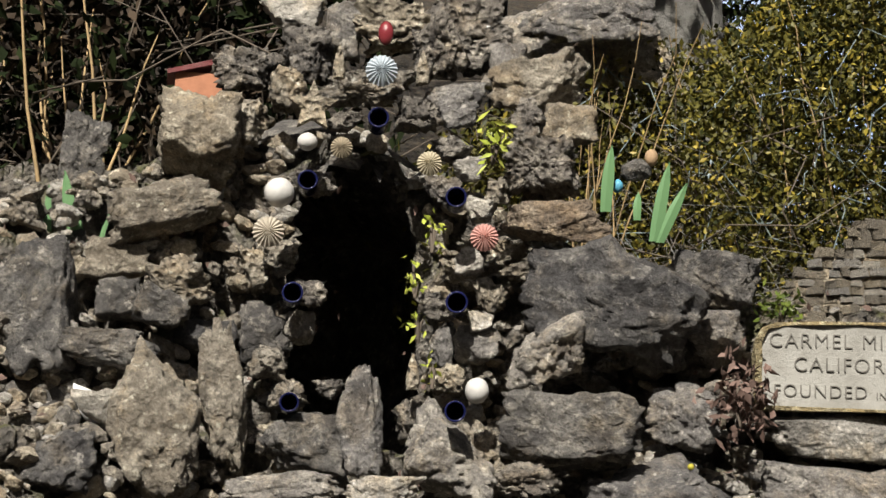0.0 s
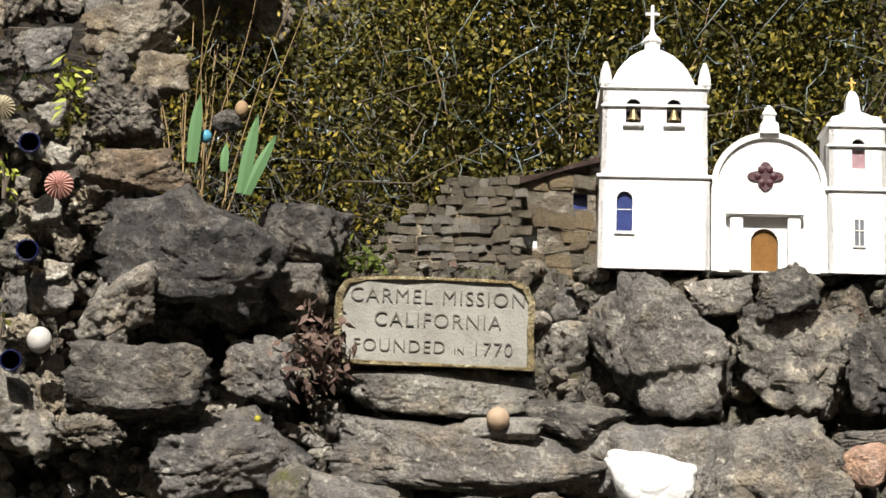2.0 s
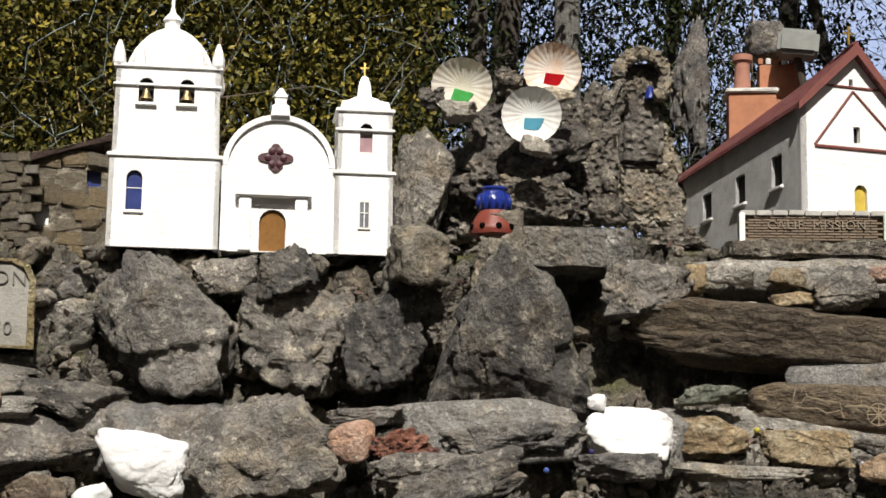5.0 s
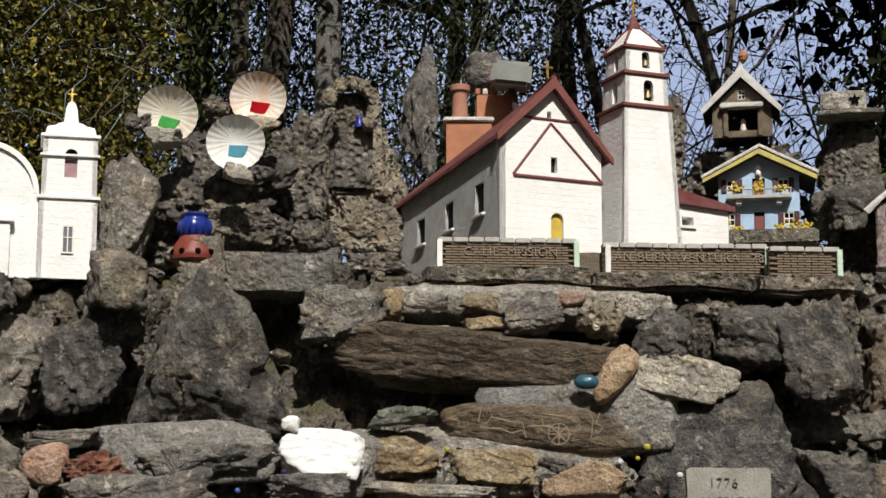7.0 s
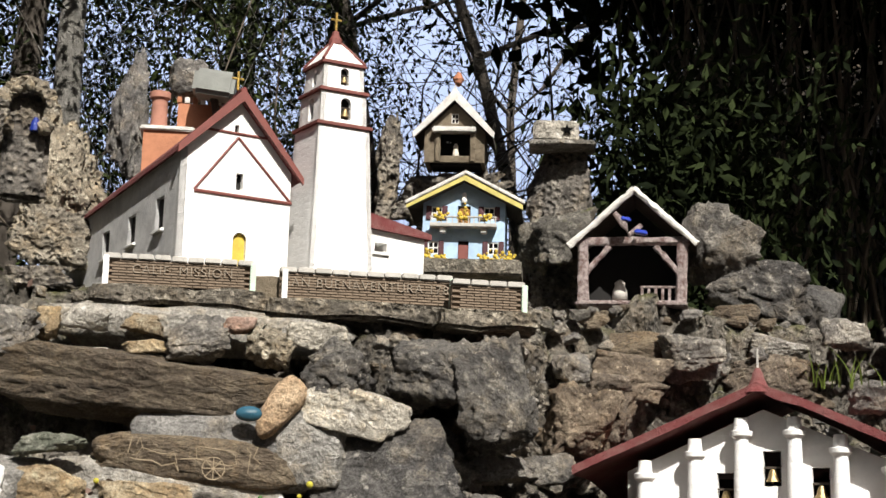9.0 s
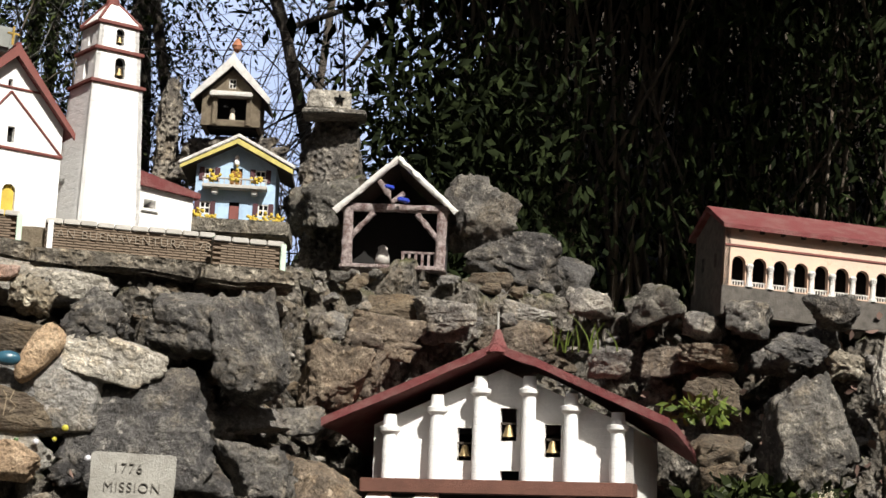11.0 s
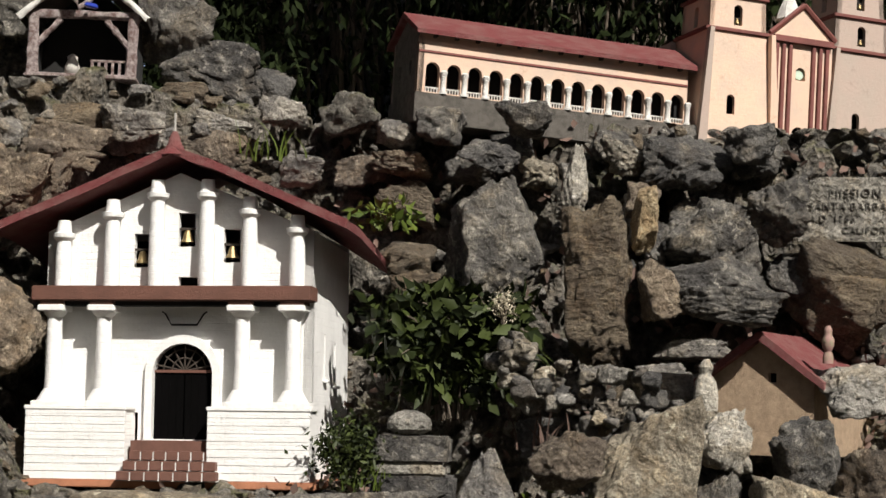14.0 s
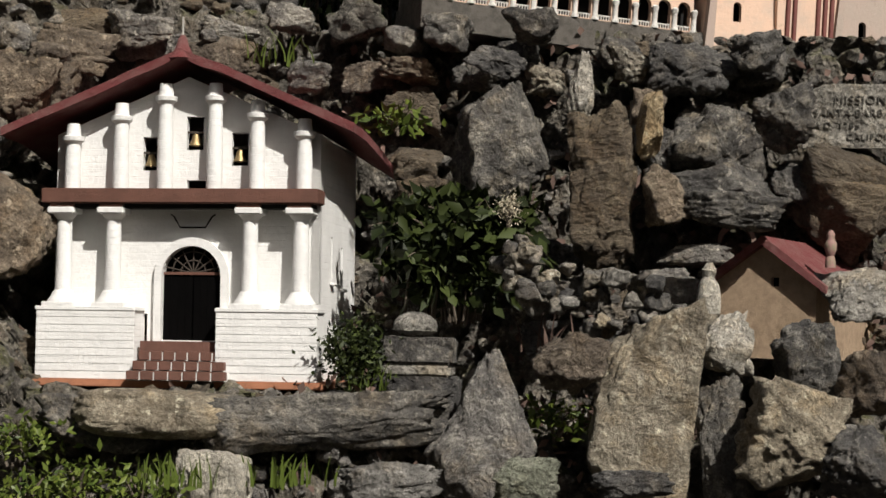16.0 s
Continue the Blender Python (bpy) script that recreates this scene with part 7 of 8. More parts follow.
# mortar between the stones of the front wall
for _i, (_x, _y, _z, _w, _h, _d, _r) in enumerate(((-0.444, 3.465, 1.591, 0.46, 0.2, 0.1, 8), (-0.564, 3.529, 1.793, 0.66, 0.11, 0.1, 8), (-0.599, 3.431, 1.445, 0.56, 0.17, 0.1, 6), (-0.311, 3.475, 1.566, 0.2, 0.22, 0.09, 8), (-1.973, 2.934, 1.422, 0.3, 0.14, 0.1, 22), (-1.235, 3.175, 1.461, 0.4, 0.14, 0.1, 14), (-2.135, 2.775, 1.488, 0.16, 0.05, 0.06, 30), (-1.83, 2.925, 1.41, 0.28, 0.2, 0.09, 24), (-0.95, 3.30, 1.44, 0.3, 0.16, 0.08, 15))):
    _mv, _mf = rock_shape(700 + _i, _w, _d, _h, 0.05, 8, 4, 0, 0.7)
    _mo = data_part("mortar_patch", _mv, _mf, MORTAR, smooth=True)
    _mo.matrix_world = pose(_x, _y, _z, 0, 0, _r)
    tagged(_mo, "pale grey mortar between the wall stones", "mortar", kind="structure")

# scratched drawing of a cart and ox on the slate
SCRATCH = plain_material("scratched_line", (0.33, 0.26, 0.17), 0.9, scale=80)
draw = thing("scratched_drawing", pose(-0.519, 3.308, 1.513, 0, 0, 8), "ox cart scratched in pale lines on a slate", "drawing")


def scratch(pts):
    v, f = tube([(x, 0, z) for x, z in pts], [0.0011] * len(pts), 5)
    data_part("line", v, f, SCRATCH, draw)


wheel = [(0.045 + 0.022 * math.cos(a), -0.012 + 0.022 * math.sin(a)) for a in np.linspace(0, 2 * math.pi, 20)]
scratch(wheel)
for _a in range(4):
    scratch([(0.045 - 0.022 * math.cos(_a * 0.785), -0.012 - 0.022 * math.sin(_a * 0.785)), (0.045 + 0.022 * math.cos(_a * 0.785), -0.012 + 0.022 * math.sin(_a * 0.785))])
scratch([(0.012, 0.008), (0.01, 0.03), (0.085, 0.022), (0.09, -0.002), (0.075, -0.006), (0.01, 0.006), (-0.02, 0.004)])
scratch([(-0.115, 0.045), (-0.122, 0.012), (-0.105, 0.01), (-0.095, 0.024), (-0.06, 0.014), (-0.03, 0.012), (-0.022, -0.02), (-0.03, -0.004), (-0.055, -0.01), (-0.062, -0.006), (-0.075, 0.0), (-0.1, 0.0), (-0.118, 0.004)])
scratch([(-0.105, 0.03), (-0.1, 0.044), (-0.092, 0.02)])
scratch([(0.112, -0.02), (0.116, 0.02), (0.108, 0.03)])
scratch([(0.13, 0.032), (0.122, 0.012), (0.136, 0.0), (0.124, -0.012)])


# ---- the ruined stone walls beside the white church ----
def masonry(name, m, long, profile, course, label, openings=(), mat=("tan", "pale", "tan"), seed=1, depth=0.036):
    """A wall of small rough stones up to the profile's height, each stone a part."""
    w = thing(name, m, label, "wall", "ruined walls")
    rng = random.Random(seed)
    shapes = []
    for i in range(9):
        block = box(-0.49, 0.49, -0.5, 0.5, -0.47, 0.47, 0.09)
        for q in block.verts:
            q.co += noise.noise_vector(q.co * 1.7 + Vector((seed, i, 0)) * 7) * 0.22
        me = mesh_of(block, "stone")
        me.materials.append(ROCKS[mat[i % len(mat)]])
        shapes.append(me)
    z = 0.0
    while z < max(p[1] for p in profile):
        h = course * rng.uniform(0.75, 1.3)
        x = -rng.uniform(0, 0.02)
        while x < long:
            l = course * rng.uniform(0.8, 2.1)
            c, cz = x + l / 2, z + h / 2
            if cz < np.interp(c, [p[0] for p in profile], [p[1] for p in profile]) and not any(a - l * 0.3 < c < b + l * 0.3 and lo < cz < hi for a, b, lo, hi in openings):
                s = new("stone", rng.choice(shapes))
                s.parent = w
                s.matrix_local = Matrix.Translation((c, rng.uniform(-0.007, 0.005), cz + rng.uniform(-0.15, 0.15) * h)) @ pose(0, 0, 0, rng.uniform(-8, 8), rng.uniform(-9, 9), rng.uniform(-9, 9)) @ Matrix.Diagonal((l * 1.03, depth, h * rng.uniform(0.85, 1.15), 1))
            x += l
        z += h
    core = [(p[0], max(0.002, p[1] - course * 0.9)) for p in profile]
    part("mortar_core", panel([(0, 0), (long, 0)] + core[::-1], [rect(a + 0.002, b - 0.002, lo, hi) for a, b, lo, hi in openings], depth * 0.7, -depth * 0.32), ROCKS["tan"], w)
    return w


masonry("ruined_wall", pose(-2.547, 2.807, 1.807, 0, 0, 24), 0.375, [(0, 0.04), (0.09, 0.1), (0.1, 0.13), (0.16, 0.14), (0.165, 0.17), (0.215, 0.18), (0.22, 0.225), (0.375, 0.235)], 0.021, "stepped ruined wall of small tan stones", seed=2)
masonry("ruined_house_wall", pose(-2.229, 2.985, 1.821, 0, 0, 25), 0.19, [(0, 0.2), (0.19, 0.262)], 0.034, "ruined stone house wall with two small windows", ((0.024, 0.058, 0.07, 0.13), (0.13, 0.165, 0.158, 0.195)), ("tan", "ochre", "ochre"), 4)
_eaves = Site("broken_roof", pose(-2.229, 2.985, 1.821, 0, 0, 25), 1.0, "crumbling brown tiled roof edge", "roof", "ruined walls")
_eaves.add("tiles", worn(panel([(-0.02, 0.196), (0.2, 0.262), (0.2, 0.274), (-0.02, 0.212)], (), 0.12, -0.03), 0.007, 60, 5), plain_material("crumbling_brown_tile", (0.075, 0.045, 0.035), 0.9, grime=0.6, scale=90, bump=1.0, depth=0.01))
_win = Site("window_panes", pose(-2.229, 2.985, 1.821, 0, 0, 25), 1.0, "small panes in a ruined wall", "window", "ruined walls")
_win.add("pane", box(0.13, 0.165, 0.012, 0.014, 0.156, 0.197), BLUEGLASS, "bluish pane")
_win.add("pane", box(0.024, 0.058, 0.012, 0.014, 0.068, 0.132), PLASTER, "whitish board")
# near-black backing paints the shade behind the panes
_win.add("backing", box(0.0, 0.19, 0.02, 0.03, 0.02, 0.19), SHADEFILL)
# old concrete step under the shells
_cs = part("concrete_step", worn(box(-0.17, 0.14, 0, 0.2, -0.09, 0.0, 0.006), 0.006, 20, 4), ROCKS["concrete"])
_cs.matrix_world = pose(-1.1, 3.28, 1.896, 0, 0, 18)
tagged(_cs, "weathered pebbly concrete step below the shells", "step")
_cs = part("brick_steps", worn(box(-0.03, 0.03, 0, 0.08, -0.03, 0.03, 0.003), 0.002, 40, 2), STONEWALL)
_cs.matrix_world = pose(-0.436, 3.567, 1.891, 0, 0, 15)
tagged(_cs, "tiny brick steps between two walls", "steps")
# white name board stakes behind the grotto
_sg = thing("little_signpost", pose(-3.037, 2.49, 2.432, 0, -6, 34) @ Matrix.Scale(0.75, 4), "small white wooden signpost with two boards", "signpost")
part("stake", box(-0.008, 0.008, 0, 0.01, -0.06, 0.09, 0.002), PLASTER, _sg)
part("board", moved(box(-0.03, 0.03, -0.006, 0, 0.08, 0.1, 0.002), pose(0, 0, 0, 0, -6, 0)), PLASTER, _sg)
part("board", moved(box(-0.045, 0.035, -0.006, 0, 0.04, 0.062, 0.002), pose(0, 0, 0, 0, -6, 0)), PLASTER, _sg)

# ---- plants ----
def leaf_cloud(points, length, width, seed, droop=0.0, spread=0.35):
    """Folded leaves at the points, each with its own turn and size."""
    rng = np.random.RandomState(seed)
    n = len(points)
    p = np.asarray(points, float)
    d = rng.normal(size=(n, 3))
    d[:, 2] -= droop * 2
    d /= np.linalg.norm(d, axis=1)[:, None]
    side = np.cross(d, rng.normal(size=(n, 3)))
    side /= np.linalg.norm(side, axis=1)[:, None] + 1e-9
    up = np.cross(side, d)
    L = (length * (1 + spread * rng.uniform(-1, 1, n)))[:, None]
    W = (width * (1 + spread * rng.uniform(-1, 1, n)))[:, None]
    v = np.empty((n, 4, 3))
    v[:, 0], v[:, 2] = p, p + d * L
    v[:, 1], v[:, 3] = p + d * L * 0.45 + side * W * 0.5 + up * W * 0.15, p + d * L * 0.45 - side * W * 0.5 + up * W * 0.15
    i = np.arange(n)[:, None] * 4
    f = np.vstack([i + [0, 1, 2], i + [0, 2, 3]])
    return v.reshape(-1, 3), f


def mesh_np(name, v, f, mat, parent=None, label=""):
    me = bpy.data.meshes.new(name)
    me.vertices.add(len(v))
    me.vertices.foreach_set("co", np.asarray(v, np.float32).ravel())
    me.loops.add(len(f) * 3)
    me.loops.foreach_set("vertex_index", np.asarray(f, np.int32).ravel())
    me.polygons.add(len(f))
    me.polygons.foreach_set("loop_start", np.arange(len(f), dtype=np.int32) * 3)
    me.update(calc_edges=True)
    me.materials.append(mat)
    ob = new(name, me)
    if parent is not None:
        ob.parent = parent
    return tagged(ob, label) if label else ob


def fan(b0, b1, r0, r1, z0, z1, n, seed, clump=0.0, size=0.2):
    """Points in a stretch of the hillside, gathered in clumps."""
    rng = np.random.RandomState(seed)
    b, r, z = np.radians(rng.uniform(b0, b1, n)), rng.uniform(r0, r1, n), rng.uniform(z0, z1, n)
    p = np.stack([PIVOT[0] + r * np.sin(b), PIVOT[1] + r * np.cos(b), z], 1)
    if clump:
        m = max(1, int(clump))
        c = p[:m]
        p = c[rng.randint(0, m, n)] + rng.normal(size=(n, 3)) * size
    return p


def branching(start, direction, length, radius, depth, rng, out, lean=0.25, tips=None):
    pts, rad = [Vector(start)], [radius]
    d = Vector(direction).normalized()
    n = 4
    for i in range(n):
        d = (d + Vector((rng.gauss(0, lean), rng.gauss(0, lean), rng.gauss(0, lean) + 0.04)) * 0.5).normalized()
        pts.append(pts[-1] + d * length / n)
        rad.append(radius * (1 - 0.42 * (i + 1) / n))
    out.append((pts, rad))
    if tips is not None and depth <= 1:
        tips.extend(tuple(q) for q in pts[1:])
    if depth <= 0:
        return
    for k in range(rng.choice((2, 3, 3))):
        i = rng.randint(2, n)
        dd = (d + Vector((rng.gauss(0, 0.75), rng.gauss(0, 0.75), rng.gauss(0.1, 0.5)))).normalized()
        branching(pts[i], dd, length * rng.uniform(0.55, 0.8), rad[i] * 0.62, depth - 1, rng, out, lean, tips)


def tree(name, b, r, height, radius, depth, seed, label, bark=BARK, leaf=None, leaves=0, leaf_size=(0.06, 0.025), droop=0.4, tilt=(0, 0), clear=0.35, base=None, scatter=0.18):
    rng = random.Random(seed)
    foot = polar(b, r, base if base is not None else 1.8)
    t = thing(name, Matrix.Translation(foot), label, "tree", "trees behind the bank")
    out, tips = [], []
    top = Vector((tilt[0] * height, tilt[1] * height, height))
    stem = [Vector((0, 0, 0)).lerp(top, k / 8) + noise.noise_vector(Vector((seed, k * 0.5, 0))) * 0.05 * height * k / 8 for k in range(9)]
    srad = [radius * (1 - 0.75 * k / 8) * (1.25 if k == 0 else 1) for k in range(9)]
    v, f = tube(stem, srad, 12)
    data_part("trunk", v, f, bark, t, smooth=True)
    for k in range(3, 9):
        if k / 8 < clear:
            continue
        for _ in range(2):
            a = rng.uniform(0, 2 * math.pi)
            branching(stem[k], (math.cos(a), math.sin(a), rng.uniform(0.2, 0.8)), height * rng.uniform(0.16, 0.28), srad[k] * 0.55, depth, rng, out, 0.3, tips)
    vs, fs, base_i = [], [], 0
    for pts, rad in out:
        v, f = tube(pts, rad, 5)
        vs += v
        fs += [tuple(i + base_i for i in q) for q in f]
        base_i += len(v)
    tagged(data_part("limb_work", vs, fs, bark, t, smooth=True), kind="stuff")
    if leaves:
        g = np.random.RandomState(seed)
        tp = np.array(tips)
        pts = tp[g.randint(0, len(tp), leaves)] + g.normal(size=(leaves, 3)) * scatter
        v, f = leaf_cloud(pts, *leaf_size, seed, droop)
        mesh_np("crown", v, f, leaf or SHADELEAF, t)
    return t


def stuff(name, v, f, mat, label, category):
    return tagged(mesh_np(name, v, f, mat), label, category, kind="stuff")


# the clipped hedge behind the white church
for k, (n, r0, r1, mat, ln) in enumerate(((84000, 4.42, 4.85, HEDGELEAF, 0.021), (9000, 4.38, 4.6, YELLOWLEAF, 0.019), (30000, 4.8, 5.4, HEDGELEAF, 0.034))):
    pts = fan(-47.5, -21.5, r0, r1, 1.88, 3.3, n, 40 + k, n // 26, 0.07)
    pts[:, 2] = np.maximum(pts[:, 2], 1.8)
    bear = np.degrees(np.arctan2(pts[:, 0] - PIVOT[0], pts[:, 1] - PIVOT[1]))
    pts = pts[pts[:, 2] < np.interp(bear, [-48, -43, -38.4, -35, -30], [2.34, 2.52, 2.66, 2.98, 3.4])]
    v, f = leaf_cloud(pts, ln, ln * 0.5, 50 + k, 0.1)
    stuff("hedge_leaves", v, f, mat, "dense olive-green hedge leaves with yellowing tips", "hedge")


def stems(name, count, b0, b1, r0, r1, z0, h0, h1, radius, mat, seed, lean, label, category, wild=0.02):
    rng = random.Random(seed)
    vs, fs, base = [], [], 0
    for _ in range(count):
        p = polar(rng.uniform(b0, b1), rng.uniform(r0, r1), z0 + rng.uniform(-0.03, 0.05))
        d = Vector((rng.gauss(0, lean), rng.gauss(0, lean), 1)).normalized()
        h, pts = rng.uniform(h0, h1), []
        for k in range(7):
            pts.append(p + d * h * k / 6)
            d = (d + Vector((rng.gauss(0, wild), rng.gauss(0, wild), rng.gauss(0, wild)))).normalized()
        v, f = tube(pts, [radius * (1 - 0.7 * k / 6) for k in range(7)], 5)
        vs += v
        fs += [tuple(i + base for i in q) for q in f]
        base += len(v)
    return tagged(data_part(name, vs, fs, mat, smooth=True), label, category, kind="stuff")


stems("hedge_stems", 150, -48, -21, 4.5, 4.8, 1.86, 0.3, 0.9, 0.0035, TWIG, 6, 0.3, "tangled bare brown hedge stems", "hedge", 0.25)
stems("bare_vines", 110, -46, -26, 4.42, 4.5, 1.95, 0.2, 0.45, 0.002, PALEBARK, 7, 0.7, "thin pale bare vines tangled over a hedge", "vines", 0.45)
WIRE = plain_material("grey_green_wire", (0.16, 0.2, 0.19), 0.5, scale=60)
BULB = plain_material("frosted_bulb", (0.3, 0.36, 0.38), 0.2, grime=0.1, scale=60)
for _k in range(4):
    _rng = random.Random(80 + _k)
    _string = thing("string_lights", Matrix.Translation(polar(-43 + _k, 4.40, 1.95)), "thin grey-green wire with small clear bulbs strung over a hedge", "string lights", "string lights")
    _o, _pts = polar(-43 + _k, 4.40, 1.95), []
    for _i in range(60):
        _b = -44 + 22 * _i / 59 + _rng.gauss(0, 0.25)
        _pts.append(polar(_b, 4.40 + _rng.gauss(0, 0.012), 1.98 + 0.13 * _k + 0.09 * math.sin(_i * 0.55 + _k * 2) + _rng.gauss(0, 0.025) + 0.016 * (_b + 44)) - _o)
    _v, _f = tube(_pts, [0.0016] * 60, 5)
    data_part("wire", _v, _f, WIRE, _string, smooth=True)
    for _i in range(3, 60, 9):
        _q = turned([(0.0012, 0.006), (0.0022, 0.003), (0.0024, 0.0), (0.0016, -0.005), (0.0006, -0.007)], 8, Matrix.Translation(_pts[_i] - Vector((0, 0.006, 0.004))))
        part("bulb", _q, BULB, _string, "", True)
stems("dry_canes", 16, -44.5, -42.5, 4.3, 4.5, 1.95, 0.35, 0.7, 0.0025, STRAW, 8, 0.12, "upright dry straw-coloured canes", "canes")
stems("dry_canes", 16, -38, -24, 4.5, 4.7, 2.1, 0.4, 0.8, 0.003, STRAW, 9, 0.2, "upright dry straw-coloured canes", "canes")
stems("bramble_stems", 260, -70, -52, 4.9, 6.0, 1.95, 0.4, 1.4, 0.005, TWIG, 10, 0.5, "tangled brown bramble stems", "brambles", 0.2)
stems("sapling_stems", 16, -63, -57, 4.7, 5.1, 2.0, 0.5, 0.9, 0.006, STRAW, 11, 0.2, "thin pale saplings", "saplings")
v, f = leaf_cloud(fan(-72, -51, 4.9, 6.4, 1.9, 3.1, 26000, 61, 900, 0.12), 0.04, 0.022, 62, 0.2)
stuff("bramble_leaves", v, f, BRAMBLE, "dark brown dead bramble leaves", "brambles")
v, f = leaf_cloud(fan(-72, -50, 4.8, 6.2, 1.9, 3.2, 9000, 63, 300, 0.12), 0.05, 0.024, 64, 0.2)
stuff("bramble_leaves", v, f, SHADELEAF, "dark green bramble leaves", "brambles")

# woods
tree("big_tree", -37.2, 6.1, 6.5, 0.25, 2, 21, "broad pale-barked old tree trunk behind a hedge", PALEBARK, clear=0.7)
for k, (b, r, h, rad, tl) in enumerate(((-17.8, 9.0, 8, 0.09, (0.05, 0)), (-15.3, 7.5, 7, 0.07, (0, 0)), (-19.5, 10, 8, 0.12, (-0.06, 0)), (-9, 11, 8, 0.06, (0.1, 0)), (-4.5, 10, 7.5, 0.045, (-0.15, 0)), (0.5, 12, 8, 0.06, (-0.22, 0)), (2.5, 9, 7, 0.04, (0.1, 0)), (-12.5, 13, 9, 0.08, (0.1, 0)))):
    tree("bare_tree", b, r, h, rad, 4 if r > 9.5 else 3, 30 + k, "leafless brown-grey tree with fine spreading branches", BARK if k != 1 else PALEBARK, clear=0.2, tilt=tl)
for k, (b, r, h) in enumerate(((-27, 8, 6.0), (-22.5, 9, 6.5), (-18.5, 7.5, 5.2), (-10.5, 12, 8.0), (-7.0, 11, 7.5), (-1.5, 16, 9.5), (-33, 9, 6.5), (-40, 9, 6.5), (-55, 9, 6.5), (-62, 9, 6.5))):
    tree("evergreen_tree", b, r, h, 0.055, 2, 50 + k, "dark evergreen tree with hanging leaves", BARK, SHADELEAF, 16000, (0.06, 0.024), 0.5, clear=0.25, scatter=0.3)
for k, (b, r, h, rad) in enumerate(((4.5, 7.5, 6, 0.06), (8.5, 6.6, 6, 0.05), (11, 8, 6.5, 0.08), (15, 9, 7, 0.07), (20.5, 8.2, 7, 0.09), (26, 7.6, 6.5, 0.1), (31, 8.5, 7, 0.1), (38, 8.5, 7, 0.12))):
    tree("woodland_tree", b, r, h, rad, 2, 70 + k, "slim woodland tree with brown bark in shade", BARK if k not in (4, 5) else PALEBARK, SHADELEAF, 18000, (0.06, 0.022), 0.5, clear=0.4, tilt=(random.Random(k).uniform(-0.15, 0.15), 0), scatter=0.3)
# the thicket's deep shade is partly in its near-black leaf colour
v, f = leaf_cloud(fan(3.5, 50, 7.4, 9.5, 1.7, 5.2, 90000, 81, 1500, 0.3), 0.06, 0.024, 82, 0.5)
stuff("evergreen_thicket", v, f, SHADELEAF, "deep dark evergreen thicket in the woods", "thicket")
# sunlit spots: near-black leaves stand in for shade here
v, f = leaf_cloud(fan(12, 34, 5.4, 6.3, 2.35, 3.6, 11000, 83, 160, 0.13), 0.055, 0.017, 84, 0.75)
stuff("hanging_foliage", v, f, SHADELEAF, "hanging narrow dark green leaves over a bank", "shrub")
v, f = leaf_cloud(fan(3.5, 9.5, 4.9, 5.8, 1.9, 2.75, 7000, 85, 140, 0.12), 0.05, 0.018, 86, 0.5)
stuff("hanging_foliage", v, f, SHADELEAF, "dark green leafy shrub on a bank", "shrub")
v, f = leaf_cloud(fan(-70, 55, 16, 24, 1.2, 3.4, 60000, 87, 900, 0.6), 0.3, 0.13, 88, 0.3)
stuff("far_woods", v, f, SHADELEAF, "far dark woodland undergrowth", "woods")
stems("woodland_stems", 320, 3.5, 42, 6.0, 7.4, 1.75, 2.0, 4.0, 0.009, TWIG, 12, 0.12, "slim upright brown stems in a dark wood", "stems", 0.05)
stems("far_branches", 330, -26, 4, 9.5, 17, 2.0, 2.0, 5.0, 0.009, TWIG, 13, 0.45, "fine bare winter branches against the sky", "branches", 0.16)
stems("far_branches", 310, -24, 4, 9, 13, 3.2, 1.0, 2.5, 0.004, PALEBARK, 14, 0.9, "fine bare winter branches against the sky", "branches", 0.25)
v, f = leaf_cloud(fan(-21, -6.0, 9.0, 12.5, 3.3, 6.4, 42000, 181, 300, 0.22), 0.05, 0.02, 182, 0.5)
stuff("evergreen_thicket", v, f, BUSHLEAF, "dark olive evergreen boughs behind the bank", "thicket")
v, f = leaf_cloud(fan(-34, -20.0, 6.5, 9.5, 2.6, 5.4, 34000, 183, 300, 0.22), 0.05, 0.02, 184, 0.5)
stuff("evergreen_thicket", v, f, BUSHLEAF, "dark olive evergreen boughs behind the bank", "thicket")
# unseen wood behind the path, added to cut sky light on the bank
v, f = leaf_cloud(fan(82, 278, 9.5, 13.0, 0.0, 6.0, 60000, 187, 900, 0.6), 0.34, 0.16, 188, 0.3)
stuff("far_woods", v, f, SHADELEAF, "unseen evergreen wood across the path, added to cut sky light", "woods")
# unseen high canopy, added to keep the woods in shade
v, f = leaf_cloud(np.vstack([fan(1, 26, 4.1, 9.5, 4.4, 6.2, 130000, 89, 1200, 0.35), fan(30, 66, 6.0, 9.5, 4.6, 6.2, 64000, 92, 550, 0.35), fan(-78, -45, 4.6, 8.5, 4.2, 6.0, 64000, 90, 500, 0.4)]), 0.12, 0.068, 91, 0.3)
stuff("unseen_shade_canopy", v, f, SHADELEAF, "unseen high leaf canopy added for shade", "canopy")


# ---- small plants on the bank ----
def clump_points(c, n, sx, sz, seed):
    g = np.random.RandomState(seed)
    return np.asarray(c) + g.normal(size=(n, 3)) * np.array([sx, sx, sz])


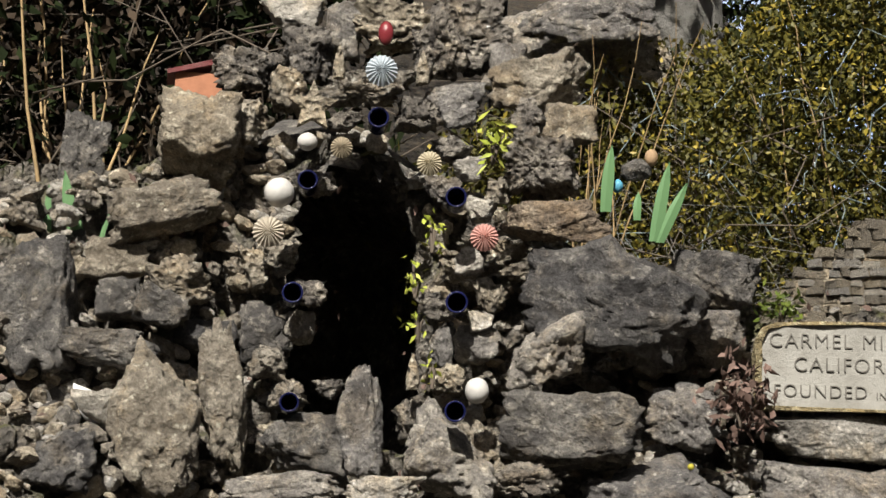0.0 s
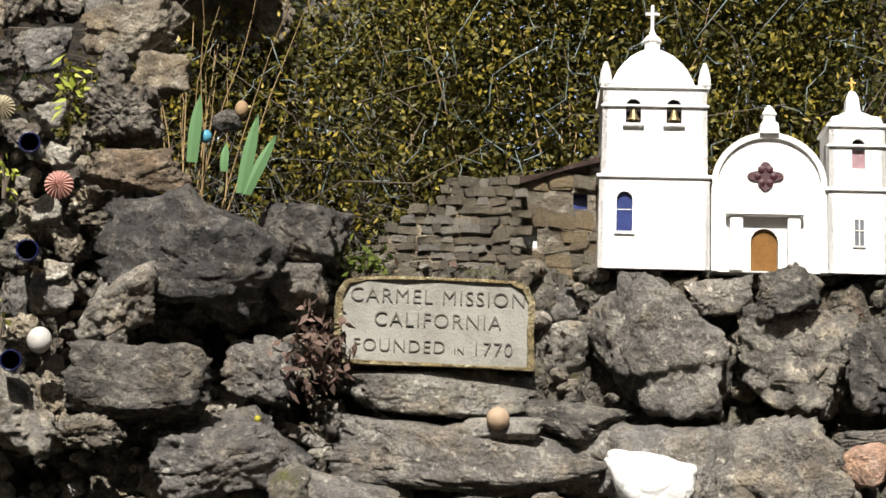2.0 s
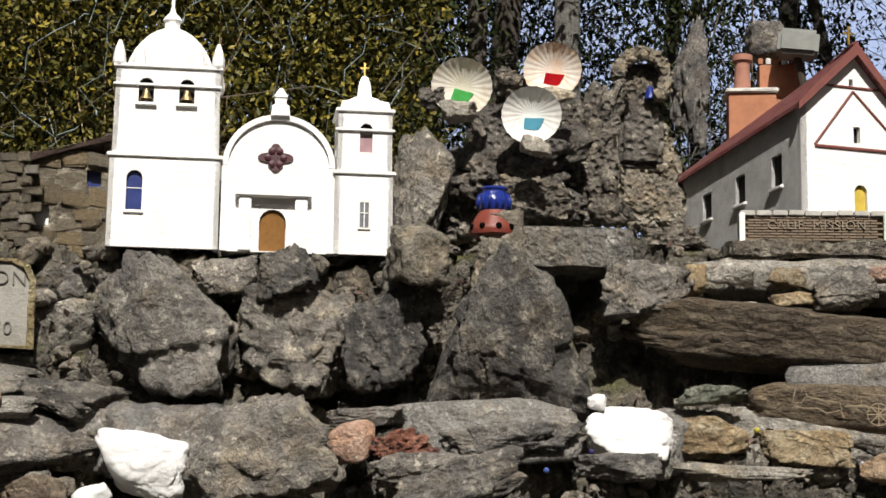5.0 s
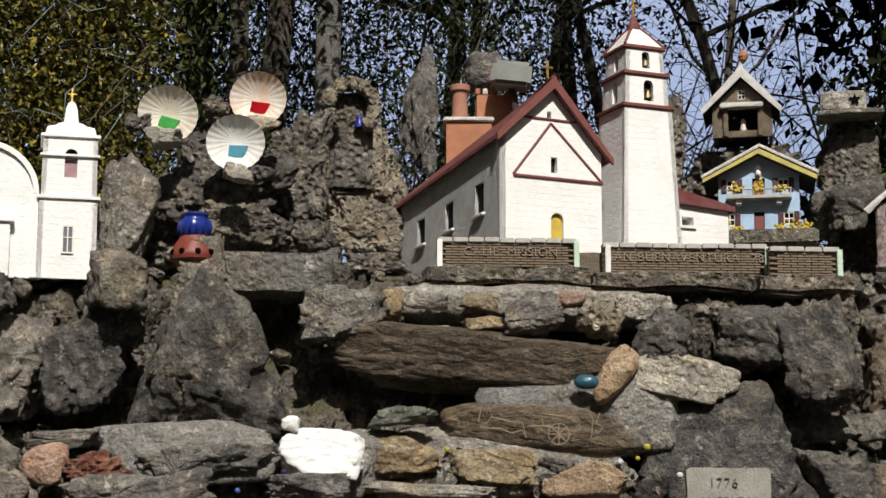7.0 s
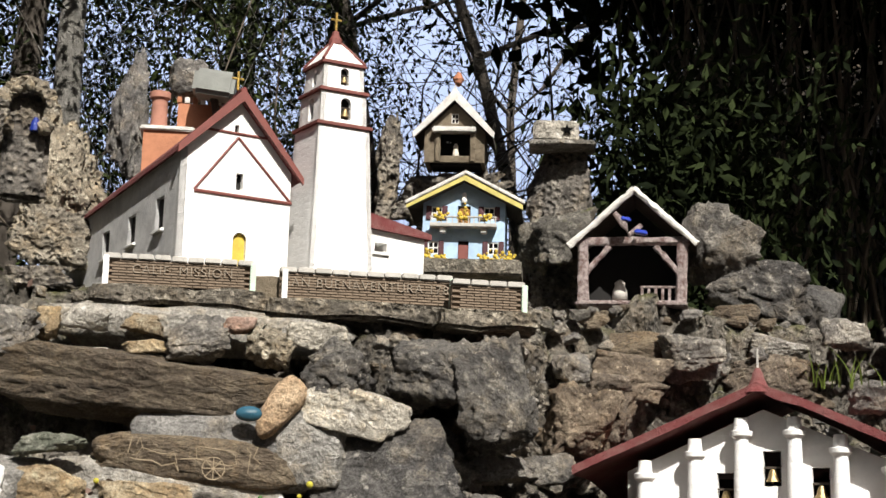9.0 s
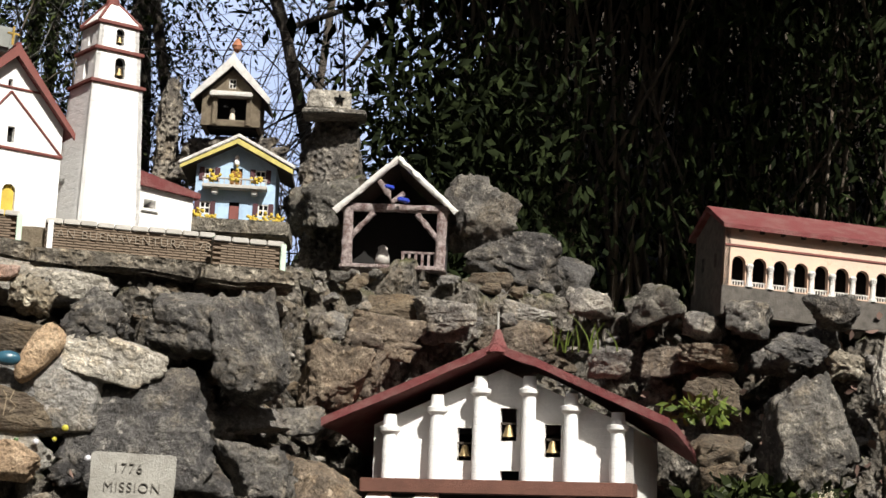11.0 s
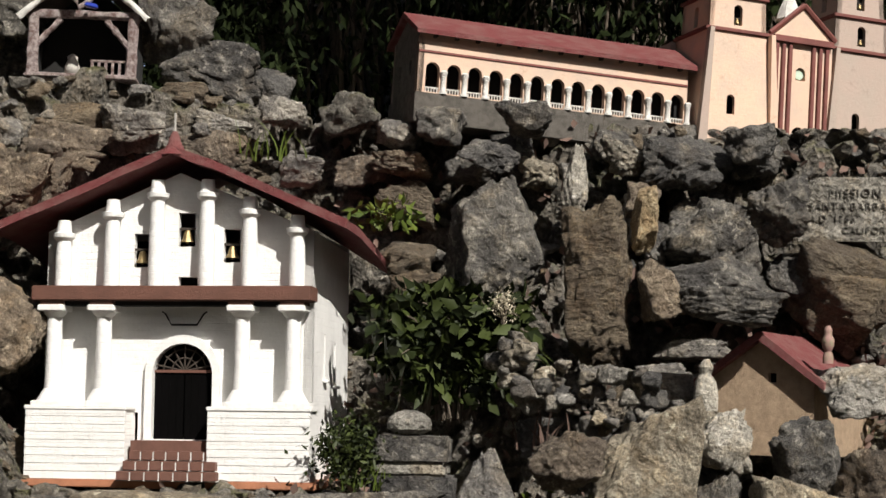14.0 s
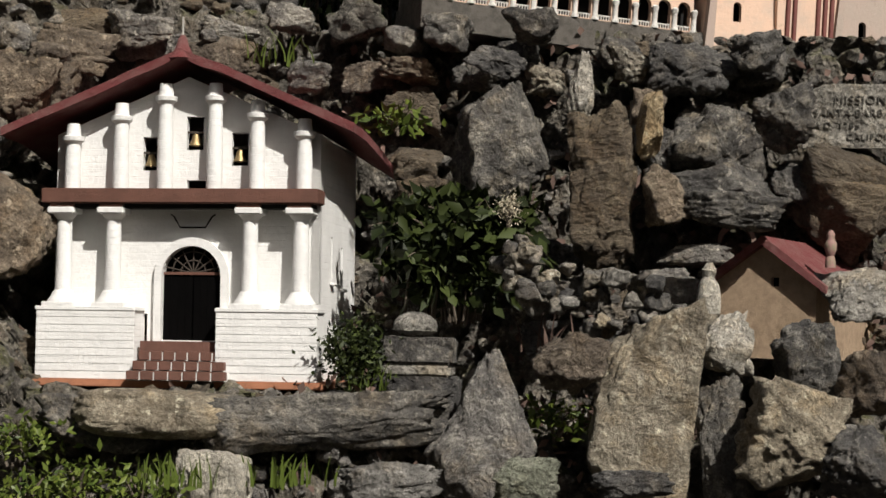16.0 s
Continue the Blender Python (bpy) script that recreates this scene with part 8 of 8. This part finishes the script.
def shrub(name, c, n, sx, sz, leaf, mat, seed, label, twigs=14, droop=0.3, height=0.2):
    rng = random.Random(seed)
    t = thing(name, Matrix.Translation(c), label, "shrub", "plants on the bank")
    vs, fs, base = [], [], 0
    for _ in range(twigs):
        a, q = rng.uniform(0, 6.28), rng.uniform(0.3, 1.2)
        end = Vector((math.cos(a) * sx * q * 1.4, math.sin(a) * sx * q * 1.4, height * rng.uniform(0.5, 1.1)))
        v, f = tube([Vector((0, 0, -0.02)), end * 0.5 + Vector((0, 0, height * 0.12)), end], [0.004, 0.003, 0.0012], 5)
        vs += v
        fs += [tuple(i + base for i in k) for k in f]
        base += len(v)
    tagged(data_part("twig_work", vs, fs, TWIG, t), kind="stuff")
    v, f = leaf_cloud(clump_points((0, 0, height * 0.5), n, sx, sz, seed), leaf, leaf * 0.42, seed + 1, droop)
    mesh_np("foliage", v, f, mat, t)
    return t


def arching_shrub(name, c, count, reach, height, leaf, seed, label):
    """Stems that arch outwards from one root, with pointed leaves hanging along them."""
    rng = random.Random(seed)
    t = thing(name, Matrix.Translation(c), label, "shrub", "plants on the bank")
    vs, fs, base, spots = [], [], 0, []
    for _ in range(count):
        a, q, h = rng.uniform(0, 6.28), reach * rng.uniform(0.15, 1.0), height * rng.uniform(0.45, 1.0)
        foot = Vector((rng.gauss(0, 0.03), rng.gauss(0, 0.02), -0.03))
        side = Vector((math.cos(a), 0.6 * math.sin(a), 0)) * q
        pts = [foot + side * (k / 6) ** 1.3 + Vector((0, 0, h * (math.sin(k / 6 * 1.9) + rng.gauss(0, 0.02)))) for k in range(7)]
        v, f = tube(pts, [0.0032 * (1 - 0.1 * k) for k in range(7)], 5)
        vs += v
        fs += [tuple(i + base for i in k) for k in f]
        base += len(v)
        for k in range(44):
            u = rng.uniform(1.2, 5.99)
            spots.append(tuple(pts[int(u)].lerp(pts[int(u) + 1], u % 1) + Vector((rng.gauss(0, 0.014), rng.gauss(0, 0.012), rng.gauss(0, 0.014)))))
    tagged(data_part("twig_work", vs, fs, TWIG, t), kind="stuff")
    v, f = leaf_cloud(spots, leaf, leaf * 0.5, seed + 1, 0.25)
    mesh_np("foliage", v, f, BUSHLEAF, t)
    return t


arching_shrub("leafy_shrub", (1.185, 3.545, 1.192), 76, 0.19, 0.27, 0.046, 200, "dark green leafy shrub with arching stems beside a white church")
shrub("dried_flower_head", (1.266, 3.343, 1.379), 520, 0.012, 0.014, 0.007, PALELEAF, 201, "dried pale tan flower head above a shrub", 5, 0.0, 0.04)
shrub("low_bush", (0.962, 3.387, 1.056), 1500, 0.03, 0.03, 0.016, BUSHLEAF, 202, "small dense green bush at a church corner", 8, 0.0, 0.07)
shrub("yellow_sprig", (-2.821, 2.214, 2.088), 46, 0.016, 0.02, 0.028, LIMELEAF, 203, "lime-yellow round-leaved sprig on the rocks", 5, 0.0, 0.05)
shrub("trailing_plant", (-2.937, 2.179, 1.913), 26, 0.012, 0.02, 0.02, LIMELEAF, 204, "lime-green round-leaved trailing plant at the grotto mouth", 4, 0.0, 0.04)
shrub("trailing_plant", (-2.971, 2.174, 1.823), 30, 0.015, 0.022, 0.02, LIMELEAF, 205, "lime-green round-leaved trailing plant at the grotto mouth", 4, 0.0, 0.04)
shrub("trailing_plant", (-2.972, 2.19, 1.734), 18, 0.014, 0.012, 0.02, LIMELEAF, 206, "lime-green round-leaved trailing plant at the grotto mouth", 4, 0.0, 0.03)
shrub("trailing_plant", (-2.941, 2.201, 1.643), 14, 0.008, 0.02, 0.018, LIMELEAF, 207, "lime-green round-leaved trailing plant at the grotto mouth", 4, 0.0, 0.03)
shrub("small_fern", (-2.44, 2.734, 1.81), 160, 0.022, 0.014, 0.02, GRASSLEAF, 208, "small green weed above a stone tablet", 6, 0.0, 0.04)
shrub("dead_sprig", (-2.45, 2.571, 1.591), 220, 0.03, 0.04, 0.03, DEADLEAF, 209, "dry reddish dead leaves between the rocks", 8, 0.4, 0.08)
shrub("low_weed", (1.066, 3.644, 1.587), 120, 0.04, 0.012, 0.03, GRASSLEAF, 210, "bright green weed on the slope", 4, 0.0, 0.03)
for _k, (_x, _y, _z) in enumerate(((0.316, 3.328, 0.911), (0.434, 3.241, 0.835), (0.346, 3.172, 0.818), (0.553, 3.185, 0.827), (1.374, 3.321, 0.974))):
    shrub("broadleaf_weed", (_x, _y, _z - 0.03), 240, 0.04, 0.02, 0.022, GRASSLEAF, 220 + _k, "low yellow-green broadleaf weeds below a church", 6, 0.0, 0.06)


def blades(name, c, n, h, w, mat, seed, label, spread=0.03, lean=0.25):
    """Upright blades of leaf, each bent and tapered."""
    rng = random.Random(seed)
    t = thing(name, Matrix.Translation(c), label, "plant", "plants on the bank")
    for _ in range(n):
        x, y, hh = rng.gauss(0, spread), rng.gauss(0, spread), h * rng.uniform(0.6, 1.1)
        a, q, ww = rng.uniform(0, 3.14), rng.gauss(0, lean), w * rng.uniform(0.7, 1.2)
        bm = bmesh.new()
        rows = []
        for k in range(6):
            s = k / 5
            wd = ww * (1 - s ** 2.2) / 2 + 0.0004
            cx = x + q * hh * s * s
            rows.append([bm.verts.new((cx - wd * math.cos(a), y - wd * math.sin(a), hh * s)), bm.verts.new((cx, y + 0.15 * wd, hh * s)), bm.verts.new((cx + wd * math.cos(a), y + wd * math.sin(a), hh * s))])
        for r0, r1 in zip(rows, rows[1:]):
            for i in range(2):
                bm.faces.new((r0[i], r0[i + 1], r1[i + 1], r1[i]))
        part("blade", bm, mat, t)
    return t


def iris(label, leaves):
    """A fan of broad blades, each from its foot to its tip."""
    t = thing("iris_plant", Matrix.Translation(leaves[0][:3]), label, "plant", "plants on the bank")
    for x0, y0, z0, x1, y1, z1, w in leaves:
        a, b = Vector((x0, y0, z0)) - Vector(leaves[0][:3]), Vector((x1, y1, z1)) - Vector(leaves[0][:3])
        across = Vector((0.8, 0.6, 0)) * w
        bm, rows = bmesh.new(), []
        for k in range(8):
            u = k / 7
            c = a.lerp(b, u) + Vector((0, 0.012 * u * u, 0))
            half = across * (0.5 * (0.75 + 0.5 * u) * (1 - u ** 3) + 0.01)
            rows.append([bm.verts.new(c - half), bm.verts.new(c + Vector((0, -0.12 * w, 0))), bm.verts.new(c + half)])
        for r0, r1 in zip(rows, rows[1:]):
            for n in range(2):
                bm.faces.new((r0[n], r0[n + 1], r1[n + 1], r1[n]))
        part("blade", bm, IRISLEAF, t)
    return t


iris("grey-green iris blades behind the grotto rocks", ((-3.579, 1.826, 1.897, -3.592, 1.782, 2.049, 0.030), (-3.626, 1.793, 1.895, -3.621, 1.768, 2.020, 0.018), (-3.565, 1.837, 1.892, -3.591, 1.791, 2.015, 0.023), (-3.654, 1.772, 1.899, -3.653, 1.751, 1.996, 0.014), (-3.541, 1.854, 1.893, -3.521, 1.850, 1.973, 0.011)))
iris("broad grey-green iris blades in front of a hedge", ((-2.713, 2.478, 2.012, -2.696, 2.459, 2.151, 0.028), (-2.635, 2.547, 1.955, -2.601, 2.533, 2.120, 0.030), (-2.628, 2.553, 1.953, -2.574, 2.562, 2.079, 0.028), (-2.661, 2.519, 1.997, -2.658, 2.507, 2.057, 0.019)))
blades("grass_tuft", (0.82, 3.232, 0.833), 40, 0.06, 0.005, GRASSLEAF, 303, "fresh green grass tuft at the foot of the bank", 0.04)
blades("grass_tuft", (0.605, 3.187, 0.833), 40, 0.06, 0.005, GRASSLEAF, 304, "fresh green grass tuft at the foot of the bank", 0.04)
blades("grass_tuft", (0.99, 3.363, 1.018), 26, 0.05, 0.004, GRASSLEAF, 305, "fresh green grass tuft beside a pedestal", 0.025)
blades("grass_tuft", (0.805, 3.808, 1.737), 24, 0.08, 0.004, GRASSLEAF, 306, "long green grass at the top of the bank", 0.05, 0.4)
blades("grass_tuft", (1.361, 3.389, 1.104), 14, 0.08, 0.005, DEADLEAF, 307, "dry straw grass on the slope", 0.03, 0.5)


def litter(count, b0, b1, q0, q1, size, seed, label):
    rng = np.random.RandomState(seed)
    pts = np.array([bank_point(rng.uniform(b0, b1), rng.uniform(q0, q1)) + Vector((0, -0.02, 0.03)) for _ in range(count)])
    v, f = leaf_cloud(pts, size, size * 0.6, seed)
    stuff("fallen_leaves", v, f, DEADLEAF, label, "fallen leaves")


litter(900, 13, 32, 0.0, 0.75, 0.03, 400, "dry brown fallen leaves among the stones")
litter(300, -66, 10, 0.1, 0.6, 0.022, 401, "dry brown fallen leaves among the stones")
